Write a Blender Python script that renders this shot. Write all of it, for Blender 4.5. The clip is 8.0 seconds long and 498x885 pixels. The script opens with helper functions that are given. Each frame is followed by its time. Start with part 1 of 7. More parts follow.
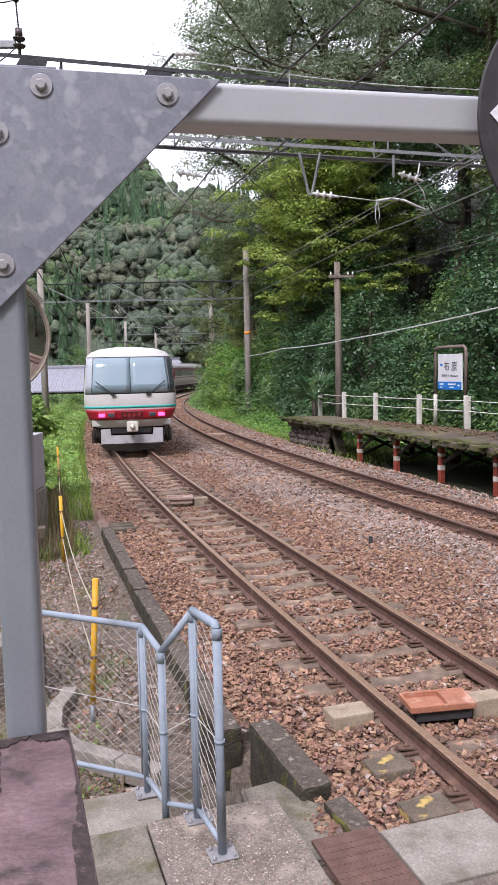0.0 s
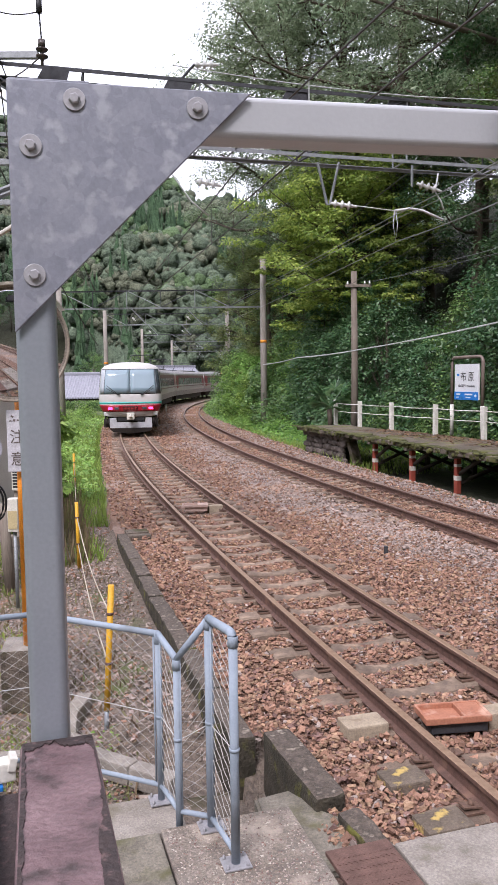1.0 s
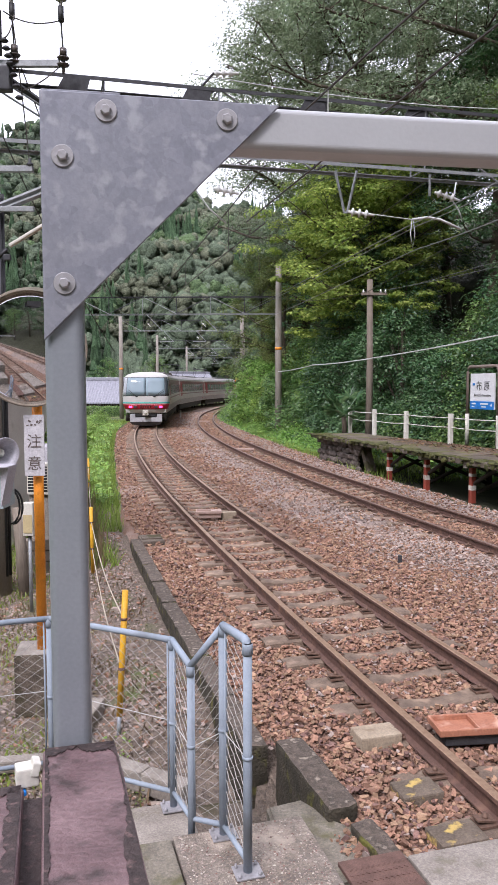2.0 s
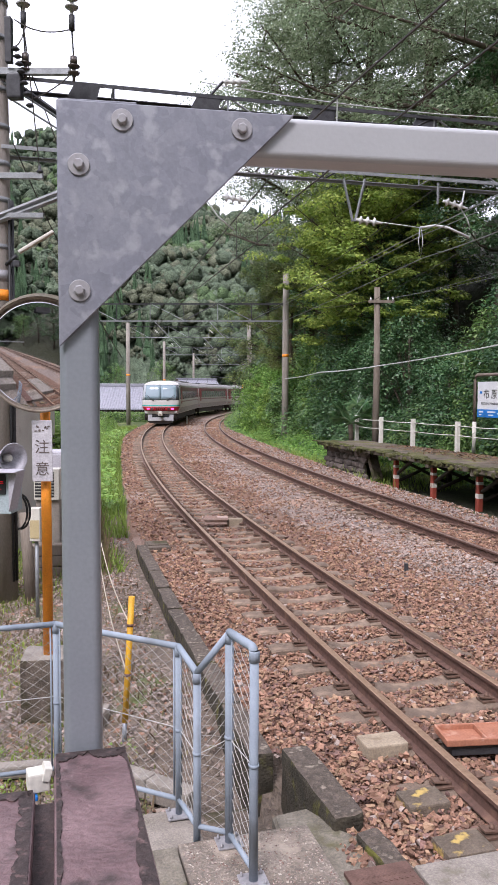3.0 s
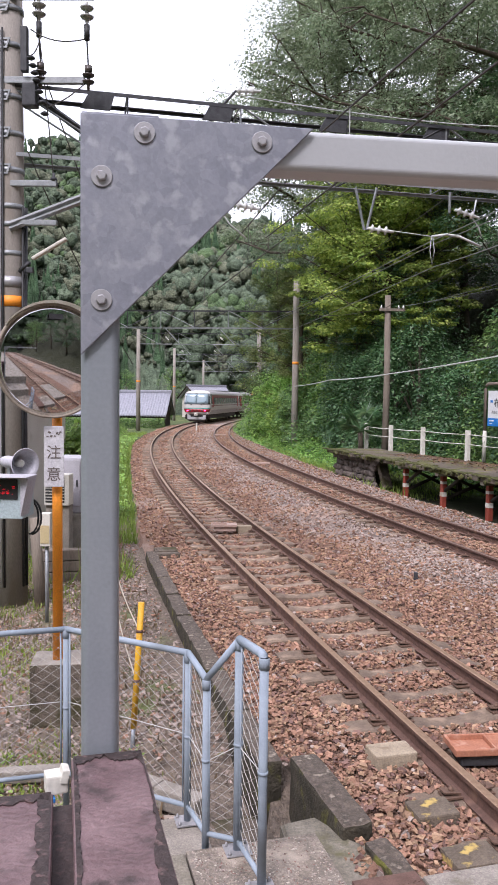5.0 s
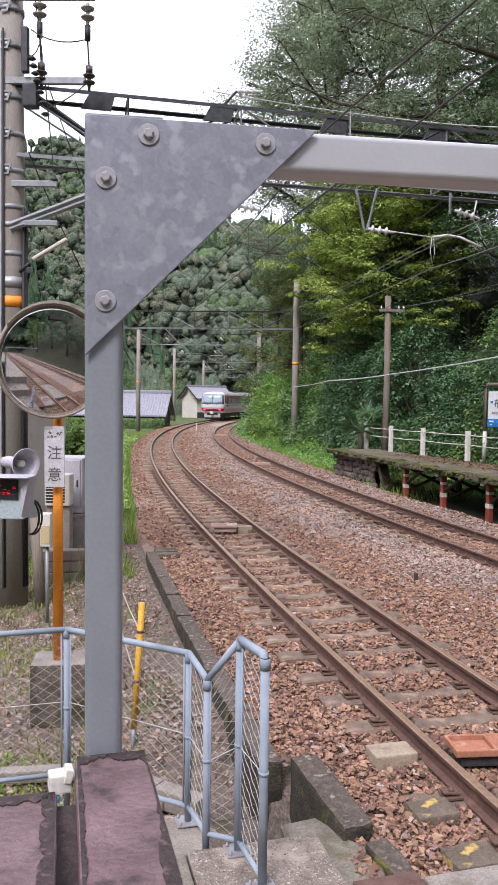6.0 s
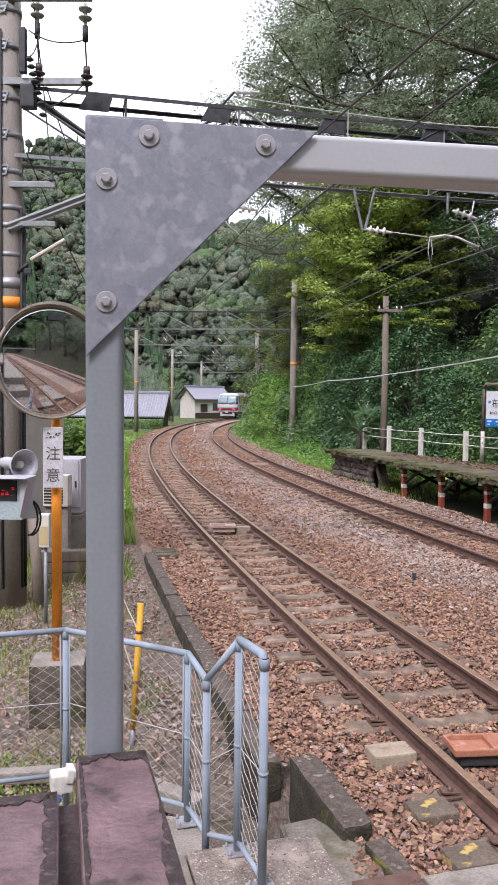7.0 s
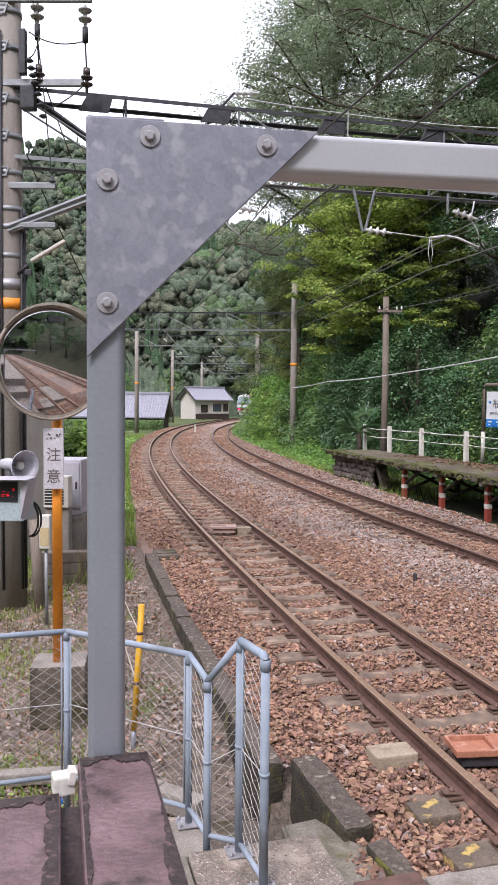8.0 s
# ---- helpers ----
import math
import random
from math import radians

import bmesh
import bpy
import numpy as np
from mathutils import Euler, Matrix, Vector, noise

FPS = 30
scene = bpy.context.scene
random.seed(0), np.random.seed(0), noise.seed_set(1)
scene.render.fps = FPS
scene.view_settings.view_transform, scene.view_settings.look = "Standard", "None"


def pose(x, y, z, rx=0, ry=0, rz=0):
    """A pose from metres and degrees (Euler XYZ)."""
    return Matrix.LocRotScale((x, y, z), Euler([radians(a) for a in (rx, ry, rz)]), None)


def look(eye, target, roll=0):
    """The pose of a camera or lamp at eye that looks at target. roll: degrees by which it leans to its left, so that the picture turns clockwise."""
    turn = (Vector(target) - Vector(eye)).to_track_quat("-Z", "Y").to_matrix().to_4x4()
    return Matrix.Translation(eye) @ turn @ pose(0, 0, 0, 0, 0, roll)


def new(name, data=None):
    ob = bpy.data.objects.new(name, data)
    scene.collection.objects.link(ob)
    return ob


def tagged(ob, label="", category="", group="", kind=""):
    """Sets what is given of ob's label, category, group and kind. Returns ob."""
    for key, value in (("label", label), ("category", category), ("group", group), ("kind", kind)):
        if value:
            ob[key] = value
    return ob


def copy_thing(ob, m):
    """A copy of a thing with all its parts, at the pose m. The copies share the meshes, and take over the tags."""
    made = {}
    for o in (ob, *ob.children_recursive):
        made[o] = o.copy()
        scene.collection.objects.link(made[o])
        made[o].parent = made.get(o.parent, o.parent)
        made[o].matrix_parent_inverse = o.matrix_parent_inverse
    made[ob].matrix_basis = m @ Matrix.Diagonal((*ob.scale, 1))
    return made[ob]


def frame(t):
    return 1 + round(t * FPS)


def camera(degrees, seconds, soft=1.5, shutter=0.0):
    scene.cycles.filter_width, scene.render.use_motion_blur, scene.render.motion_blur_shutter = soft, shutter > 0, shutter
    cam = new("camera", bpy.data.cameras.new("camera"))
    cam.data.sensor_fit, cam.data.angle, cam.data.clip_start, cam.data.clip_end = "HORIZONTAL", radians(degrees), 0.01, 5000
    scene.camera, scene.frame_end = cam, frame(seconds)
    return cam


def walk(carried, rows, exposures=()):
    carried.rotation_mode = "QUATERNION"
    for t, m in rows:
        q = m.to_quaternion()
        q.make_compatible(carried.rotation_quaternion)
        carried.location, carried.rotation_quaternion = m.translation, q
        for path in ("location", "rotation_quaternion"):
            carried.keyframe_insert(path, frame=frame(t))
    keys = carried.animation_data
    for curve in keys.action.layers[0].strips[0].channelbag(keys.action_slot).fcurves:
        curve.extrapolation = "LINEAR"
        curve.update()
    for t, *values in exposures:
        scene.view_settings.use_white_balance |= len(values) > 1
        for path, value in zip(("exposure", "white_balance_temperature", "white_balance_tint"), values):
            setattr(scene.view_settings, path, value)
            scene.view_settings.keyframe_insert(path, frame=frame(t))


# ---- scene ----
cam = camera(36.0, 8.0, soft=1.0)
PATH = [
    (0, (0.069, 0.045, 2.589), (0.074, 2.036, 2.398), -1.2),
    (0.5, (0.059, 0.041, 2.59), (0.043, 2.033, 2.409), -0.9),
    (1, (0.052, 0.034, 2.592), (0.019, 2.026, 2.423), -0.7),
    (1.5, (0.041, 0.032, 2.595), (-0.01, 2.025, 2.436), -0.4),
    (2, (0.033, 0.029, 2.596), (-0.035, 2.022, 2.445), -0.1),
    (3.5, (0.016, 0.02, 2.598), (-0.074, 2.013, 2.471), 0.3),
    (4, (0.01, 0.014, 2.599), (-0.089, 2.007, 2.476), 0.4),
    (4.5, (0.011, 0.01, 2.599), (-0.096, 2.004, 2.482), 0.6),
    (6, (0.004, 0.004, 2.6), (-0.104, 1.997, 2.486), 0.7),
    (6.5, (0.002, 0.002, 2.599), (-0.104, 1.996, 2.486), 0.6),
    (7, (0.0, 0.0, 2.6), (-0.103, 1.994, 2.487), 0.6),
    (7.5, (-0.001, 0.0, 2.599), (-0.104, 1.994, 2.486), 0.6),
    (8, (-0.002, 0.002, 2.6), (-0.106, 1.996, 2.489), 0.5),
]
walk(cam, [(t, look(eye, target, roll)) for t, eye, target, roll in PATH], exposures=[(0, 0.7, 6000, 21), (8, 0.7, 6000, 21)])

# ---------------------------------------------------------------- light: a bright overcast sky, a veiled sun
SUN_UP, SUN_TURN = 50.0, 200.0
world = bpy.data.worlds.new("overcast_sky")
scene.world = world
world.use_nodes = True
wn, wl = world.node_tree.nodes, world.node_tree.links
wn.clear()
sky = wn.new("ShaderNodeTexSky")
sky.sky_type, sky.sun_disc = "NISHITA", False
sky.sun_elevation, sky.sun_rotation = radians(SUN_UP), radians(SUN_TURN)
sky.dust_density = 3.0
sky_bg, cloud_bg = wn.new("ShaderNodeBackground"), wn.new("ShaderNodeBackground")
sky_bg.inputs[1].default_value = 0.1
cloud_bg.inputs[0].default_value = (0.97, 0.98, 1.0, 1)
cloud_bg.inputs[1].default_value = 1.25
sky_mix, sky_out = wn.new("ShaderNodeMixShader"), wn.new("ShaderNodeOutputWorld")
sky_mix.inputs[0].default_value = 0.85
wl.new(sky.outputs[0], sky_bg.inputs[0])
wl.new(sky_bg.outputs[0], sky_mix.inputs[1])
wl.new(cloud_bg.outputs[0], sky_mix.inputs[2])
wl.new(sky_mix.outputs[0], sky_out.inputs[0])
sun = new("sun", bpy.data.lights.new("sun", "SUN"))
sun.data.energy, sun.data.angle, sun.data.color = 2.3, radians(18), (1.0, 0.96, 0.9)
su, st = radians(SUN_UP), radians(SUN_TURN)
sun.matrix_world = look((math.sin(st) * math.cos(su) * 50, math.cos(st) * math.cos(su) * 50, math.sin(su) * 50), (0, 0, 0))


# ---------------------------------------------------------------- materials
def mat(name, a, b=None, scale=6.0, rough=0.8, metal=0.0, bump=0.25, fine=70.0, stain=None, stain_at=0.58, stain_scale=2.5, vary=0.0,
        island=0.0, depth=0.01, stretch=(1, 1, 1), spec=0.4, grain=0.28, cells=0.0, cell_scale=40.0):
    """A worn surface: two colours mixed by noise, fine grain and relief, and stains with a shape of their own."""
    b = b or tuple(c * 0.75 for c in a)
    m = bpy.data.materials.new(name)
    m.use_nodes = True
    n, l = m.node_tree.nodes, m.node_tree.links
    p = n["Principled BSDF"]
    co, mp = n.new("ShaderNodeTexCoord"), n.new("ShaderNodeMapping")
    mp.inputs["Scale"].default_value = stretch
    l.new(co.outputs["Object"], mp.inputs[0])

    def noise_of(s, detail=4.0):
        t = n.new("ShaderNodeTexNoise")
        t.inputs["Scale"].default_value, t.inputs["Detail"].default_value = s, detail
        l.new(mp.outputs[0], t.inputs["Vector"])
        return t

    def mixed(fac, c1, c2, kind="MIX"):
        x = n.new("ShaderNodeMix")
        x.data_type, x.blend_type = "RGBA", kind
        for value, sock in ((fac, x.inputs[0]), (c1, x.inputs[6]), (c2, x.inputs[7])):
            if isinstance(value, bpy.types.NodeSocket):
                l.new(value, sock)
            elif isinstance(value, tuple):
                sock.default_value = (*value, 1)
            else:
                sock.default_value = value
        return x.outputs[2]

    def ramp(src, lo, hi):
        r = n.new("ShaderNodeMapRange")
        r.inputs[1].default_value, r.inputs[2].default_value = lo, hi
        l.new(src, r.inputs[0])
        return r.outputs[0]

    big, small = noise_of(scale), noise_of(fine, 3.0)
    col = mixed(ramp(big.outputs[0], 0.3, 0.7), a, b)
    col = mixed(ramp(small.outputs[0], 0.3, 0.7), col, mixed(1.0, col, (1 - grain, 1 - grain, 1 - grain), "MULTIPLY"))
    if cells:
        vo = n.new("ShaderNodeTexVoronoi")
        vo.inputs["Scale"].default_value = cell_scale
        wob, add = noise_of(cell_scale * 0.6, 2.0), n.new("ShaderNodeVectorMath")
        sc = n.new("ShaderNodeVectorMath")
        sc.operation, sc.inputs[3].default_value = "SCALE", 0.04
        l.new(wob.outputs["Color"], sc.inputs[0])
        l.new(mp.outputs[0], add.inputs[0])
        l.new(sc.outputs[0], add.inputs[1])
        l.new(add.outputs[0], vo.inputs["Vector"])
        sep = n.new("ShaderNodeSeparateColor")
        l.new(vo.outputs["Color"], sep.inputs[0])
        spot = n.new("ShaderNodeMath")
        spot.operation, spot.inputs[1].default_value = "MULTIPLY", cells
        l.new(sep.outputs[0], spot.inputs[0])
        col = mixed(spot.outputs[0], col, mixed(1.0, col, (0.62, 0.63, 0.66), "MULTIPLY"))
    if stain:
        col = mixed(ramp(noise_of(stain_scale, 6.0).outputs[0], stain_at, stain_at + 0.12), col, stain)
    if vary or island:
        src = n.new("ShaderNodeObjectInfo").outputs["Random"] if vary else n.new("ShaderNodeNewGeometry").outputs["Random Per Island"]
        v, k = n.new("ShaderNodeMapRange"), vary or island
        v.inputs[3].default_value, v.inputs[4].default_value = 1 - k, 1 + k
        l.new(src, v.inputs[0])
        hs = n.new("ShaderNodeHueSaturation")
        l.new(v.outputs[0], hs.inputs["Value"])
        l.new(col, hs.inputs["Color"])
        col = hs.outputs[0]
    l.new(col, p.inputs["Base Color"])
    p.inputs["Metallic"].default_value = metal
    p.inputs["Specular IOR Level"].default_value = spec
    rr = n.new("ShaderNodeMapRange")
    rr.inputs[3].default_value, rr.inputs[4].default_value = max(rough - 0.12, 0.02), min(rough + 0.12, 1)
    l.new(big.outputs[0], rr.inputs[0])
    l.new(rr.outputs[0], p.inputs["Roughness"])
    if bump:
        bp = n.new("ShaderNodeBump")
        bp.inputs["Strength"].default_value, bp.inputs["Distance"].default_value = bump, depth
        l.new(small.outputs[0], bp.inputs["Height"])
        l.new(bp.outputs[0], p.inputs["Normal"])
    return m


def leaf_mat(name, a, b, c, clear=0.3, rough=0.55):
    """Leaves: three greens told apart leaf by leaf, some light let through."""
    m = bpy.data.materials.new(name)
    m.use_nodes = True
    n, l = m.node_tree.nodes, m.node_tree.links
    p, out = n["Principled BSDF"], n["Material Output"]
    geo, r = n.new("ShaderNodeNewGeometry"), n.new("ShaderNodeValToRGB")
    e = r.color_ramp.elements
    e[0].color, e[1].color = (*a, 1), (*c, 1)
    mid = e.new(0.6)
    mid.color = (*b, 1)
    l.new(geo.outputs["Random Per Island"], r.inputs[0])
    co, big = n.new("ShaderNodeTexCoord"), n.new("ShaderNodeTexNoise")
    big.inputs["Scale"].default_value = 0.45
    l.new(co.outputs["Object"], big.inputs["Vector"])
    info = n.new("ShaderNodeObjectInfo")
    v = n.new("ShaderNodeMapRange")
    v.inputs[1].default_value, v.inputs[2].default_value, v.inputs[3].default_value, v.inputs[4].default_value = 0.3, 0.7, 0.7, 1.3
    l.new(big.outputs[0], v.inputs[0])
    hs = n.new("ShaderNodeHueSaturation")
    h2 = n.new("ShaderNodeMapRange")
    h2.inputs[3].default_value, h2.inputs[4].default_value = 0.485, 0.515
    l.new(info.outputs["Random"], h2.inputs[0])
    l.new(h2.outputs[0], hs.inputs["Hue"])
    l.new(v.outputs[0], hs.inputs["Value"])
    l.new(r.outputs[0], hs.inputs["Color"])
    l.new(hs.outputs[0], p.inputs["Base Color"])
    p.inputs["Roughness"].default_value, p.inputs["Specular IOR Level"].default_value = rough, 0.5
    tr, mx = n.new("ShaderNodeBsdfTranslucent"), n.new("ShaderNodeMixShader")
    l.new(hs.outputs[0], tr.inputs[0])
    mx.inputs[0].default_value = clear
    l.new(p.outputs[0], mx.inputs[1])
    l.new(tr.outputs[0], mx.inputs[2])
    l.new(mx.outputs[0], out.inputs[0])
    return m


def glow_mat(name, colour, strength):
    m = bpy.data.materials.new(name)
    m.use_nodes = True
    p = m.node_tree.nodes["Principled BSDF"]
    p.inputs["Base Color"].default_value = (*colour, 1)
    p.inputs["Emission Color"].default_value = (*colour, 1)
    p.inputs["Emission Strength"].default_value = strength
    return m


BALLAST_RED = mat("rusty_ballast", (0.345, 0.195, 0.13), (0.24, 0.132, 0.09), 9, 0.9, 0, 0.6, 90, island=0.34)
BALLAST_GREY = mat("grey_ballast", (0.41, 0.325, 0.28), (0.31, 0.245, 0.21), 9, 0.9, 0, 0.5, 90, island=0.25)
BALLAST_TAN = mat("tan_ballast", (0.39, 0.25, 0.155), (0.29, 0.18, 0.115), 9, 0.9, 0, 0.6, 90, island=0.28)
BALLAST_DARK = mat("dark_purple_ballast", (0.22, 0.125, 0.1), (0.15, 0.088, 0.073), 9, 0.85, 0, 0.6, 90, island=0.3)
BED_RED = mat("ballast_bed_rusty", (0.33, 0.195, 0.135), (0.16, 0.095, 0.068), 26, 0.95, 0, 1.0, 30, depth=0.06, stain=(0.31, 0.225, 0.18), stain_scale=0.4, stain_at=0.52)
BED_GREY = mat("ballast_bed_grey", (0.42, 0.33, 0.285), (0.22, 0.17, 0.145), 22, 0.95, 0, 1.0, 30, depth=0.05, stain=(0.36, 0.24, 0.175), stain_scale=0.4, stain_at=0.5)
SOIL = mat("gravelly_soil", (0.3, 0.235, 0.185), (0.15, 0.115, 0.085), 12, 0.95, 0, 1.0, 45, depth=0.04, cells=0.8, cell_scale=28, stain=(0.11, 0.13, 0.045), stain_at=0.57, stain_scale=1.1)
TURF = mat("grassy_earth", (0.09, 0.13, 0.03), (0.06, 0.08, 0.025), 4, 0.95, 0, 0.9, 30, depth=0.05, stain=(0.15, 0.17, 0.05), stain_scale=0.6)
BANK = mat("leaf_mould", (0.05, 0.055, 0.022), (0.03, 0.03, 0.015), 3, 0.95, 0, 1.0, 20, depth=0.1)
RAIL = mat("rusted_rail_steel", (0.16, 0.088, 0.066), (0.105, 0.06, 0.047), 20, 0.72, 0.15, 0.3, 140, stain=(0.2, 0.115, 0.08), stain_scale=5)
RAIL_DULL = mat("dull_rail_head", (0.25, 0.165, 0.13), (0.18, 0.115, 0.09), 25, 0.5, 0.4, 0.1, 120, grain=0.15)
RAIL_TOP = mat("worn_rail_head", (0.4, 0.27, 0.18), (0.3, 0.19, 0.125), 25, 0.42, 0.5, 0.1, 120, grain=0.12)
SLEEPER = mat("dusty_sleeper_concrete", (0.29, 0.21, 0.15), (0.155, 0.11, 0.082), 7, 0.9, 0, 0.6, 90, cells=0.5, cell_scale=85, stain=(0.31, 0.22, 0.155), stain_at=0.58, stain_scale=5, vary=0.22)
CONCRETE = mat("weathered_concrete", (0.38, 0.335, 0.285), (0.25, 0.215, 0.18), 5, 0.9, 0, 0.5, 80, cells=0.6, cell_scale=85, stain=(0.14, 0.12, 0.08), stain_at=0.57)
PEBBLED = mat("exposed_pebble_concrete", (0.37, 0.31, 0.25), (0.23, 0.185, 0.145), 4, 0.88, 0, 0.9, 110, depth=0.012, cells=1.4, cell_scale=75, stain=(0.46, 0.385, 0.31), stain_scale=2.2, stain_at=0.57)
MOSSY = mat("mossy_old_concrete", (0.22, 0.175, 0.135), (0.1, 0.08, 0.06), 6, 0.95, 0, 0.8, 60, cells=0.8, cell_scale=70, stain=(0.06, 0.052, 0.024), stain_at=0.48, stain_scale=3.2, depth=0.02)
MOSS_SIDE = mat("dark_mossy_concrete", (0.075, 0.062, 0.042), (0.032, 0.028, 0.018), 7, 0.95, 0, 0.9, 50, stain=(0.13, 0.125, 0.025), stain_at=0.57, stain_scale=6, depth=0.02)
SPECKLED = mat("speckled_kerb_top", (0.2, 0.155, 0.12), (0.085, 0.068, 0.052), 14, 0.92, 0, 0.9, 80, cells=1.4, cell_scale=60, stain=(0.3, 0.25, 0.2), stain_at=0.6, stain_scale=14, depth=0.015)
OLD_CONC = mat("damp_old_concrete", (0.27, 0.235, 0.185), (0.155, 0.135, 0.1), 6, 0.92, 0, 0.6, 60, cells=0.8, cell_scale=80, stain=(0.09, 0.085, 0.04), stain_at=0.56, stain_scale=4)
BUFF_CONC = mat("buff_concrete", (0.43, 0.35, 0.25), (0.3, 0.235, 0.165), 8, 0.9, 0, 0.5, 70, cells=0.4, cell_scale=80, stain=(0.2, 0.15, 0.1), stain_at=0.6, stain_scale=7)
GALV = mat("galvanised_plate", (0.272, 0.278, 0.312), (0.222, 0.228, 0.266), 12, 0.48, 0.35, 0.05, 160, grain=0.12, cells=0.42, cell_scale=55, stain=(0.3, 0.307, 0.336), stain_at=0.54, stain_scale=30)
GALV_PIPE = mat("galvanised_pipe", (0.28, 0.298, 0.322), (0.238, 0.257, 0.282), 5, 0.4, 0.35, 0.04, 150, grain=0.09, stain=(0.2, 0.208, 0.222), stain_at=0.69, stain_scale=26)
PALE_PIPE = mat("grey_coated_pipe", (0.3, 0.345, 0.4), (0.25, 0.29, 0.34), 8, 0.8, 0.0, 0.06, 120, grain=0.12, stain=(0.19, 0.21, 0.235), stain_at=0.62, spec=0.25)
WASHER = mat("zinc_washer", (0.37, 0.36, 0.37), (0.3, 0.29, 0.3), 60, 0.45, 0.4, 0.05, 200, grain=0.08, stain=(0.26, 0.21, 0.18), stain_at=0.66, stain_scale=60)
BEAM_PAINT = mat("pale_painted_steel", (0.41, 0.415, 0.425), (0.36, 0.36, 0.37), 3, 0.36, 0.15, 0.03, 120, grain=0.04, stain=(0.3, 0.15, 0.085), stain_at=0.73, stain_scale=9)
MAROON = mat("dull_maroon_painted_timber", (0.2, 0.128, 0.13), (0.115, 0.068, 0.07), 9, 0.42, 0, 0.35, 90, grain=0.22, stain=(0.045, 0.03, 0.028), stain_at=0.57, stain_scale=15)
RUST_PLATE = mat("rusty_checker_plate", (0.2, 0.115, 0.09), (0.13, 0.075, 0.06), 9, 0.75, 0.3, 0.3, 120)
DARK_STEEL = mat("dark_painted_steel", (0.075, 0.075, 0.08), (0.05, 0.05, 0.055), 12, 0.6, 0.4, 0.15, 90)
GREY_STEEL = mat("zinc_lattice_steel", (0.34, 0.35, 0.36), (0.25, 0.26, 0.27), 10, 0.55, 0.5, 0.15, 90)
POLE_CONC = mat("pole_concrete", (0.34, 0.305, 0.27), (0.25, 0.222, 0.195), 2.5, 0.9, 0, 0.3, 70, grain=0.2, stain=(0.22, 0.185, 0.15), stain_at=0.58, stretch=(1, 1, 0.35))
OLD_WOOD = mat("weathered_pole_wood", (0.24, 0.2, 0.16), (0.15, 0.12, 0.095), 7, 0.9, 0, 0.5, 60, stretch=(1, 1, 0.15))
BLACK = mat("black_rubber", (0.02, 0.02, 0.022), (0.03, 0.03, 0.03), 20, 0.6, 0, 0.1)
WIRE = mat("dark_wire", (0.06, 0.055, 0.05), (0.09, 0.08, 0.07), 8, 0.6, 0.5, 0)
WIRE_PALE = mat("pale_wire", (0.55, 0.55, 0.54), (0.45, 0.45, 0.44), 8, 0.6, 0.1, 0, grain=0.1)
MESH_WIRE = mat("dull_mesh_wire", (0.46, 0.44, 0.41), (0.34, 0.32, 0.3), 12, 0.6, 0.2, 0, grain=0.15)
LINE_WIRE = mat("greyed_line_wire", (0.3, 0.3, 0.3), (0.22, 0.22, 0.22), 8, 0.55, 0.3, 0, grain=0.1)
PORCELAIN = mat("white_porcelain", (0.72, 0.72, 0.7), (0.62, 0.61, 0.58), 20, 0.25, 0, 0.05)
WHITE_PAINT = mat("chalky_white_paint", (0.72, 0.69, 0.63), (0.58, 0.55, 0.48), 9, 0.7, 0, 0.2, 90, stain=(0.3, 0.25, 0.18), stain_at=0.64)
WHITE_PLASTIC = mat("yellowed_white_plastic", (0.68, 0.65, 0.58), (0.6, 0.57, 0.5), 12, 0.5, 0, 0.1)
ORANGE = mat("orange_painted_pole", (0.95, 0.34, 0.025), (0.86, 0.28, 0.02), 9, 0.5, 0, 0.15, 90, stain=(0.36, 0.15, 0.05), stain_at=0.69, stain_scale=11)
YELLOW = mat("yellow_painted_pole", (0.72, 0.4, 0.02), (0.62, 0.33, 0.02), 9, 0.55, 0, 0.15, 90, stain=(0.3, 0.18, 0.06), stain_at=0.68, stain_scale=8)
RED_PAINT = mat("faded_red_paint", (0.33, 0.06, 0.035), (0.25, 0.05, 0.03), 9, 0.7, 0, 0.2)
ROPE = mat("hemp_rope", (0.55, 0.48, 0.38), (0.42, 0.36, 0.28), 60, 0.9, 0, 0.3)
LILAC_STEEL = mat("pale_lilac_steel_cabinet", (0.52, 0.5, 0.54), (0.46, 0.44, 0.48), 3, 0.6, 0.1, 0.08)
CREAM_WALL = mat("cream_plaster", (0.62, 0.58, 0.52), (0.54, 0.5, 0.45), 2, 0.85, 0, 0.15, stain=(0.42, 0.38, 0.33), stain_at=0.62)
# tile grey made paler and bluer to hold the roof's sky sheen
ROOF_TILE = mat("sky_sheen_roof_tile", (0.3, 0.3, 0.345), (0.23, 0.23, 0.265), 4, 0.4, 0.0, 0.2, 30, vary=0.1)
DARK_TIMBER = mat("dark_house_timber", (0.05, 0.036, 0.028), (0.035, 0.025, 0.02), 6, 0.85)
INK = mat("black_sign_paint", (0.03, 0.028, 0.03), (0.045, 0.04, 0.04), 20, 0.6, 0, 0)
SIGN_WHITE = mat("white_sign_enamel", (0.76, 0.76, 0.78), (0.7, 0.7, 0.72), 4, 0.35, 0, 0.03)
SIGN_BLUE = mat("blue_sign_enamel", (0.02, 0.2, 0.62), (0.02, 0.18, 0.56), 4, 0.35, 0, 0.03)
TERRACOTTA = mat("orange_brown_plastic_tray", (0.42, 0.18, 0.105), (0.34, 0.14, 0.085), 10, 0.6, 0, 0.1, stain=(0.48, 0.29, 0.21), stain_scale=6)
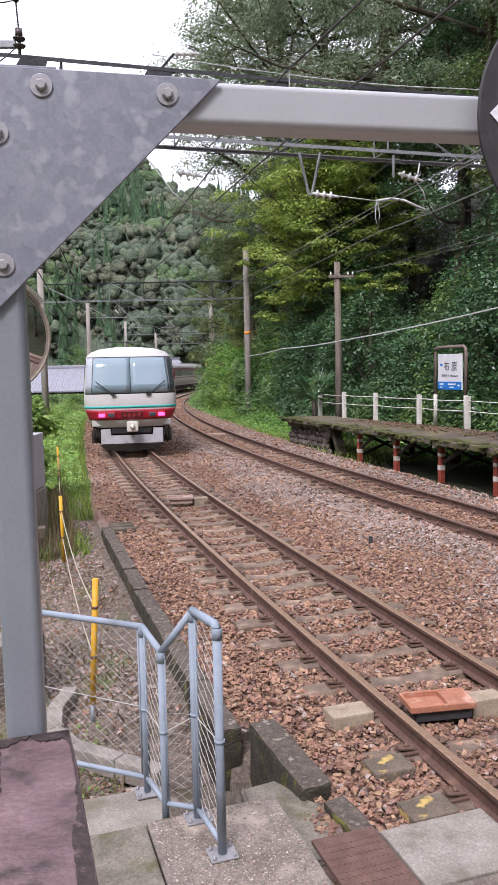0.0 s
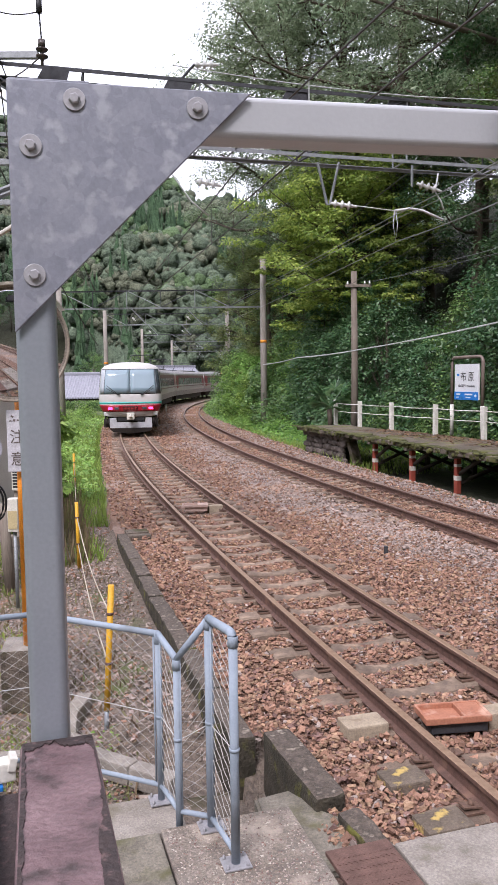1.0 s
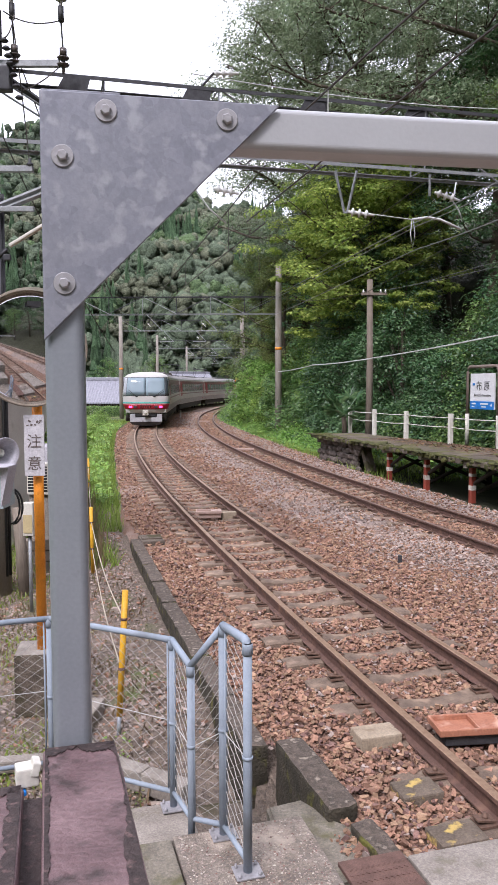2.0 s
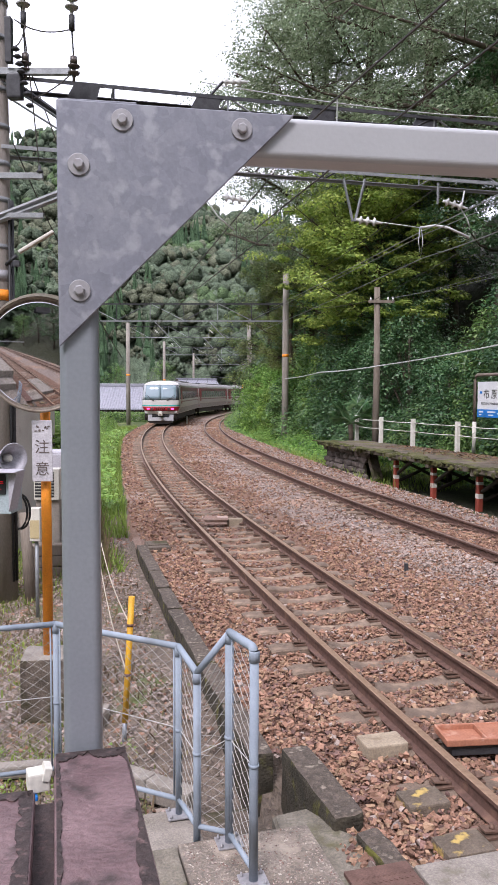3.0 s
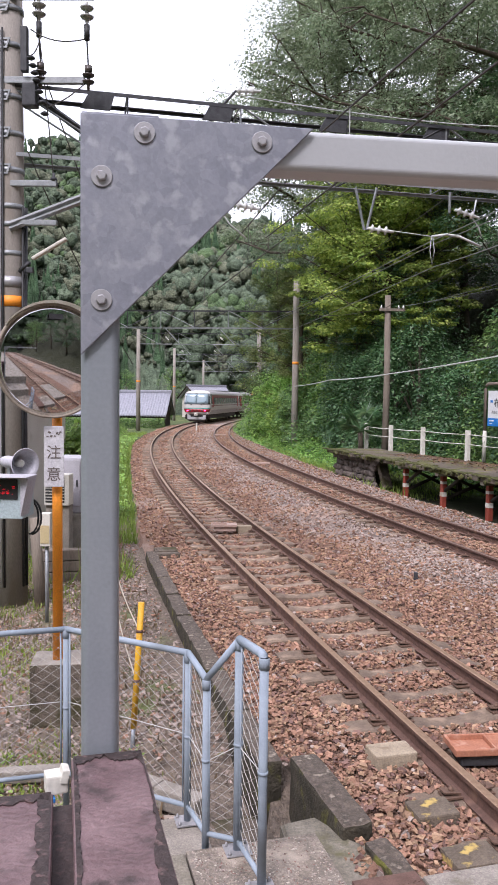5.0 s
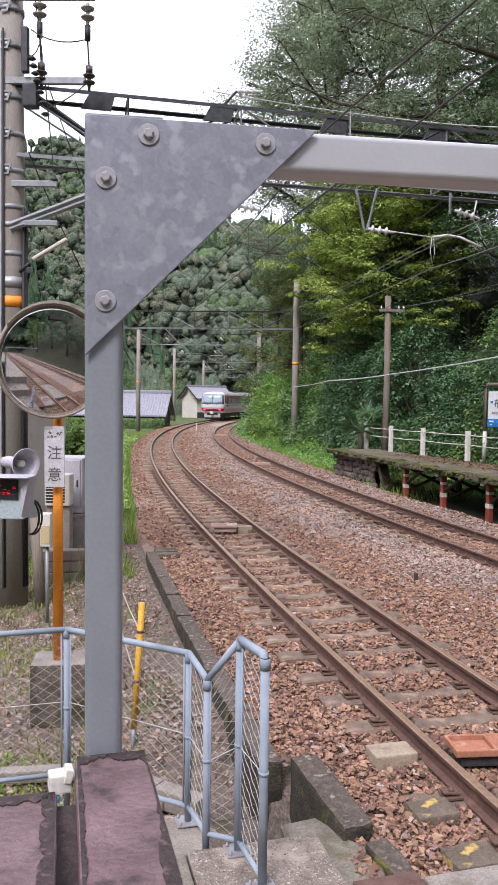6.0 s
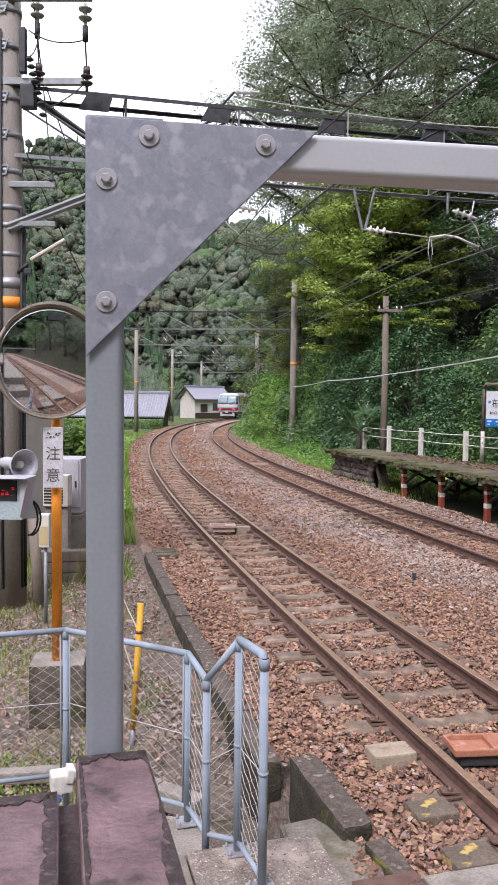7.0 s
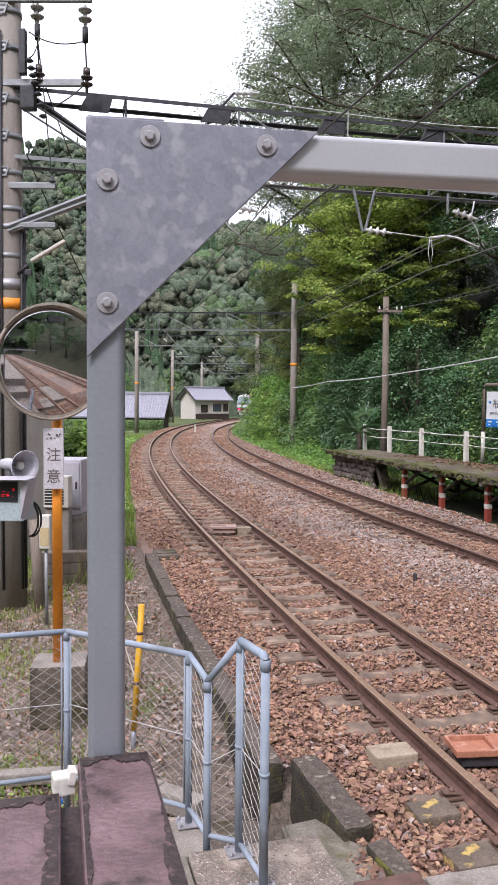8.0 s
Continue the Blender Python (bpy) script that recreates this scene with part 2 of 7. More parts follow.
YELLOWED = mat("sleeper_end_with_old_yellow_paint", (0.2, 0.155, 0.115), (0.11, 0.085, 0.062), 6, 0.9, 0, 0.6, 60, cells=0.6, cell_scale=80, stain=(0.45, 0.32, 0.1), stain_at=0.56, stain_scale=11, depth=0.015)
MIRROR = mat("convex_mirror_glass", (0.82, 0.82, 0.84), (0.78, 0.78, 0.8), 3, 0.13, 1.0, 0)
MIRROR.node_tree.nodes["Principled BSDF"].inputs["Roughness"].default_value = 0.04
for link in list(MIRROR.node_tree.links):
    if link.to_socket.name == "Roughness":
        MIRROR.node_tree.links.remove(link)
BARK = mat("forest_bark", (0.11, 0.085, 0.06), (0.06, 0.047, 0.035), 5, 0.95, 0, 0.7, 30, depth=0.03)
LEAF_DARK = leaf_mat("dark_evergreen_leaf", (0.034, 0.085, 0.034), (0.074, 0.155, 0.058), (0.15, 0.235, 0.1), 0.3, 0.36)
LEAF_MID = leaf_mat("broad_leaf", (0.06, 0.13, 0.034), (0.135, 0.245, 0.062), (0.25, 0.36, 0.115), 0.36, 0.4)
LEAF_YELLOW = leaf_mat("turning_yellow_leaf", (0.14, 0.215, 0.042), (0.29, 0.385, 0.075), (0.47, 0.52, 0.13), 0.48)
LEAF_FRESH = leaf_mat("fresh_low_leaf", (0.12, 0.23, 0.04), (0.22, 0.38, 0.07), (0.35, 0.5, 0.13), 0.42)
# far greens lightened and greyed so the colour itself carries the valley haze
CANOPY = mat("hazed_canopy", (0.175, 0.22, 0.145), (0.105, 0.14, 0.095), 0.5, 0.95, 0, 1.0, 3.0, depth=0.6, grain=0.6, island=0.2, spec=0.1)
CANOPY_OLIVE = mat("hazed_olive_canopy", (0.215, 0.23, 0.155), (0.135, 0.152, 0.102), 0.5, 0.95, 0, 1.0, 3.0, depth=0.6, grain=0.6, island=0.2, spec=0.1)
CANOPY_FRESH = mat("hazed_fresh_canopy", (0.17, 0.245, 0.115), (0.1, 0.155, 0.075), 0.5, 0.95, 0, 1.0, 3.0, depth=0.6, grain=0.6, island=0.2, spec=0.1)
CANOPY_DARK = mat("hazed_cedar_boughs", (0.1, 0.165, 0.085), (0.062, 0.108, 0.06), 0.6, 0.95, 0, 1.0, 4.0, depth=0.4, grain=0.5, island=0.2, spec=0.1)
LEAF_OLIVE_NEAR = leaf_mat("olive_near_leaf", (0.085, 0.11, 0.028), (0.15, 0.185, 0.05), (0.24, 0.275, 0.085), 0.4, 0.5)
LEAF_SILVER = leaf_mat("grey_green_crown_leaf", (0.12, 0.165, 0.09), (0.22, 0.29, 0.165), (0.36, 0.42, 0.27), 0.5, 0.4)
GRASS = leaf_mat("grass_blade", (0.13, 0.19, 0.03), (0.21, 0.3, 0.05), (0.32, 0.39, 0.1), 0.4)
DRY_GRASS = leaf_mat("dry_stalk", (0.14, 0.1, 0.06), (0.2, 0.15, 0.08), (0.14, 0.16, 0.05), 0.2)
TRAIN_WHITE = mat("train_cream_white", (0.52, 0.5, 0.48), (0.46, 0.445, 0.425), 2, 0.35, 0, 0.03, grain=0.04, stain=(0.4, 0.365, 0.33), stain_at=0.7)
TRAIN_RED = mat("train_crimson", (0.36, 0.014, 0.03), (0.3, 0.012, 0.025), 2, 0.35, 0, 0.02)
TRAIN_TEAL = mat("train_teal_line", (0.03, 0.42, 0.38), (0.03, 0.38, 0.34), 2, 0.4, 0, 0)
TRAIN_GREY = mat("train_roof_grey", (0.3, 0.29, 0.285), (0.22, 0.21, 0.205), 3, 0.7, 0, 0.1)
UNDER = mat("underframe_grime", (0.045, 0.036, 0.03), (0.03, 0.025, 0.022), 6, 0.85, 0.2, 0.3)
SKIRT = mat("grimy_light_grey_skirt", (0.5, 0.5, 0.52), (0.4, 0.4, 0.42), 6, 0.6, 0, 0.1, stain=(0.2, 0.16, 0.13), stain_scale=3)
GLASS_DARK = mat("tinted_window_glass", (0.06, 0.075, 0.085), (0.05, 0.062, 0.07), 2, 0.16, 0, 0, spec=1.0)
# pale blue base colour stands in for the sky reflected in the windscreen
GLASS_BLUE = mat("sky_reflection_windscreen", (0.2, 0.27, 0.31), (0.17, 0.235, 0.275), 1, 0.08, 0, 0, spec=1.0, grain=0.0)
CORNER_PALE = mat("pale_grey_corner_glass", (0.36, 0.38, 0.41), (0.31, 0.33, 0.36), 2, 0.3, 0, 0.02, grain=0.05)
TAIL_GLOW = glow_mat("red_tail_lamp", (1.0, 0.03, 0.13), 5.0)
LED_GLOW = glow_mat("red_dot_display", (0.6, 0.01, 0.02), 0.4)
SIGNAL_GLOW = glow_mat("orange_signal", (0.9, 0.2, 0.03), 0.5)


# ---------------------------------------------------------------- mesh tools
def finish(bm, name, material, smooth=False):
    me = bpy.data.meshes.new(name)
    bm.normal_update()
    bm.to_mesh(me)
    bm.free()
    for m in material if isinstance(material, (list, tuple)) else [material]:
        me.materials.append(m)
    if smooth:
        me.polygons.foreach_set("use_smooth", [True] * len(me.polygons))
    return me


def part(name, bm, material, parent=None, label="", smooth=False):
    """One mesh object from a bmesh, under a thing or a part."""
    ob = new(name, finish(bm, name, material, smooth))
    if parent is not None:
        ob.parent = parent
    return tagged(ob, label)


def thing(name, m=None, label="", category="", group="", kind=""):
    ob = new(name)
    ob.empty_display_size = 0.1
    ob.matrix_basis = m or Matrix()
    return tagged(ob, label, category, group, kind)


def box(bm, c, s, m=None, bevel=0.0, steps=2):
    """A box with its centre, sizes and, if given, a turn; edges broken by bevel."""
    r = bmesh.ops.create_cube(bm, size=1.0, matrix=Matrix.Translation(c) @ (m or Matrix()) @ Matrix.Diagonal((*s, 1)))
    if bevel:
        edges = {e for v in r["verts"] for e in v.link_edges}
        bmesh.ops.bevel(bm, geom=list(edges), offset=bevel, segments=steps, affect="EDGES", profile=0.5 if steps > 2 else 0.6)
    return bm


def tube(bm, pts, r, n=8, r_end=None, cap=True):
    """A round bar swept along points."""
    pts = [Vector(p) for p in pts]
    rings = []
    for i, p in enumerate(pts):
        d = (pts[min(i + 1, len(pts) - 1)] - pts[max(i - 1, 0)]).normalized()
        side = d.cross(Vector((0, 0, 1)) if abs(d.z) < 0.95 else Vector((1, 0, 0))).normalized()
        up = side.cross(d)
        rr = r + ((r_end if r_end is not None else r) - r) * i / max(len(pts) - 1, 1)
        rings.append([bm.verts.new(p + rr * (math.cos(a) * side + math.sin(a) * up)) for a in (2 * math.pi * k / n for k in range(n))])
    for a, b in zip(rings, rings[1:]):
        for k in range(n):
            f = bm.faces.new((a[k], a[(k + 1) % n], b[(k + 1) % n], b[k]))
            f.smooth = n > 5
    if cap:
        bm.faces.new(rings[0][::-1])
        bm.faces.new(rings[-1])
    return bm


def lathe(bm, profile, m=None, n=16):
    """A turned body: profile of (radius, height) about z, laid by m."""
    m = m or Matrix()
    rings = [[bm.verts.new(m @ Vector((r * math.cos(2 * math.pi * k / n), r * math.sin(2 * math.pi * k / n), z))) for k in range(n)] for r, z in profile]
    for a, b in zip(rings, rings[1:]):
        for k in range(n):
            f = bm.faces.new((a[k], a[(k + 1) % n], b[(k + 1) % n], b[k]))
            f.smooth = True
    bm.faces.new(rings[0][::-1])
    bm.faces.new(rings[-1])
    return bm


def prism(bm, outline, thick, m=None):
    """A flat plate of an outline in x and z, thick along y, laid by m."""
    m = m or Matrix()
    front = [bm.verts.new(m @ Vector((x, -thick / 2, z))) for x, z in outline]
    back = [bm.verts.new(m @ Vector((x, thick / 2, z))) for x, z in outline]
    bm.faces.new(front)
    bm.faces.new(back[::-1])
    for i in range(len(front)):
        j = (i + 1) % len(front)
        bm.faces.new((front[j], front[i], back[i], back[j]))
    bmesh.ops.recalc_face_normals(bm, faces=bm.faces[:])
    return bm


def raw_mesh(name, verts, faces, material, slots=None, smooth=False):
    """A mesh from numpy arrays: verts (n, 3), faces (m, k)."""
    me = bpy.data.meshes.new(name)
    verts, faces = np.asarray(verts, np.float32), np.asarray(faces, np.int32)
    k = faces.shape[1]
    me.vertices.add(len(verts))
    me.vertices.foreach_set("co", verts.ravel())
    me.loops.add(faces.size)
    me.loops.foreach_set("vertex_index", faces.ravel())
    me.polygons.add(len(faces))
    me.polygons.foreach_set("loop_start", np.arange(0, faces.size, k, dtype=np.int32))
    for m in material if isinstance(material, (list, tuple)) else [material]:
        me.materials.append(m)
    if slots is not None:
        me.polygons.foreach_set("material_index", np.asarray(slots, np.int32))
    me.polygons.foreach_set("use_smooth", np.full(len(faces), smooth, bool))
    me.update(calc_edges=True)
    me.validate()
    return me


def lettering(text, size, material, parent, m, name="lettering"):
    """Words as a flat mesh, facing -y."""
    cu = bpy.data.curves.new("letters", "FONT")
    cu.body, cu.size, cu.align_x, cu.align_y, cu.extrude = text, size, "CENTER", "CENTER", 0.0015
    tmp = bpy.data.objects.new("letters", cu)
    scene.collection.objects.link(tmp)
    bpy.context.view_layer.update()
    me = bpy.data.meshes.new_from_object(tmp.evaluated_get(bpy.context.evaluated_depsgraph_get()))
    bpy.data.objects.remove(tmp)
    me.materials.clear()
    me.materials.append(material)
    ob = new(name, me)
    ob.parent = parent
    ob.matrix_basis = m @ pose(0, 0, 0, 90)
    return ob


# ---------------------------------------------------------------- the two tracks, as curves in plan
class Line:
    def __init__(self, x0, y0, turn, bend, bend_more, back, ahead):
        step = 0.25
        s = np.arange(0, ahead + step, step)
        ang = turn + bend * s + bend_more * np.minimum(s, 125.0) ** 2 / 2
        mid = (ang[1:] + ang[:-1]) / 2
        x = x0 + np.r_[0, np.cumsum(-np.sin(mid) * step)]
        y = y0 + np.r_[0, np.cumsum(np.cos(mid) * step)]
        sb = np.arange(-back, 0, step)
        self.s = np.r_[sb, s]
        self.x = np.r_[x0 - math.sin(turn) * sb, x]
        self.y = np.r_[y0 + math.cos(turn) * sb, y]
        self.a = np.r_[np.full(len(sb), turn), ang]

    def at(self, s, o=0.0):
        """x, y and heading at a way along the line, o metres to its right."""
        x, y, a = (np.interp(s, self.s, v) for v in (self.x, self.y, self.a))
        return x + np.cos(a) * o, y + np.sin(a) * o, a

    def m(self, s, o=0.0, z=0.0):
        x, y, a = self.at(s, o)
        return pose(float(x), float(y), z, 0, 0, math.degrees(float(a)))


MAIN = Line(2.2791, 4.0, 0.31596, -0.0035119, -2.1027e-05, 70, 230)
LOOP = Line(4.9717, 10.0, 0.33031, -0.004919, 0.0, 80, 150)

# how far the loop track lies to the right of the main track
_fx, _fy, _fa = MAIN.at(np.arange(-60, 130, 2.0))
LOOP_OFF = np.array([np.sqrt((LOOP.x - x) ** 2 + (LOOP.y - y) ** 2).min() for x, y in zip(_fx, _fy)])


def loop_off(s):
    return np.interp(s, np.arange(-60, 130, 2.0), LOOP_OFF)


def bank_start(s):
    """Where the wooded slope begins, metres to the right of the main track."""
    return np.interp(s, [-60, 16, 26, 34, 60, 110, 150], [9.6, 9.8, 9.6, 8.0, 6.7, 6.2, 5.4])


def ballast_edge(s):
    """The left edge of the ballast, metres from the main track."""
    return np.interp(s, [9.0, 10.7, 16.3, 24.0, 32.0, 46.0], [-1.78, -1.88, -1.62, -1.46, -1.46, -1.78])


def ground_z(s, o):
    """The height of the ground at a way along the main track and an offset from it."""
    lo = loop_off(s)
    edge = np.where((s > 1.1) & (s < 2.3), -1.52, ballast_edge(s))
    z = np.where(o < edge, -0.42 + 0.1 * np.clip((o + 2.8) / 0.5, 0, 1) * (s > 3.0) - 0.24 * np.clip((o + 2.5) / 0.4, 0, 1) * (s > 1.1) * np.clip((3.4 - s) / 0.8, 0, 1), -0.205)
    z = np.where(o > lo + 1.9, -0.205 - 0.2 * np.clip((o - lo - 1.9) / 0.8, 0, 1), z)
    up = np.clip(o - bank_start(s), 0, None)
    z = z + np.where(up < 1.5, 0.45 * up, 0.675 + 0.85 * (up - 1.5)) * np.where(up > 0, 1, 0)
    z = z + np.where(o < -30, (-(o + 30)) * 0.03, 0)
    wob = 0.03 * np.sin(s * 1.7 + o * 2.3) + 0.025 * np.sin(s * 0.6 - o * 1.1)
    z = z + np.where(o < -2.0, wob * 1.4, wob * 0.5)
    return z + np.where(up > 1, 0.35 * np.sin(s * 0.35 + o * 0.7) + 0.2 * np.sin(s * 0.9 - o * 0.5), 0)


def on_ground(s, o, sink=0.0):
    x, y, _ = MAIN.at(s, o)
    return Vector((float(x), float(y), float(ground_z(s, o)) - sink))


def build_ground():
    ss = np.r_[np.arange(-70, 0, 2.0), np.arange(0, 40, 0.5), np.arange(40, 131, 1.5), [150, 180]]
    oo = np.r_[[-900, -300, -150, -90, -60, -40, -30, -24], np.arange(-20, -8, 1.0), np.arange(-8, -2.2, 0.4), [-1.95, -1.86, -1.8, -1.75, -1.68, -1.6, -1.55, -1.5, -1.45], np.arange(-1.4, 10, 0.4),
               np.arange(10, 20, 1.0), [22, 26, 30, 36, 44, 55, 70, 90]]
    sg, og = np.meshgrid(ss, oo, indexing="ij")
    x, y, _ = MAIN.at(sg, og)
    z = ground_z(sg, og)
    n, k = sg.shape
    idx = np.arange(n * k).reshape(n, k)
    quads = np.stack([idx[:-1, :-1], idx[:-1, 1:], idx[1:, 1:], idx[1:, :-1]], -1).reshape(-1, 4)
    so, oc = (sg[:-1, :-1] + sg[1:, 1:]) / 2, (og[:-1, :-1] + og[1:, 1:]) / 2
    lo = loop_off(so)
    slot = np.full(oc.shape, 0)
    slot[oc < ballast_edge(so) - 0.02] = 2
    slot[(oc < -1.45) & (so > 1.1) & (so < 2.4)] = 2
    slot[oc < -7.5] = 3
    slot[(oc < ballast_edge(so)) & (so > 16)] = 3
    slot[(oc > 1.9) & (oc < lo - 0.9)] = 1
    slot[oc > lo + 0.9] = 1
    slot[oc > lo + 2.1] = 3
    slot[(oc > lo + 2.5) & (so < 30)] = 4
    slot[oc > bank_start(so) + 0.5] = 4
    me = raw_mesh("ground", np.stack([x, y, z], -1).reshape(-1, 3), quads, [BED_RED, BED_GREY, SOIL, TURF, BANK], slot.ravel(), True)
    tagged(new("ground", me), "stony trackside ground with ballast, soil and grass", "ground", kind="structure")
    bm = bmesh.new()
    bmesh.ops.create_grid(bm, x_segments=30, y_segments=30, size=3000, matrix=Matrix.Translation((0, 0, -3)))
    tagged(part("ground_far", bm, TURF), "far green ground to the horizon", "ground", kind="structure")


RAIL_OUT = [(-0.061, -0.153), (0.061, -0.153), (0.061, -0.142), (0.012, -0.128), (0.0085, -0.045), (0.0325, -0.034), (0.0325, -0.006),
            (0.026, 0.0), (-0.026, 0.0), (-0.0325, -0.006), (-0.0325, -0.034), (-0.0085, -0.045), (-0.012, -0.128), (-0.061, -0.142)]


def rail_mesh(line, o, s0, s1, head):
    """A rolled rail swept along a line; the worn head has its own steel."""
    ss = np.r_[np.arange(s0, min(30, s1), 0.5), np.arange(min(30, s1), s1 + 1, 1.0)]
    x, y, a = line.at(ss, o)
    n, k = len(ss), len(RAIL_OUT)
    prof = np.array(RAIL_OUT)
    v = np.stack([x[:, None] + np.cos(a)[:, None] * prof[:, 0], y[:, None] + np.sin(a)[:, None] * prof[:, 0], np.repeat(prof[None, :, 1], n, 0)], -1)
    idx = np.arange(n * k).reshape(n, k)
    nxt = np.roll(idx, -1, axis=1)
    quads = np.stack([idx[:-1], nxt[:-1], nxt[1:], idx[1:]], -1).reshape(-1, 4)
    slots = np.tile([1 if i in (6, 7, 8) else 0 for i in range(k)], n - 1)
    return raw_mesh("rail", v.reshape(-1, 3), quads[:, ::-1], [RAIL, head], slots)


def sleeper_mesh():
    """A concrete sleeper, deep in the ballast: raised ends, a hollowed waist, sloping sides."""
    v, f = [], []
    stations = [(-1.0, -0.145, 0.11), (-0.9, -0.135, 0.12), (-0.4, -0.135, 0.12), (-0.2, -0.165, 0.1), (0.0, -0.178, 0.095), (0.2, -0.165, 0.1), (0.4, -0.135, 0.12),
                (0.9, -0.135, 0.12), (1.0, -0.145, 0.11)]
    for x, top, w in stations:
        v += [(x, -w - 0.02, -0.34), (x, -w, top - 0.015), (x, -w + 0.02, top), (x, w - 0.02, top), (x, w, top - 0.015), (x, w + 0.02, -0.34)]
    for i in range(len(stations) - 1):
        for j in range(5):
            a = i * 6 + j
            f.append((a, a + 6, a + 7, a + 1))
    me = bpy.data.meshes.new("sleeper")
    me.from_pydata(v, [], f + [(0, 1, 2, 3, 4, 5), tuple(range(len(v) - 1, len(v) - 7, -1))])
    me.materials.append(SLEEPER)
    return me


def clip_mesh():
    """A rail clip: base plate, bent spring leaf and bolt with its nut."""
    bm = bmesh.new()
    box(bm, (0, 0, -0.128), (0.13, 0.12, 0.014))
    box(bm, (-0.01, 0, -0.1), (0.12, 0.075, 0.012), pose(0, 0, 0, 0, 8, 0))
    box(bm, (0.05, 0, -0.118), (0.02, 0.075, 0.03))
    lathe(bm, [(0.021, -0.1), (0.021, -0.078), (0.012, -0.075), (0.012, -0.06)], Matrix.Translation((0.0, 0, 0)), 6)
    return finish(bm, "clip", mat("rusty_clip", (0.2, 0.12, 0.085), (0.12, 0.075, 0.055), 30, 0.75, 0.3, 0.2))


def build_track(name, line, s0, s1, phase, label):
    root = tagged(new(name), label, "railway track", kind="structure")
    for o in (-0.566, 0.566):
        ob = new("rail", rail_mesh(line, o, s0, s1, RAIL_TOP if line is MAIN else RAIL_DULL))
        ob.parent = root
    me, clip = sleeper_mesh(), clip_mesh()
    s = phase + 0.612 * math.ceil((s0 + 30 - phase) / 0.612)
    rng = random.Random(5)
    while s < s1 - 5:
        ob = new("sleeper", me)
        ob.parent = root
        ob.matrix_basis = line.m(s + rng.uniform(-0.03, 0.03), rng.uniform(-0.03, 0.03), rng.uniform(-0.012, 0.0)) @ pose(0, 0, 0, 0, 0, rng.uniform(-1.2, 1.2))
        if -2 < s < 26:
            for o, turn in ((-0.69, 0), (-0.44, 180), (0.44, 0), (0.69, 180)):
                c = new("clip", clip)
                c.parent = root
                c.matrix_basis = line.m(s, o) @ pose(0, 0, 0, 0, 0, turn)
        s += 0.612
    return root


def stones(centres, sizes, fine):
    """Broken stones: uneven blocks near by, eight-faced chips further off."""
    if fine:
        base = np.array([(-0.9, -0.7, -0.5), (0.9, -0.6, -0.5), (0.8, 0.75, -0.5), (-0.75, 0.8, -0.5), (-0.65, -0.6, 0.5), (0.75, -0.5, 0.45), (0.55, 0.6, 0.55), (-0.6, 0.5, 0.5)])
        tri = np.array([(0, 2, 1), (0, 3, 2), (4, 5, 6), (4, 6, 7), (0, 1, 5), (0, 5, 4), (1, 2, 6), (1, 6, 5), (2, 3, 7), (2, 7, 6), (3, 0, 4), (3, 4, 7)])
    else:
        base = np.array([(1, 0, 0), (-1, 0, 0), (0, 1, 0), (0, -1, 0), (0, 0, 1), (0, 0, -1)], float)
        tri = np.array([(0, 2, 4), (2, 1, 4), (1, 3, 4), (3, 0, 4), (2, 0, 5), (1, 2, 5), (3, 1, 5), (0, 3, 5)])
    n, k = len(centres), len(base)
    q = np.random.randn(n, 4)
    q /= np.linalg.norm(q, axis=1, keepdims=True)
    w, x, y, z = q.T
    rot = np.stack([1 - 2 * (y * y + z * z), 2 * (x * y - z * w), 2 * (x * z + y * w), 2 * (x * y + z * w), 1 - 2 * (x * x + z * z), 2 * (y * z - x * w),
                    2 * (x * z - y * w), 2 * (y * z + x * w), 1 - 2 * (x * x + y * y)], -1).reshape(n, 3, 3)
    shape = base[None] * (1 + 0.5 * (np.random.rand(n, k, 1) - 0.5)) + (0.13 if fine else 0.16) * np.random.randn(n, k, 3)
    shape *= np.random.uniform(0.55, 1.25, (n, 1, 3))
    v = np.einsum("nij,nkj->nki", rot, shape) * [1, 1, 0.72] * sizes[:, None, None] + centres[:, None, :]
    return v.reshape(-1, 3), (tri[None] + (np.arange(n) * k)[:, None, None]).reshape(-1, 3), len(tri)


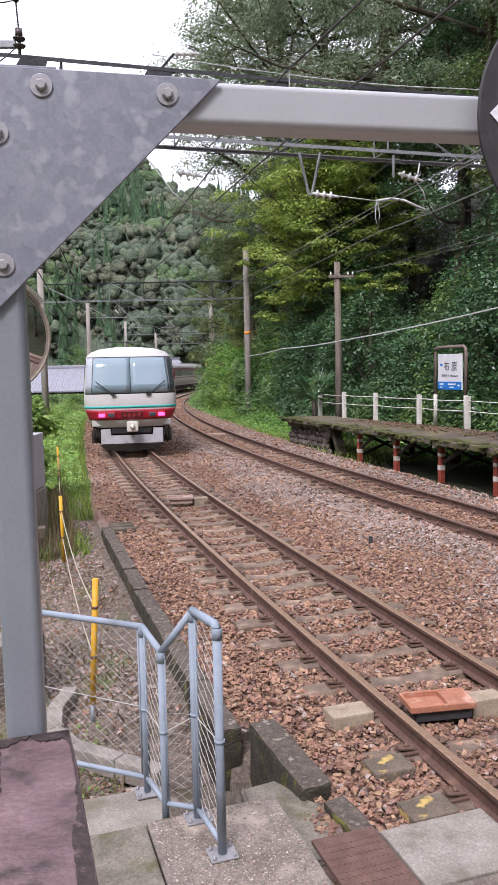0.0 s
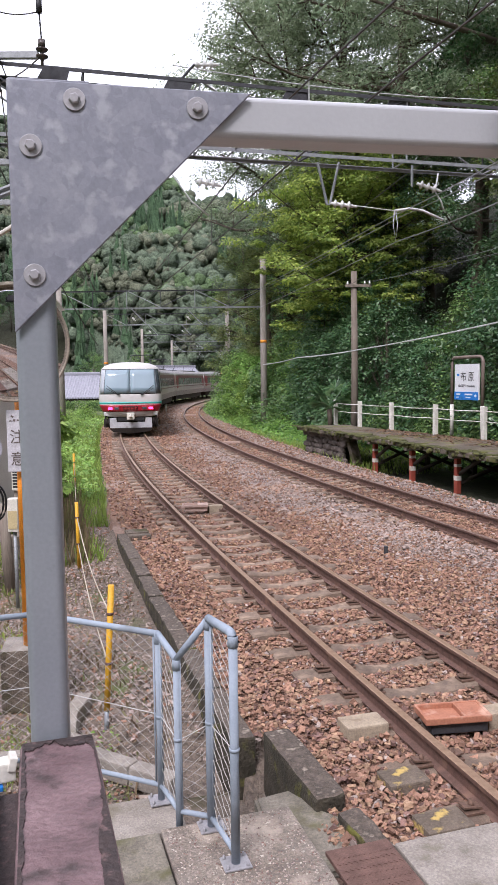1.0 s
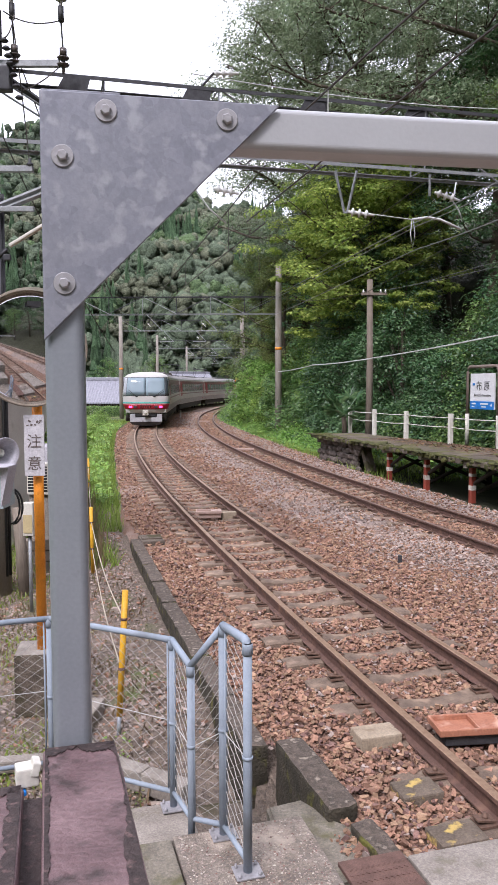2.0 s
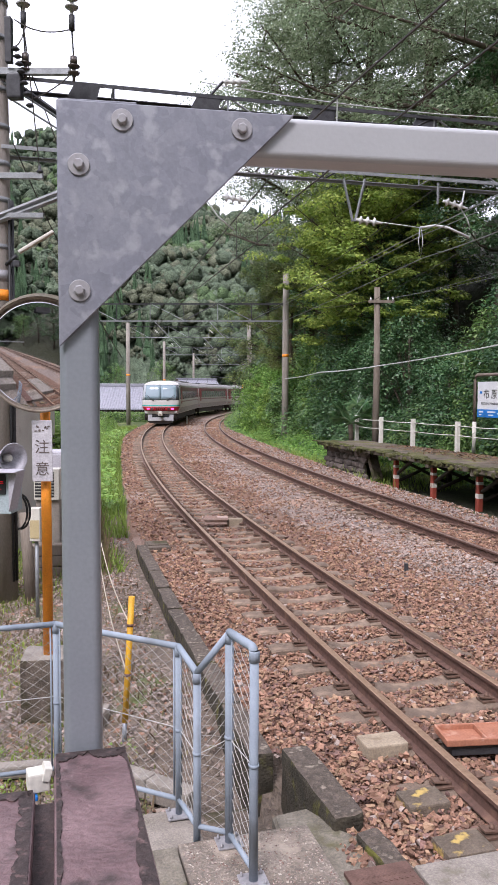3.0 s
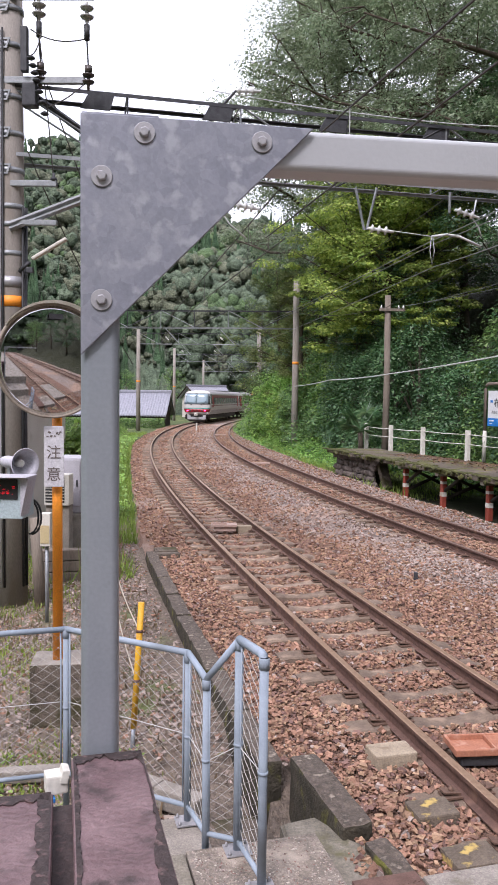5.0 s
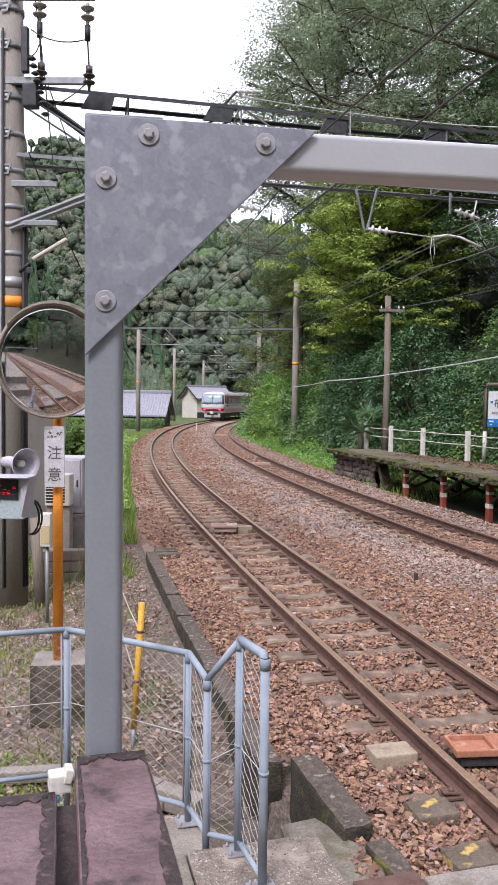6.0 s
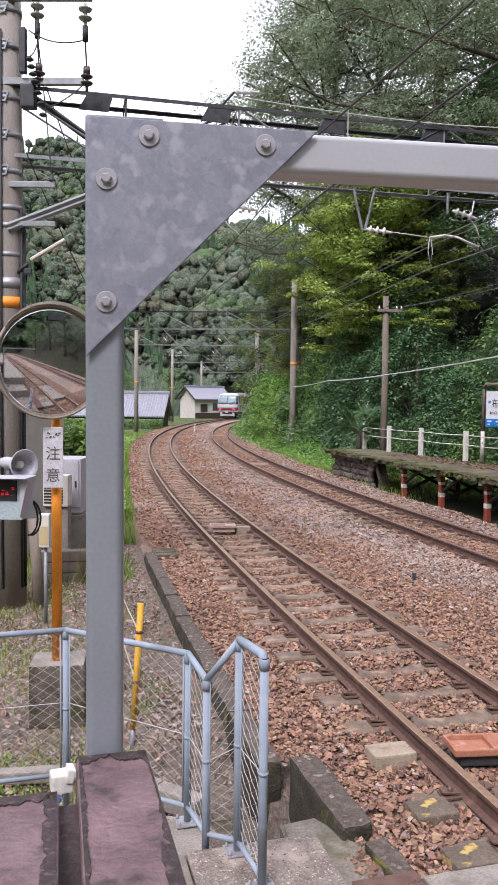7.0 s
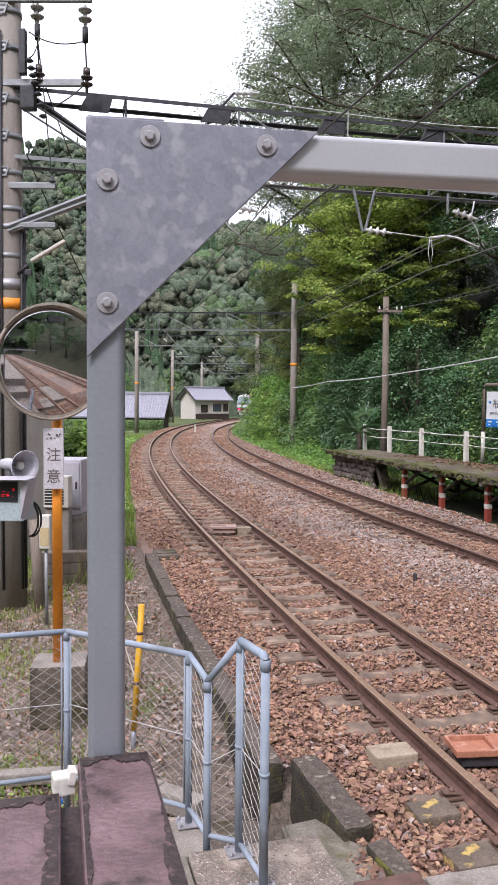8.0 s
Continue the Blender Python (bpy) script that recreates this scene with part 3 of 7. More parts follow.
def build_ballast():
    """Loose stones over the bed, dense near the crossing and thinner away from it."""
    def spread(n, s0, s1, o0, o1, size, fine, name, grey):
        s = s0 + (s1 - s0) * np.random.rand(n) ** (1.25 if fine else 1.4)
        o = np.random.uniform(o0, o1, n)
        z = ground_z(s, o) + np.random.uniform(-0.02, 0.025, n)
        lo = loop_off(s)
        for c in (0.0, lo):
            for r in (-0.566, 0.566):
                d = np.abs(o - c - r)
                z = np.where(d < 0.11, z - 0.035, z)
        # heaped shoulders, low over the sleepers
        cyc = ((s - 2.75) / 0.612) % 1.0
        over = (np.minimum(cyc, 1 - cyc) < 0.17) & (np.abs(o) < 0.94)
        z = np.where(over, z - 0.02, z + np.where(np.abs(o) > 0.98, 0.04, 0.022))
        keep = ((o > ballast_edge(s)) | (s < 9)) & ~(over & (np.random.rand(n) > 0.14) & (np.abs(o) > 0.1)) & ~((s < 0.62) & (o < -0.75)) & ~((s < 0.1) & (np.abs(o) < 0.5))
        s, o, z = s[keep], o[keep], z[keep]
        x, y, _ = MAIN.at(s, o)
        sz = (0.45 + 0.95 * np.random.rand(len(s)) ** 1.5) * size * (1 + np.clip(s - 15, 0, 60) * (0.0 if fine else 0.018))
        v, f, k = stones(np.stack([x, y, z], -1), sz, fine)
        lo = loop_off(s)
        mid = 1.5 + 0.9 * np.abs(np.sin(s * 0.23)) + 0.35 * np.sin(s * 1.3)
        p = np.clip(0.06 + grey * np.clip((o - mid + 0.5) / 1.1, 0, 1) * (o < lo - 0.75), 0, 1) + np.where((o > lo + 0.9), 0.35, 0)
        pick = np.random.rand(len(s))
        slots = np.repeat(np.where(np.random.rand(len(s)) < p, 1, np.where(pick < 0.28, 2, np.where(pick < 0.42, 3, 0))), k)
        tagged(new(name, raw_mesh(name, v, f, [BALLAST_RED, BALLAST_GREY, BALLAST_TAN, BALLAST_DARK], slots)), "broken rust-brown and grey ballast stones", "ballast", kind="stuff")
    spread(60000, -0.5, 9.5, -1.66, 3.6, 0.0245, True, "ballast_stones", 0.62)
    spread(11000, 4, 10, 3.4, 5.6, 0.03, False, "ballast_stones", 0.62)
    spread(52000, 8.5, 72, -1.7, 6.4, 0.036, False, "ballast_stones", 0.62)
    # scattered gravel on the lower strip beside the kerb
    n = 15000
    s = 1.15 + 12 * np.random.rand(n) ** 1.3
    o = -1.9 - 2.6 * np.random.rand(n) ** 0.8
    x, y, _ = MAIN.at(s, o)
    v, f, k = stones(np.stack([x, y, ground_z(s, o) + 0.005], -1), np.random.uniform(0.25, 1.0, n) ** 1.5 * 0.034, False)
    tagged(new("loose_gravel", raw_mesh("loose_gravel", v, f, [BALLAST_GREY, BALLAST_RED], np.repeat((np.random.rand(n) < 0.3).astype(int), k))),
           "loose grey gravel on bare soil", "gravel", kind="stuff")


def slab(bm, s0, s1, o0, o1, z0, z1, bevel=0.012, line=MAIN, turn=0.0):
    """A block laid along the main track."""
    m = line.m((s0 + s1) / 2, (o0 + o1) / 2)
    return box(bm, m.translation + Vector((0, 0, (z0 + z1) / 2)), (o1 - o0, s1 - s0, z1 - z0), m.to_3x3().to_4x4() @ pose(0, 0, 0, 0, 0, turn), bevel)


def kerb_stone(root, s0, s1, o0, o1, z0, z1, bevel, turn=0.0):
    """A worn kerb block: speckled top; every face not looking up is darker and mossy."""
    bm = bmesh.new()
    slab(bm, s0, s1, o0, o1, z0, z1, bevel, turn=turn)
    bmesh.ops.subdivide_edges(bm, edges=[e for e in bm.edges if e.calc_length() > 0.1], cuts=5, use_grid_fill=True)
    for v in bm.verts:
        v.co += Vector((noise.noise(v.co * 9), noise.noise(v.co * 9 + Vector((7, 0, 0))), 0.7 * noise.noise(v.co * 11 + Vector((0, 7, 0))))) * 0.016
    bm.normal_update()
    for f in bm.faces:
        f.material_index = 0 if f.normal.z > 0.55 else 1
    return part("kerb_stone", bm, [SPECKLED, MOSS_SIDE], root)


def build_kerb():
    root = tagged(new("kerb"), "mossy concrete kerb holding back the ballast", "kerb", kind="structure")
    rng = random.Random(3)
    s = 2.25
    while s < 10.2:
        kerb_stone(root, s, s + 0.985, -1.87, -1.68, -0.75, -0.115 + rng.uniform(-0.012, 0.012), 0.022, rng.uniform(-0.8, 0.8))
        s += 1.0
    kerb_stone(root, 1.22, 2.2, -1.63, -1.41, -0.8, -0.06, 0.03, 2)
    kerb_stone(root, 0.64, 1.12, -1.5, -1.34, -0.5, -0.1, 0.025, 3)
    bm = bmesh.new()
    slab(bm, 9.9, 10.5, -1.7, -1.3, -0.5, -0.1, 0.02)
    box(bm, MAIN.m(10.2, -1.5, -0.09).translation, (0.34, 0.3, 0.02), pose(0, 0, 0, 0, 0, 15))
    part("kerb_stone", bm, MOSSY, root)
    # drain with a rounded concrete mouth beside the crossing
    drain = tagged(new("drain"), "old concrete drain channel with a rounded lip", "drain", kind="structure")
    bm = bmesh.new()
    outline = [(1.5, -1.93), (1.53, -1.68), (1.40, -1.62), (1.29, -1.60), (1.2, -1.54), (1.16, -1.45), (1.0, -1.46), (0.8, -1.52), (0.66, -1.56), (0.66, -1.78), (1.13, -1.82), (1.16, -1.96)]
    low = [bm.verts.new(MAIN.m(q, o, -0.5).translation) for q, o in outline]
    top = [bm.verts.new(MAIN.m(q, o, -0.15 - 0.02 * (q < 1.2)).translation) for q, o in outline]
    bm.faces.new(low[::-1])
    cap = bm.faces.new(top)
    for i in range(len(outline)):
        j = (i + 1) % len(outline)
        bm.faces.new((low[i], low[j], top[j], top[i]))
    bmesh.ops.recalc_face_normals(bm, faces=bm.faces[:])
    bmesh.ops.bevel(bm, geom=list(cap.edges), offset=0.02, segments=3, affect="EDGES")
    part("drain_lip", bm, OLD_CONC, drain)
    bm = bmesh.new()
    slab(bm, 1.15, 2.4, -2.25, -1.62, -0.85, -0.6, 0.0)
    part("drain_floor", bm, MOSSY, drain)


def build_crossing():
    root = tagged(new("pavement"), "worn concrete slabs of the station foot crossing", "pavement", kind="structure")
    for s0, s1, o0, o1, material, turn in ((-0.9, 1.12, -2.62, -1.83, PEBBLED, 0), (-0.9, 1.1, -4.3, -2.63, OLD_CONC, 0), (0.07, 0.58, -1.40, -0.74, CONCRETE, 0),
                                           (-0.55, 0.055, -1.40, -0.74, PEBBLED, 0), (1.14, 1.55, -2.95, -2.45, CONCRETE, 0), (1.14, 1.42, -3.9, -2.98, MOSSY, 0)):
        bm = bmesh.new()
        slab(bm, s0, s1, o0, o1, -0.4, -0.005 if s1 < 1.13 else -0.05, 0.012, turn=turn)
        part("slab", bm, material, root)
    bm = bmesh.new()
    slab(bm, -0.9, 0.62, -1.80, -1.425, -0.02, 0.004, 0.003)
    m0 = MAIN.m(0, 0)
    for i in range(9):
        for j in range(22):
            s, o = -0.4 + i * 0.11 + (0.05 if j % 2 else 0), -1.775 + j * 0.0158
            if s < 0.6:
                box(bm, MAIN.m(s, o, 0.0055).translation, (0.026, 0.007, 0.004), pose(0, 0, 0, 0, 0, 18 + (45 if (i + j) % 2 else -45)))
    part("checker_plate", bm, RUST_PLATE, root, "rust-brown steel checker plate")
    for s0 in (-2.5, -1.25):
        bm = bmesh.new()
        slab(bm, s0, s0 + 1.23, -0.46, 0.46, -0.2, -0.005, 0.01)
        part("crossing_panel", bm, CONCRETE, root)


def build_pebbles():
    """White and grey pebbles standing out of the worn crossing slabs."""
    np.random.seed(61)
    n = 2600
    s, o = np.random.uniform(-0.3, 1.1, n), np.random.uniform(-2.6, -1.85, n)
    keep = np.abs(o + 2.625) > 0.02
    s, o = s[keep], o[keep]
    x, y, _ = MAIN.at(s, o)
    v, f, k = stones(np.stack([x, y, np.full(len(s), -0.006)], -1), np.random.uniform(0.003, 0.0085, len(s)), True)
    tagged(new("slab_pebbles", raw_mesh("slab_pebbles", v, f, [PEBBLE_PALE, BALLAST_GREY, BALLAST_DARK], np.repeat(np.random.choice([0, 1, 1, 2], len(s)), k))),
           "pale pebbles set in the worn concrete slabs", "pebbles", kind="stuff")


PEBBLE_PALE = mat("pale_pebble", (0.52, 0.46, 0.39), (0.4, 0.35, 0.29), 30, 0.7, 0, 0.2, 90, island=0.2)


def build_near_platform():
    """The platform underfoot, its end just out of sight."""
    root = tagged(new("platform"), "concrete station platform with a worn edge", "platform", kind="structure")
    bm = bmesh.new()
    slab(bm, -40, -2.2, -4.8, -1.75, -0.6, 0.92, 0.02)
    part("platform_body", bm, CONCRETE, root)
    bm = bmesh.new()
    slab(bm, -2.19, -0.92, -3.9, -1.9, -0.5, 0.42, 0.02)
    part("step", bm, CONCRETE, root)


build_ground()
build_track("track_main", MAIN, -60, 150, 2.75 - 0.612 * 20, "rusty narrow-gauge rails on concrete sleepers, curving away")
build_track("track_loop", LOOP, -60, 140, 0.2, "second rusty track on old sleepers beside the far platform")
build_kerb()
build_crossing()
build_near_platform()
build_ballast()
build_pebbles()


# ---------------------------------------------------------------- the steel gate frame on the platform end
def build_gate():
    """Square post, beam and bolted corner plate."""
    g = thing("gate_frame", pose(-0.30, 1.247, 0, 0, 0, 11), "grey square steel gate frame with a galvanised corner plate", "gate frame")
    bm = bmesh.new()
    box(bm, (-0.0035, 0.038, 1.98), (0.062, 0.062, 2.08), None, 0.014, 7)
    part("post", bm, GALV_PIPE, g, "grey galvanised square post")
    bm = bmesh.new()
    box(bm, (1.12, 0.04, 3.0145), (2.19, 0.066, 0.066), None, 0.01, 6)
    part("beam", bm, BEAM_PAINT, g, "pale grey painted square beam with rust along its edge")
    bm = bmesh.new()
    prism(bm, [(-0.033, 2.666), (-0.033, 3.051), (0.346, 3.047), (0.338, 3.038)], 0.006)
    bmesh.ops.bevel(bm, geom=[e for e in bm.edges], offset=0.0012, segments=1, affect="EDGES")
    plate = part("corner_plate", bm, GALV, g, "mottled galvanised gusset plate")
    bm = bmesh.new()
    box(bm, (0.03, 0.012, 3.0525), (0.122, 0.02, 0.004), None, 0.001)
    part("cap", bm, GALV, g)
    for x, z in ((0.0683, 3.0238), (0.0005, 2.952), (0.0, 2.7556), (0.2595, 3.0197)):
        bm = bmesh.new()
        lathe(bm, [(0.0172, 0.0), (0.0172, 0.0025), (0.0165, 0.003)], pose(x, -0.003, z, 90), 28)
        w = part("washer", bm, WASHER, plate)
        bm = bmesh.new()
        lathe(bm, [(0.0086, 0.003), (0.0086, 0.0085), (0.0066, 0.0102)], pose(x, -0.003, z, 90) @ pose(0, 0, 0, 0, 0, 12 + 40 * x), 6)
        for f in bm.faces:
            f.smooth = False
        part("bolt", bm, WASHER, plate)
    disc = thing("round_sign", pose(-0.30, 1.247, 0, 0, 0, 11) @ pose(1.0, -0.022, 3.006), "black round sign with a white diamond, on the gate beam", "sign")
    bm = bmesh.new()
    lathe(bm, [(0.224, 0.0), (0.224, 0.004), (0.222, 0.006)], pose(0, 0, 0, 90), 64)
    part("disc", bm, INK, disc)
    bm = bmesh.new()
    prism(bm, [(-0.205, 0), (0, 0.205), (0.205, 0), (0, -0.205)], 0.002, pose(0, -0.0075, 0))
    part("diamond", bm, SIGN_WHITE, disc, "white diamond panel")
    bm = bmesh.new()
    box(bm, (0, 0.012, 0), (0.05, 0.02, 0.1))
    part("bracket", bm, GALV, disc)


EDGE_DARK = mat("grimy_maroon_edge", (0.055, 0.036, 0.033), (0.03, 0.021, 0.02), 40, 0.7, 0, 0.5, 90, stain=(0.12, 0.075, 0.07), stain_at=0.58, stain_scale=70)


def build_ledge():
    """Two maroon painted timbers that cap the fence at the platform end, and a dark filler block between."""
    for c, size, label in (((-0.2176, 1.007, 1.958), (0.118, 0.50, 0.13), "maroon painted capping timber, chipped at its edge"),
                           ((-0.398, 0.872, 1.958), (0.25, 0.42, 0.13), "maroon painted capping timber, stained with damp")):
        m = Matrix.Translation(c) @ pose(0, 0, 0, 0, 0, 16.7) @ pose(0, 0, 0, -5.5)
        t = thing("capping_timber", None, label, "timber", "capping timbers")
        bm = bmesh.new()
        box(bm, (0, 0, 0), size, None, 0.006)
        bmesh.ops.subdivide_edges(bm, edges=bm.edges[:], cuts=3, use_grid_fill=True)
        for v in bm.verts:
            v.co += Vector((noise.noise(v.co * 30), noise.noise(v.co * 30 + Vector((9, 0, 0))), noise.noise(v.co * 30 + Vector((0, 9, 0))))) * 0.0016
        bm.transform(m)
        part("plank", bm, MAROON, t)
        # crusts of grime where the paint has gone, with a ragged inner edge, along the far end and the right side
        rng = random.Random(int(size[1] * 1000))
        hx, hy, top = size[0] / 2 - 0.003, size[1] / 2 - 0.003, size[2] / 2 + 0.0022
        for (x0, y0), (x1, y1), (ix, iy), deep in (((-hx, hy), (hx, hy), (0, -1), 0.024), ((hx, hy), (hx, -hy), (-1, 0), 0.013), ((-hx, -hy), (-hx, hy), (1, 0), 0.006)):
            bm = bmesh.new()
            rows, w = [], deep
            for k in range(61):
                w = min(max(w + rng.uniform(-0.28, 0.28) * deep, 0.15 * deep), 1.5 * deep)
                x, y = x0 + (x1 - x0) * k / 60, y0 + (y1 - y0) * k / 60
                inner = w if 0 < k < 60 else 0.001
                rows.append((bm.verts.new((x, y, top)), bm.verts.new((x + ix * inner, y + iy * inner, top))))
            for p, q in zip(rows, rows[1:]):
                bm.faces.new((p[0], q[0], q[1], p[1]))
            r = bmesh.ops.extrude_face_region(bm, geom=bm.faces[:])
            bmesh.ops.translate(bm, verts=[v for v in r["geom"] if isinstance(v, bmesh.types.BMVert)], vec=(0, 0, -0.003))
            bmesh.ops.recalc_face_normals(bm, faces=bm.faces[:])
            bm.transform(m)
            part("grime_crust", bm, EDGE_DARK, t, "dark crust along the worn edge")
    # added filler: its dark top makes the dark recess between the timbers
    t = thing("fence_posts_below", None, "dark filler block under and between the capping timbers", "stand")
    bm = bmesh.new()
    box(bm, (-0.29, 0.93, 1.447), (0.27, 0.36, 1.08), pose(0, 0, 0, 0, 0, 17), 0.004)
    part("stand_body", bm, EDGE_DARK, t)
    t = thing("plastic_bracket", pose(-0.352, 1.165, 1.985, 0, 0, 25), "small yellowed white plastic bracket with a blue clip", "bracket")
    bm = bmesh.new()
    box(bm, (0, 0, 0.008), (0.034, 0.03, 0.03), None, 0.003)
    box(bm, (0.012, -0.004, 0.02), (0.012, 0.028, 0.022), pose(0, 0, 0, 0, 14, 0), 0.002)
    part("body", bm, WHITE_PLASTIC, t)
    bm = bmesh.new()
    box(bm, (-0.012, -0.014, -0.013), (0.018, 0.012, 0.008), None, 0.002)
    part("clip", bm, SIGN_BLUE, t, "blue plastic clip")


# ---------------------------------------------------------------- wire mesh fence
def mesh_panel(bm, a, b, z0, z1, z0b=None, z1b=None):
    """Chain link between two uprights: zigzag wires hooked into one another."""
    a, b = Vector(a), Vector(b)
    z0b, z1b = z0 if z0b is None else z0b, z1 if z1b is None else z1b
    d = (b - a)
    length = d.length
    d.normalize()
    n = Vector((-d.y, d.x, 0))
    pitch = 0.05
    cols = max(int(length / pitch), 2)
    pitch = length / cols
    for c in range(cols):
        rows = int((z1 - z0) / 0.035)
        pts = []
        for r in range(rows + 1):
            x = (c + (1.03 if (r + c) % 2 else -0.03)) * pitch
            f = min(max(x / length, 0), 1)
            lo, hi = z0 + (z0b - z0) * f, z1 + (z1b - z1) * f
            pts.append(a + d * min(max(x, 0), length) + n * (0.003 if r % 2 else -0.003) + Vector((0, 0, lo + (hi - lo) * r / rows)))
        tube(bm, pts, 0.002, 4, cap=False)


def fence_post(parent, p, h, r=0.024, plate=True):
    bm = bmesh.new()
    tube(bm, [(p[0], p[1], p[2] - (0 if plate else 0.2)), (p[0], p[1], p[2] + h)], r, 14)
    lathe(bm, [(r + 0.004, 0), (r + 0.004, 0.055), (r, 0.06)], pose(*p[:2], p[2] + h - 0.06), 14)
    post = part("post", bm, PALE_PIPE, parent)
    bm = bmesh.new()
    lathe(bm, [(r + 0.004, 0), (r + 0.004, 0.018)], pose(*p[:2], p[2] + h * 0.5), 14)
    part("band", bm, PALE_PIPE, post)
    if plate:
        bm = bmesh.new()
        box(bm, (p[0], p[1], p[2] + 0.004), (0.15, 0.13, 0.009), pose(0, 0, 0, 0, 0, 18), 0.002)
        bp = part("base_plate", bm, WASHER, post)
        for dx, dy in ((-0.055, -0.045), (0.055, -0.045), (-0.055, 0.045), (0.055, 0.045)):
            q = pose(0, 0, 0, 0, 0, 18) @ Vector((dx, dy, 0))
            bm = bmesh.new()
            lathe(bm, [(0.011, 0.008), (0.011, 0.018), (0.006, 0.022), (0.006, 0.03)], pose(p[0] + q.x, p[1] + q.y, p[2]), 6)
            part("anchor_bolt", bm, WASHER, post)
    return post


def build_fence():
    f = thing("mesh_fence", None, "pale blue-grey pipe fence with galvanised chain link", "fence")
    A, B, C, D, E, F0 = (-0.11, 3.93, 0.0), (-0.262, 4.27, 0.0), (-0.455, 4.33, -0.0), (-0.60, 4.62, -0.04), (-1.505, 5.09, -0.1), (-2.9, 4.62, -0.1)
    tops = {}
    for key, p, h in (("A", A, 1.25), ("B", B, 1.235), ("C", C, 0.975), ("D", D, 1.07), ("E", E, 1.11), ("F", F0, 1.1)):
        fence_post(f, p, h, 0.0245 if key in "AB" else 0.021, key in "ABD")
        tops[key] = Vector((p[0], p[1], p[2] + h))
    for a, b, dz in (("A", "B", 0), ("B", "C", 0), ("C", "D", 0), ("D", "E", 0), ("E", "F", 0)):
        bm = bmesh.new()
        p, q = tops[a].copy(), tops[b].copy()
        if a == "A":
            tube(bm, [p + Vector((0, 0, -0.06)), p + Vector((0, 0, -0.02)), p + (q - p) * 0.03 + Vector((0, 0, 0.004)), p + (q - p) * 0.1 + Vector((0, 0, 0.012)), q], 0.0245, 14)
        else:
            tube(bm, [p, q], 0.02, 12)
        part("top_rail", bm, PALE_PIPE, f)
        lo_p, lo_q = Vector((p.x, p.y, 0.06)), Vector((q.x, q.y, 0.06))
        if a == "D":
            lo_q.z = 0.0
        if a == "E":
            lo_p.z = lo_q.z = 0.0
        bm = bmesh.new()
        tube(bm, [lo_p, lo_q], 0.016, 10)
        part("bottom_rail", bm, PALE_PIPE, f)
        bm = bmesh.new()
        mesh_panel(bm, (p.x, p.y, 0), (q.x, q.y, 0), lo_p.z, p.z - 0.02, lo_q.z, q.z - 0.02)
        part("wire_mesh", bm, MESH_WIRE, f, "galvanised chain link mesh")
        bm = bmesh.new()
        zp, zq = 0.5 * p.z, 0.5 * q.z
        tube(bm, [(p.x, p.y, zp), (q.x, q.y, zq)], 0.0025, 5)
        part("tension_wire", bm, WIRE_PALE, f)
        d = (q - p).normalized()
        for end, zz, top in ((p + d * 0.035, lo_p.z, p.z), (q - d * 0.035, lo_q.z, q.z)):
            bm = bmesh.new()
            tube(bm, [(end.x, end.y, zz), (end.x, end.y, top - 0.02)], 0.006, 6)
            part("stretcher_bar", bm, PALE_PIPE, f)


def build_yellow_posts():
    """Yellow marker posts joined by rope, beside the track."""
    spots = [(-1.33, 6.457, -0.42, 1.24), (-2.75, 11.49, -0.42, 1.16), (-4.77, 19.57, -0.42, 1.12)]
    heads = []
    for i, (x, y, z, h) in enumerate(spots):
        lean = Vector((0.068, 0.05, 0)) * (1 if i == 0 else -0.2)
        t = thing("marker_post", pose(x, y, z), "yellow painted marker post on a grey pipe stub", "post", "yellow marker posts")
        bm = bmesh.new()
        tube(bm, [(0, 0, -0.1), lean * 0.15 + Vector((0, 0, 0.16))], 0.02, 10)
        part("stub", bm, GALV_PIPE, t, "grey pipe stub")
        bm = bmesh.new()
        tube(bm, [lean * 0.15 + Vector((0, 0, 0.14)), lean + Vector((0, 0, h))], 0.027, 12)
        part("tube", bm, YELLOW, t)
        for k in (0.45, 0.8):
            bm = bmesh.new()
            lathe(bm, [(0.03, -0.012), (0.033, 0), (0.03, 0.012)], pose(lean.x * k, lean.y * k, h * k), 12)
            part("ring", bm, RUST_PLATE, t)
        heads.append(Vector((x, y, z)) + lean * 0.8 + Vector((0, 0, h * 0.8)))
        heads.append(Vector((x, y, z)) + lean * 0.45 + Vector((0, 0, h * 0.45)))
    r = thing("marker_rope", None, "sagging pale rope between the marker posts", "rope")
    for a, b in ((0, 2), (1, 3), (2, 4), (3, 5)):
        bm = bmesh.new()
        pts = [heads[a].lerp(heads[b], k / 12) - Vector((0, 0, 0.16 * math.sin(math.pi * k / 12))) for k in range(13)]
        tube(bm, pts, 0.007, 6)
        part("cord", bm, ROPE, r)
    # small curved kerb in the gravel round the first post
    t = thing("curved_edging", None, "low curved concrete edging in the gravel", "edging")
    pts = [(-1.62, 6.95, -0.4), (-1.66, 6.5, -0.4), (-1.58, 6.12, -0.4), (-1.35, 5.85, -0.4), (-0.95, 5.62, -0.4), (-0.6, 5.42, -0.4)]
    for p, q in zip(pts, pts[1:]):
        p, q = Vector(p), Vector(q)
        bm = bmesh.new()
        box(bm, (p + q) / 2, ((q - p).length * 0.98, 0.14, 0.16), pose(0, 0, 0, 0, 0, math.degrees(math.atan2(q.y - p.y, q.x - p.x))), 0.015)
        part("edging_stone", bm, CONCRETE, t)


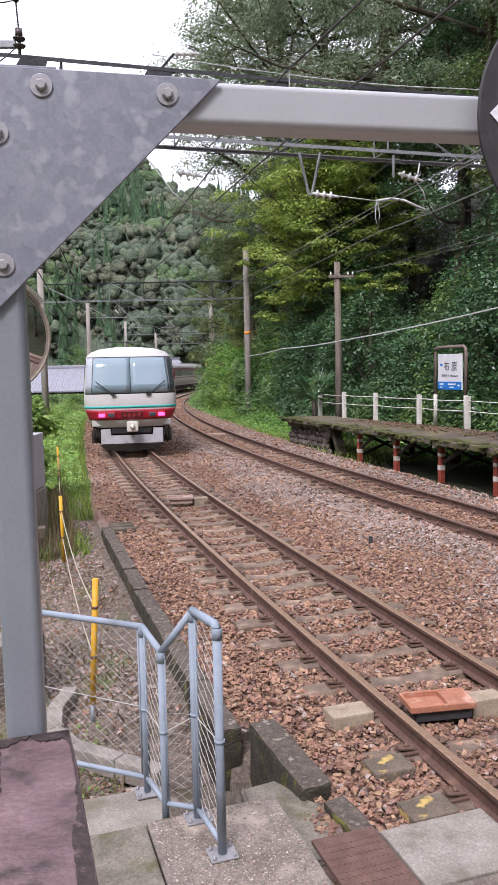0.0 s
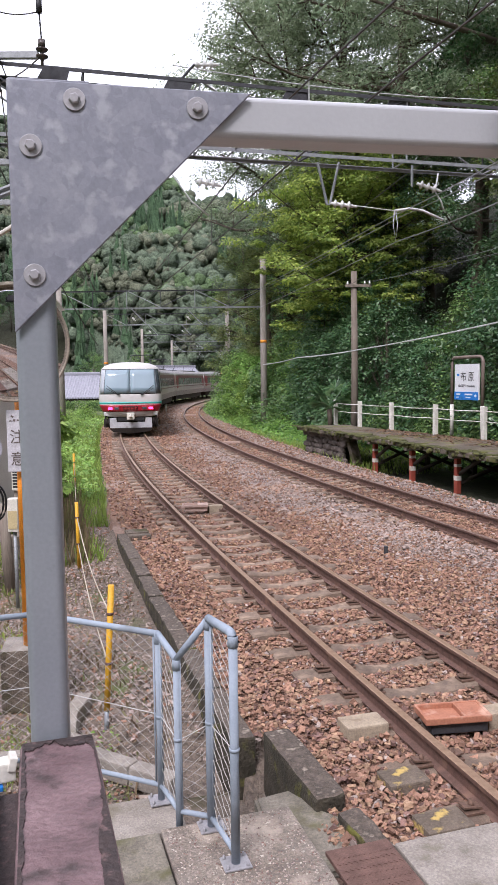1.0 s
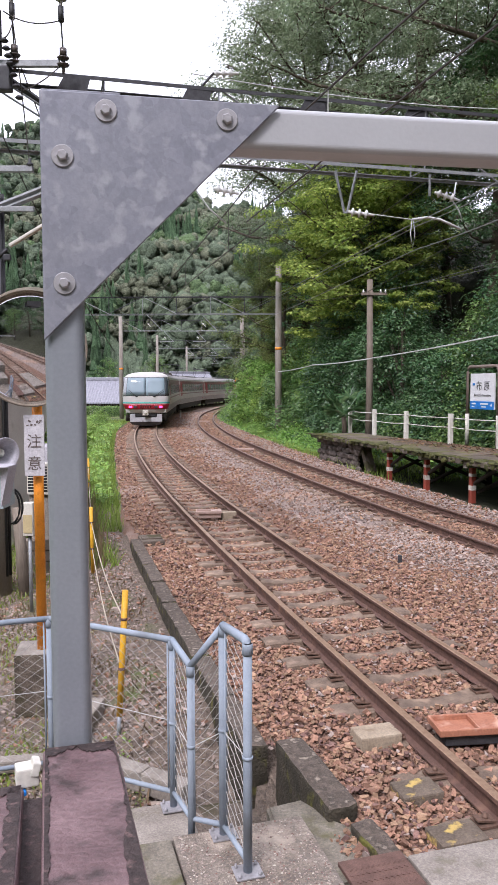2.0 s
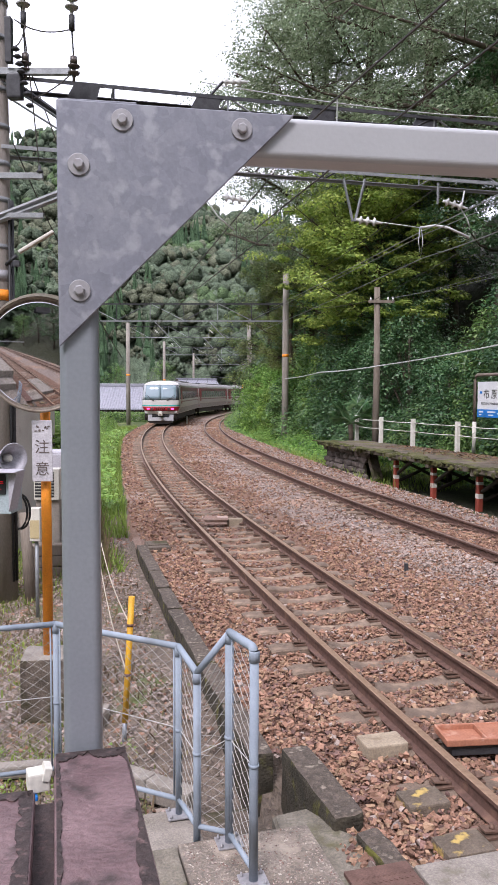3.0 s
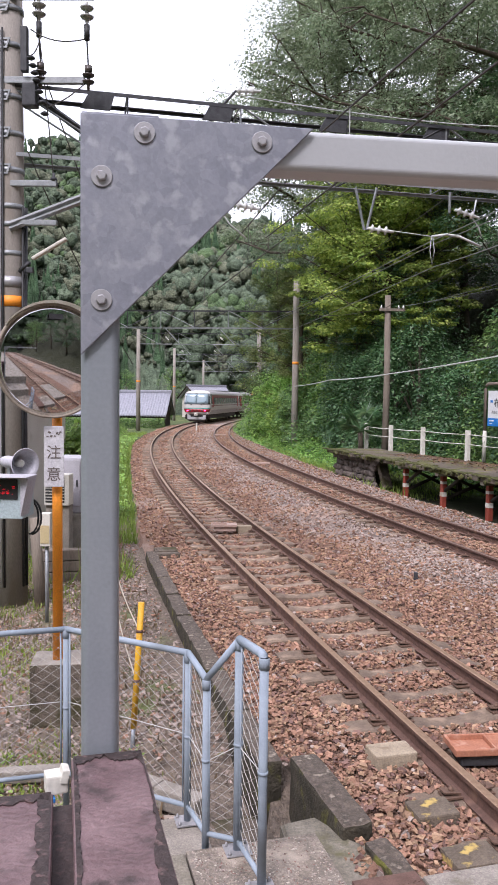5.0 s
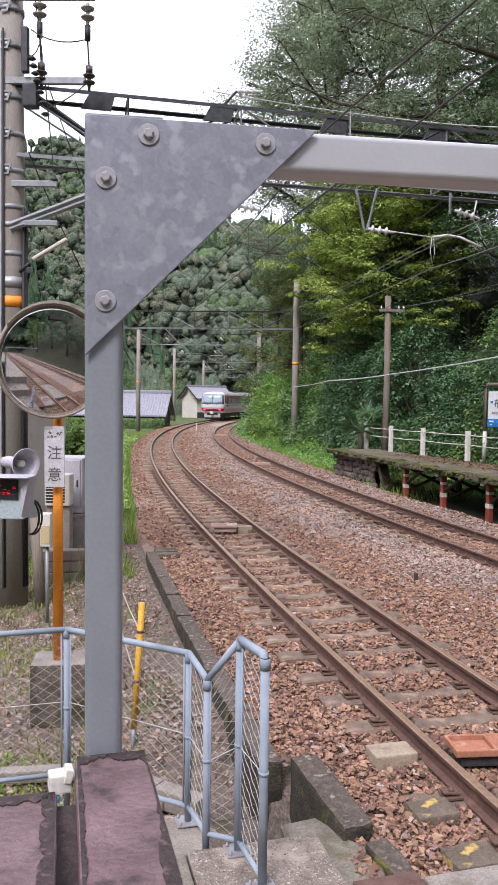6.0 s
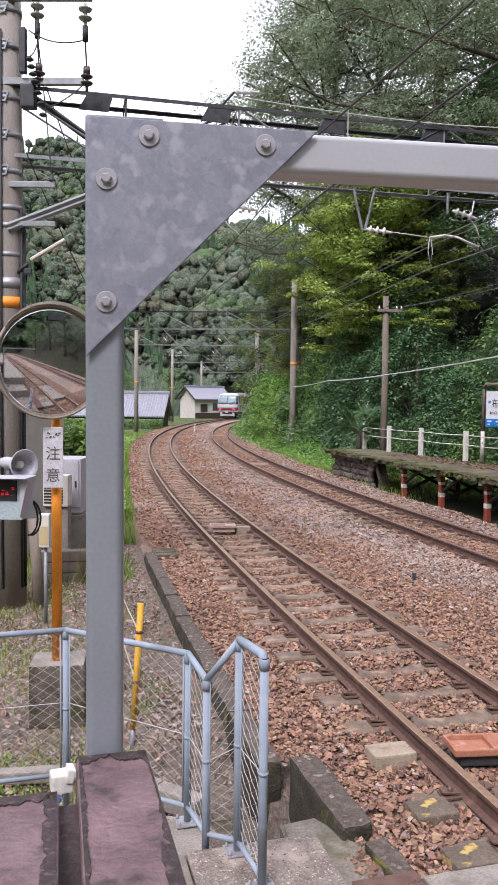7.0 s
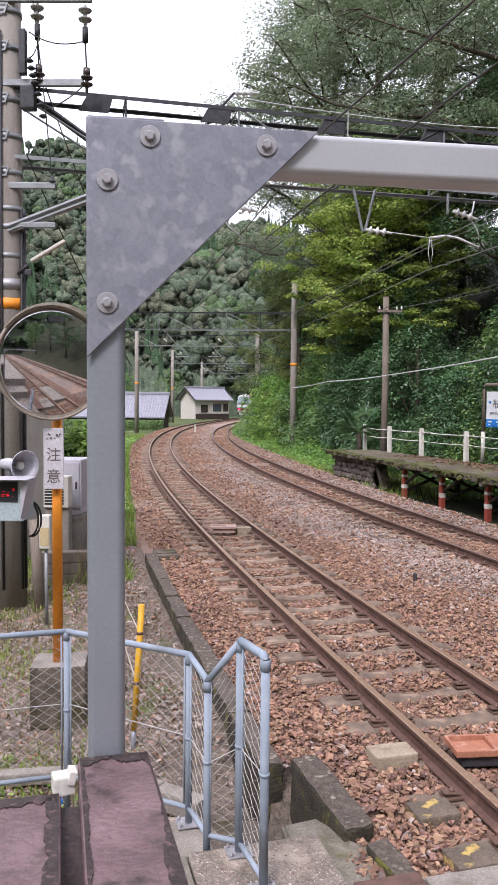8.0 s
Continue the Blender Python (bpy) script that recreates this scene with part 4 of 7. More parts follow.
def build_edging_row():
    """A row of flat concrete edging blocks along the path beside the marker posts."""
    row = thing("edging_row", None, "row of worn flat concrete edging blocks beside the path", "edging")
    a, b = Vector((-3.16, 12.22, -0.4)), Vector((-5.03, 20.14, -0.4))
    rng = random.Random(17)
    n = 13
    ang = math.degrees(math.atan2((b - a).y, (b - a).x))
    for k in range(n):
        bm = bmesh.new()
        box(bm, a.lerp(b, (k + 0.5) / n) + Vector((rng.uniform(-0.03, 0.03), 0, rng.uniform(0.0, 0.04))), ((b - a).length / n * 0.94, 0.24, 0.14), pose(0, 0, 0, 0, 0, ang + rng.uniform(-3, 3)), 0.015)
        part("edging_stone", bm, rng.choice([CONCRETE, OLD_CONC, MOSSY]), row)


PINK_LID = mat("faded_pink_plastic", (0.5, 0.36, 0.3), (0.42, 0.3, 0.25), 8, 0.7, 0, 0.1)


def build_small_trackside():
    # short blocks left on the sleeper ends, flaked with yellow paint
    for s, o, w, d, h, paint in ((2.14, -0.85, 0.34, 0.22, -0.06, False), (1.38, -0.91, 0.3, 0.22, -0.105, True), (0.84, -0.93, 0.32, 0.22, -0.105, True)):
        t = thing("concrete_block", MAIN.m(s, o), "pale concrete block beside the rail" if not paint else "mossy concrete sleeper end with old yellow paint", "block", "blocks beside the rail")
        bm = bmesh.new()
        box(bm, (0, 0, h - 0.12), (w, d, 0.24), None, 0.015)
        part("body", bm, BUFF_CONC if not paint else YELLOWED, t)
    # plastic trays between the rails
    for s, o, k in ((1.92, -0.2, 1.0), (12.1, -0.1, 1.0)):
        t = thing("cable_tray_box", MAIN.m(s, o) @ pose(0, 0, 0, 0, 0, -9), "shallow orange-brown plastic box lying between the rails", "box", "boxes between the rails")
        W, Dp = 0.5 * k, 0.26
        shade = TERRACOTTA if s < 5 else PINK_LID
        base = part("tray_floor", box(bmesh.new(), (0, 0, -0.02), (W, Dp, 0.012), None, 0.004), shade, t)
        for name, c, sz in (("tray_wall", (0, -Dp / 2, 0.0), (W, 0.024, 0.052)), ("tray_wall", (0, Dp / 2, 0.0), (W, 0.024, 0.052)), ("tray_wall", (-W / 2, 0, 0.0), (0.024, Dp + 0.024, 0.052)),
                            ("tray_wall", (W / 2, 0, 0.0), (0.024, Dp + 0.024, 0.052)), ("divider", (0.06, 0, 0.0), (0.02, Dp, 0.045)), ("cover", (0.16, 0, 0.014), (0.18, Dp - 0.02, 0.012))):
            part(name, box(bmesh.new(), c, sz, None, 0.008 if name != "cover" else 0.004), shade, t)
        bm = bmesh.new()
        box(bm, (0.02, 0, -0.07), (W * 0.9, Dp * 0.8, 0.09), None, 0.008)
        part("foot", bm, DARK_STEEL if s < 5 else shade, t)
        t2 = thing("concrete_block", MAIN.m(s, o + 0.42), "buff concrete block between the rails", "block", "blocks beside the rail")
        bm = bmesh.new()
        box(bm, (0, 0, -0.13), (0.3, 0.17, 0.22), None, 0.012)
        part("body", bm, BUFF_CONC, t2)
    # pale cable covers across the loop
    for s in (22.5, 47.0):
        t = thing("cable_cover", LOOP.m(s, -0.1), "pale cable cover lying across the track", "cover", "cable covers")
        bm = bmesh.new()
        box(bm, (0, 0, -0.075), (0.8, 0.14, 0.08), None, 0.01)
        part("lid", bm, PINK_LID, t)
    # marker stub in the ballast
    t = thing("marker_stub", pose(1.96, 11.77, -0.18), "short dark marker stub standing in the ballast", "stub")
    bm = bmesh.new()
    box(bm, (0, 0, 0.06), (0.06, 0.05, 0.16), None, 0.006)
    part("body", bm, DARK_STEEL, t)
    t = thing("marker_stub", MAIN.m(61, 1.7, -0.18), "white distance stub standing between the tracks", "stub")
    bm = bmesh.new()
    box(bm, (0, 0, 0.3), (0.13, 0.13, 0.75), None, 0.02)
    part("body", bm, WHITE_PAINT, t)


build_gate()
build_ledge()
build_fence()
build_yellow_posts()
build_edging_row()
build_small_trackside()


# ---------------------------------------------------------------- the express train
CAR_HALF = 10.42
LIFT = 0.11  # the body rides this much higher than drawn
Z_LEV = [0.72, 0.95, 1.3, 1.76, 2.35, 2.96, 3.11, 3.22, 3.29]
W_LEV = [1.24, 1.31, 1.45, 1.465, 1.42, 1.355, 1.2, 0.92, 0.45]
RAKE = [0.16, 0.05, 0.0, 0.02, 0.2, 0.42, 0.62, 1.0, 1.6]


def car_point(th, z, nose, off=0.0):
    """A point of the car's end: th runs round the end from side (-90) to side (90)."""
    w = float(np.interp(z, Z_LEV, W_LEV))
    rake = float(np.interp(z, Z_LEV, RAKE)) * (1 if nose else 0.1)
    a = radians(th)
    bow = (0.5 if nose else 0.06) * (1 - math.cos(a)) ** 1.5
    return Vector(((w + off) * math.copysign(abs(math.sin(a)) ** 0.72, a), -CAR_HALF + rake + bow - off * math.cos(a), z))


def end_strip(name, z0, z1, th0, th1, off, material, parent, nose=True, label="", nz=4, nt=14):
    """A panel that follows the curved end, standing off it."""
    bm = bmesh.new()
    g = [[bm.verts.new(car_point(th0 + (th1 - th0) * j / nt, z0 + (z1 - z0) * i / nz, nose, off)) for j in range(nt + 1)] for i in range(nz + 1)]
    for i in range(nz):
        for j in range(nt):
            bm.faces.new((g[i][j], g[i][j + 1], g[i + 1][j + 1], g[i + 1][j])).smooth = True
    r = bmesh.ops.extrude_face_region(bm, geom=bm.faces[:])
    bmesh.ops.translate(bm, verts=[v for v in r["geom"] if isinstance(v, bmesh.types.BMVert)], vec=(0, 0.02, 0))
    bmesh.ops.recalc_face_normals(bm, faces=bm.faces[:])
    return part(name, bm, material, parent, label)


def side_strip(name, z0, z1, y0, y1, side, off, material, parent, label=""):
    bm = bmesh.new()
    zs = [z0 + (z1 - z0) * i / 3 for i in range(4)]
    g = [[bm.verts.new((side * (float(np.interp(z, Z_LEV, W_LEV)) + off), y, z)) for y in (y0, y1)] for z in zs]
    for a, b in zip(g, g[1:]):
        bm.faces.new((a[0], a[1], b[1], b[0]))
    r = bmesh.ops.extrude_face_region(bm, geom=bm.faces[:])
    bmesh.ops.translate(bm, verts=[v for v in r["geom"] if isinstance(v, bmesh.types.BMVert)], vec=(-side * 0.02, 0, 0))
    bmesh.ops.recalc_face_normals(bm, faces=bm.faces[:])
    return part(name, bm, material, parent, label)


def build_car(nose, panto):
    car = thing("train_car", None, "cream panoramic end car with crimson and teal bands" if nose
                else "grey-cream express train car with a dark window band", "train car", "cars of the express train")
    bm = bmesh.new()
    rings = []
    zz = [0.72, 0.95, 1.3, 1.55, 1.76, 2.1, 2.5, 2.96, 3.04, 3.11, 3.17, 3.22, 3.26, 3.29]
    for z in zz:
        front = [car_point(th, z, nose) for th in np.linspace(-90, 90, 25)]
        w = float(np.interp(z, Z_LEV, W_LEV))
        rings.append([bm.verts.new(p) for p in front] + [bm.verts.new((w, CAR_HALF, z)), bm.verts.new((-w, CAR_HALF, z))])
    n = len(rings[0])
    for a, b, z in zip(rings, rings[1:], zz):
        for k in range(n):
            f = bm.faces.new((a[k], a[(k + 1) % n], b[(k + 1) % n], b[k]))
            f.smooth = k < 24
            f.material_index = 1 if (z >= 2.96 and not (nose and k < 24)) else 0
    bm.faces.new(rings[-1]).material_index = 1
    bm.faces.new(rings[0][::-1])
    bmesh.ops.recalc_face_normals(bm, faces=bm.faces[:])
    part("body", bm, [TRAIN_WHITE, TRAIN_GREY], car)
    y_in = -CAR_HALF + (1.1 if nose else 0.15)
    for side in (-1, 1):
        side_strip("window_band", 1.62, 2.8, y_in, CAR_HALF - 0.1, side, 0.006, mat_band, car, "dark crimson window band")
        for k in range(11):
            y0 = y_in + 1.75 + k * 1.55
            if y0 + 1.25 < CAR_HALF - 1.2:
                side_strip("window", 1.86, 2.5, y0, y0 + 1.25, side, 0.012, GLASS_DARK, car)
        for y0 in (y_in + 0.45, CAR_HALF - 1.4):
            side_strip("door", 0.96, 2.7, y0, y0 + 0.85, side, 0.014, TRAIN_RED, car, "crimson passenger door")
        side_strip("lower_band", 0.76, 1.2, y_in, CAR_HALF - 0.1, side, 0.005, SKIRT, car)
    bm = bmesh.new()
    box(bm, (0, 0.4, 0.5), (2.3, 2 * CAR_HALF - 2.6, 0.5), None, 0.05)
    part("underframe", bm, UNDER, car)
    for yb in (-7.0, 7.0):
        bm = bmesh.new()
        for sx in (-0.95, 0.95):
            box(bm, (sx, yb, 0.42), (0.12, 2.6, 0.3), None, 0.03)
        box(bm, (0, yb, 0.45), (1.9, 0.5, 0.25), None, 0.03)
        bogie = part("bogie", bm, UNDER, car)
        for dy in (-1.05, 1.05):
            for sx in (-0.566, 0.566):
                bm = bmesh.new()
                lathe(bm, [(0.43, -0.065), (0.43, 0.0), (0.455, 0.02), (0.455, 0.04), (0.1, 0.05)], pose(sx, yb + dy, 0.432 - LIFT, 0, 90, 0), 20)
                part("wheel", bm, UNDER, bogie)
    bm = bmesh.new()
    box(bm, (0, 2.5, 3.31), (1.5, 9.0, 0.14), None, 0.05)
    part("roof_equipment", bm, TRAIN_GREY, car)
    if panto:
        for y0 in (-6.5, 6.8):
            bm = bmesh.new()
            for sx in (-0.6, 0.6):
                tube(bm, [(sx, y0 - 0.8, 3.3), (sx, y0 + 0.35, 3.75), (sx, y0 - 0.3, 4.3)], 0.03, 6)
            tube(bm, [(-0.95, y0 - 0.3, 4.25), (-0.6, y0 - 0.3, 4.33), (0.6, y0 - 0.3, 4.33), (0.95, y0 - 0.3, 4.25)], 0.04, 6)
            box(bm, (0, y0, 3.3), (1.5, 1.8, 0.08), None, 0.02)
            part("pantograph", bm, DARK_STEEL, car, "dark folding pantograph")
    if nose:
        end_strip("red_band", 0.96, 1.285, -89, 89, 0.012, TRAIN_RED, car, label="crimson front band", nt=24)
        end_strip("teal_line", 1.335, 1.405, -89, 89, 0.012, TRAIN_TEAL, car, label="teal front line", nz=1, nt=24)
        end_strip("windscreen_seal", 1.78, 2.95, -73, 73, 0.006, BLACK, car, nt=24)
        for side in (-1, 1):
            a, b = sorted((side * 0.06, side * 49))
            end_strip("windscreen", 1.81, 2.92, a, b, 0.014, GLASS_BLUE, car, label="large windscreen pane coloured like reflected sky")
            a, b = sorted((side * 50.5, side * 72))
            # corner glass: left pane coloured pale grey, right pane dark
            end_strip("corner_pillar", 1.81, 2.92, a, b, 0.012, CORNER_PALE if side < 0 else GLASS_DARK, car, nt=6)
            side_strip("cab_window", 1.86, 2.88, -CAR_HALF + 0.72, -CAR_HALF + 1.5, side, 0.016, GLASS_DARK, car)
            lamp_x, head_x = side * 0.93, side * 0.64
            y_face = car_point(35, 1.12, True).y
            bm = bmesh.new()
            box(bm, (side * 0.78, -CAR_HALF - 0.0, 1.12), (0.56, 0.1, 0.2), pose(0, 0, 0, 0, 0, side * 6), 0.03)
            h = part("lamp_housing", bm, TRAIN_RED, car)
            bm = bmesh.new()
            box(bm, (lamp_x, -CAR_HALF - 0.045, 1.12), (0.2, 0.05, 0.11), pose(0, 0, 0, 0, 0, side * 6), 0.02)
            part("tail_lamp", bm, TAIL_GLOW, h, "glowing red tail lamp")
            bm = bmesh.new()
            box(bm, (head_x, -CAR_HALF - 0.055, 1.12), (0.2, 0.05, 0.12), pose(0, 0, 0, 0, 0, side * 6), 0.02)
            part("headlamp", bm, GLASS_DARK, h, "dark unlit headlamp")
            bm = bmesh.new()
            p0 = car_point(side * 14, 1.76, True, 0.05)
            p1 = car_point(side * 40, 2.18, True, 0.06)
            tube(bm, [p0, p0.lerp(p1, 0.5) + Vector((0, -0.03, 0)), p1], 0.014, 5)
            tube(bm, [p0 + Vector((0, 0, -0.03)), p1 + Vector((0.03 * side, 0, -0.12))], 0.01, 5)
            box(bm, p0, (0.14, 0.06, 0.04), None, 0.01)
            part("wiper", bm, BLACK, car)
        bm = bmesh.new()
        box(bm, (0, -CAR_HALF - 0.025, 1.12), (0.68, 0.06, 0.21), None, 0.02)
        panel = part("destination_panel", bm, mat("dark_red_panel", (0.1, 0.012, 0.015), (0.08, 0.01, 0.012), 3, 0.3), car)
        rng, dull = random.Random(8), mat("dull_red_letters", (0.35, 0.03, 0.03), (0.3, 0.03, 0.03), 3, 0.5)
        for k in range(4):
            x = -0.24 + k * 0.16
            part("display_bar", box(bmesh.new(), (x, -CAR_HALF - 0.058, 1.12 + rng.uniform(-0.02, 0.02)), (0.1, 0.008, 0.03)), dull, panel)
            part("display_bar", box(bmesh.new(), (x + rng.uniform(-0.03, 0.03), -CAR_HALF - 0.059, 1.12), (0.03, 0.008, 0.13)), dull, panel)
        # apron, coupler and snow plough
        bm = bmesh.new()
        box(bm, (-0.82, -CAR_HALF + 0.35, 0.86), (0.85, 0.3, 0.2), None, 0.03)
        box(bm, (0.82, -CAR_HALF + 0.35, 0.86), (0.85, 0.3, 0.2), None, 0.03)
        part("lower_panel", bm, TRAIN_WHITE, car)
        bm = bmesh.new()
        prism(bm, [(-0.98, 0.2), (0.98, 0.2), (0.98, 0.66), (0.68, 0.68), (0.66, 0.46), (-0.66, 0.46), (-0.68, 0.68), (-0.98, 0.66)], 0.08, pose(0, -CAR_HALF + 0.2, 0))
        part("skirt", bm, SKIRT, car, "grimy pale grey skirt")
        bm = bmesh.new()
        prism(bm, [(-1.0, 0.24), (-0.85, 0.08), (0, -0.02), (0.85, 0.08), (1.0, 0.24)], 0.06, pose(0, -CAR_HALF + 0.25, -LIFT + 0.06, 18))
        part("plough", bm, UNDER, car)
        bm = bmesh.new()
        box(bm, (0, -CAR_HALF + 0.3, 0.72), (1.25, 0.2, 0.42), None, 0.03)
        part("coupler_recess", bm, BLACK, car)
        bm = bmesh.new()
        box(bm, (0, -CAR_HALF + 0.02, 0.76), (0.3, 0.5, 0.26), None, 0.05)
        box(bm, (0, -CAR_HALF - 0.22, 0.76), (0.36, 0.1, 0.32), None, 0.04)
        lathe(bm, [(0.09, 0), (0.06, 0.09), (0.03, 0.12)], pose(0, -CAR_HALF - 0.26, 0.76, 90), 14)
        part("coupler", bm, WHITE_PLASTIC, car, "cream-coloured coupler")
        for sx in (-1.12, 1.12):
            bm = bmesh.new()
            for dx, dz in ((0, 0), (0.06, -0.05), (-0.06, -0.02)):
                tube(bm, [(sx + dx, -CAR_HALF + 0.35, 0.75), (sx + dx * 1.5, -CAR_HALF + 0.2, 0.45), (sx * 0.95 + dx, -CAR_HALF + 0.35, 0.25 + dz)], 0.03, 6)
            box(bm, (sx, -CAR_HALF + 0.5, 0.42), (0.3, 0.3, 0.4), None, 0.03)
            part("hose_box", bm, UNDER, car)
    return car


mat_band = mat("crimson_window_band", (0.2, 0.05, 0.052), (0.15, 0.038, 0.04), 3, 0.35, 0, 0.02)
TRAIN = [build_car(True, False), build_car(False, True), build_car(False, True), build_car(False, False)]


# ---------------------------------------------------------------- trees, shrubs and grass
def leaves(centres, normals, sizes, slim=0.55):
    """Small pointed leaves, three corners each."""
    n = len(centres)
    nn = normals / np.maximum(np.linalg.norm(normals, axis=1, keepdims=True), 1e-6)
    t = np.cross(nn, np.random.randn(n, 3))
    t /= np.maximum(np.linalg.norm(t, axis=1, keepdims=True), 1e-6)
    b = np.cross(nn, t)
    l = sizes[:, None]
    v = np.stack([centres + t * l * 0.62, centres - t * l * 0.38 + b * l * slim * 0.62, centres - t * l * 0.38 - b * l * slim * 0.62], 1)
    return v.reshape(-1, 3), np.arange(n * 3).reshape(n, 3)


def sphere_dirs(n):
    d = np.random.randn(n, 3)
    return d / np.linalg.norm(d, axis=1, keepdims=True)


def cluster_leaves(mids, radii, per, size, flat=0.7):
    """Leaves heaped over clumps: most on the upper outside, tilted outwards, a few hanging below."""
    c = np.repeat(mids, per, 0)
    r = np.repeat(radii, per)[:, None]
    d = sphere_dirs(len(c))
    d[:, 2] = np.where(np.random.rand(len(c)) < 0.72, np.abs(d[:, 2]), d[:, 2])
    u = np.random.uniform(0.55, 1.15, (len(c), 1))
    squash = np.repeat(np.random.uniform(0.7, 1.45, (len(mids), 3)), per, 0)
    pos = c + d * u * r * squash * [1, 1, flat]
    pos[:, 2] -= 0.25 * r[:, 0] * (d[:, 0] ** 2 + d[:, 1] ** 2)
    nrm = d * 0.85 + np.array([0, 0, 0.75]) + 0.32 * np.random.randn(len(c), 3)
    return leaves(pos, nrm, size * np.random.uniform(0.6, 1.4, len(c)))


def tree_proto(seed, height, radius, bare, n_limb, per, leaf, material, top=1.0, name="forest_tree", flat=0.7):
    """Trunk with limbs, and a crown of leaf clusters at the limbs' ends."""
    rng = np.random.RandomState(seed)
    np.random.seed(seed)
    bm = bmesh.new()
    lean = rng.uniform(-0.06, 0.06, 2) * height
    trunk = [Vector((lean[0] * k ** 2 + 0.15 * math.sin(seed + 5 * k), lean[1] * k ** 2 + 0.15 * math.cos(seed * 2 + 4 * k), height * 0.92 * k)) for k in np.linspace(0, 1, 9)]
    tube(bm, trunk, 0.02 * height, 9, 0.004 * height)
    mids, radii = [], []
    for i in range(n_limb):
        k = bare + (0.97 - bare) * (i + 0.5) / n_limb
        base = trunk[min(int(k * 8), 7)].lerp(trunk[min(int(k * 8) + 1, 8)], k * 8 - int(k * 8))
        a = i * 2.4 + rng.uniform(-0.5, 0.5)
        j = (k - bare) / (1 - bare)
        reach = radius * (0.45 + 0.75 * math.sin(math.pi * min(j * 0.85 + 0.18, 1))) * rng.uniform(0.7, 1.15) * (1 - 0.45 * j * (2 - top))
        rise = reach * (0.15 + 0.5 * j)
        d = Vector((math.cos(a), math.sin(a), 0))
        pts = [base + d * reach * q + Vector((0, 0, rise * q ** 1.4 + 0.2 * math.sin(q * 5 + i))) for q in (0, 0.3, 0.6, 1)]
        tube(bm, pts, 0.007 * height * (1 - 0.5 * j), 6, 0.0015 * height)
        for q in (0.4, 0.62, 0.82, 1.0):
            m = base + d * reach * q + Vector((0, 0, rise * q ** 1.4))
            for w in range(3):
                off = Vector((rng.uniform(-1, 1), rng.uniform(-1, 1), rng.uniform(-0.5, 0.7))) * radius * 0.27
                tube(bm, [m, m + off * 0.5 + Vector((0, 0, 0.03 * radius)), m + off], 0.0013 * height, 4, 0.0004 * height, cap=False)
                mids.append(m + off)
                radii.append(radius * rng.uniform(0.09, 0.2))
    mids.append(trunk[-1])
    radii.append(radius * 0.25)
    root = thing(name)
    part("trunk", bm, BARK, root, smooth=True)
    v, f = cluster_leaves(np.array(mids), np.array(radii), per, leaf, flat)
    crown = new("crown", raw_mesh("crown", v, f, material))
    crown.parent = root
    return root


def shrub_proto(seed, radius, height, n, leaf, material, name="shrub"):
    rng = np.random.RandomState(seed)
    np.random.seed(seed)
    root = thing(name)
    bm = bmesh.new()
    mids = []
    for i in range(16):
        a, r = rng.uniform(0, 6.28), radius * rng.uniform(0.15, 0.85)
        p = Vector((math.cos(a) * r, math.sin(a) * r, height * rng.uniform(0.25, 0.95) * (1 - 0.4 * (r / radius) ** 2)))
        tube(bm, [(p.x * 0.15, p.y * 0.15, -0.2), (p.x * 0.5, p.y * 0.5, p.z * 0.6), p], 0.025, 4, 0.008, cap=False)
        mids.append(p)
    part("stem", bm, BARK, root)
    v, f = cluster_leaves(np.array(mids), np.full(len(mids), radius * 0.42), n // 16, leaf)
    ob = new("foliage", raw_mesh("foliage", v, f, material))
    ob.parent = root
    return root


def mound_proto(seed, radius, height, clumps, per, leaf, material, name="leafy_mound"):
    """A tree or climber leafy down to the ground: leaf clumps over a lumpy tall dome, hollow inside, on a few stems."""
    rng = np.random.RandomState(seed)
    np.random.seed(seed)
    root = thing(name)
    bm = bmesh.new()
    mids, radii = [], []
    for i in range(clumps):
        a, k = i * 2.39996 + rng.uniform(-0.3, 0.3), (i + 0.5) / clumps
        r = radius * (0.5 + 0.5 * math.sin(math.pi * (0.18 + 0.72 * k))) * rng.uniform(0.72, 1.12) * (1 - 0.55 * k ** 3)
        p = Vector((math.cos(a) * r, math.sin(a) * r, height * k ** 0.9 * rng.uniform(0.94, 1.04)))
        mids.append(p)
        radii.append(radius * rng.uniform(0.2, 0.36))
        if i % 3 == 0:
            tube(bm, [(p.x * 0.1, p.y * 0.1, max(p.z - 1.6, -0.3)), (p.x * 0.55, p.y * 0.55, p.z - 0.5), p], 0.03, 4, 0.01, cap=False)
    tube(bm, [(0, 0, -0.4), (0.1, 0.05, height * 0.45), (0.0, 0.1, height * 0.9)], 0.13, 7, 0.03)
    tagged(part("stem", bm, BARK, root), kind="stuff")
    v, f = cluster_leaves(np.array(mids), np.array(radii), per, leaf, 0.75)
    ob = new("foliage", raw_mesh("foliage", v, f, material))
    ob.parent = root
    return root


def spread_things(protos, spots, labels, category, group):
    """Plants one thing at each spot; each prototype itself goes to the first spot that it serves."""
    used = set()
    for i, (k, x, y, z, size, turn) in enumerate(spots):
        m = pose(x, y, z, 0, 0, turn) @ Matrix.Diagonal((size, size, size * (0.92 + 0.16 * ((i * 37) % 10) / 10), 1))
        if k in used:
            ob = copy_thing(protos[k], Matrix())
        else:
            ob, _ = protos[k], used.add(k)
        ob.matrix_basis = m
        tagged(ob, labels[k], category, group)


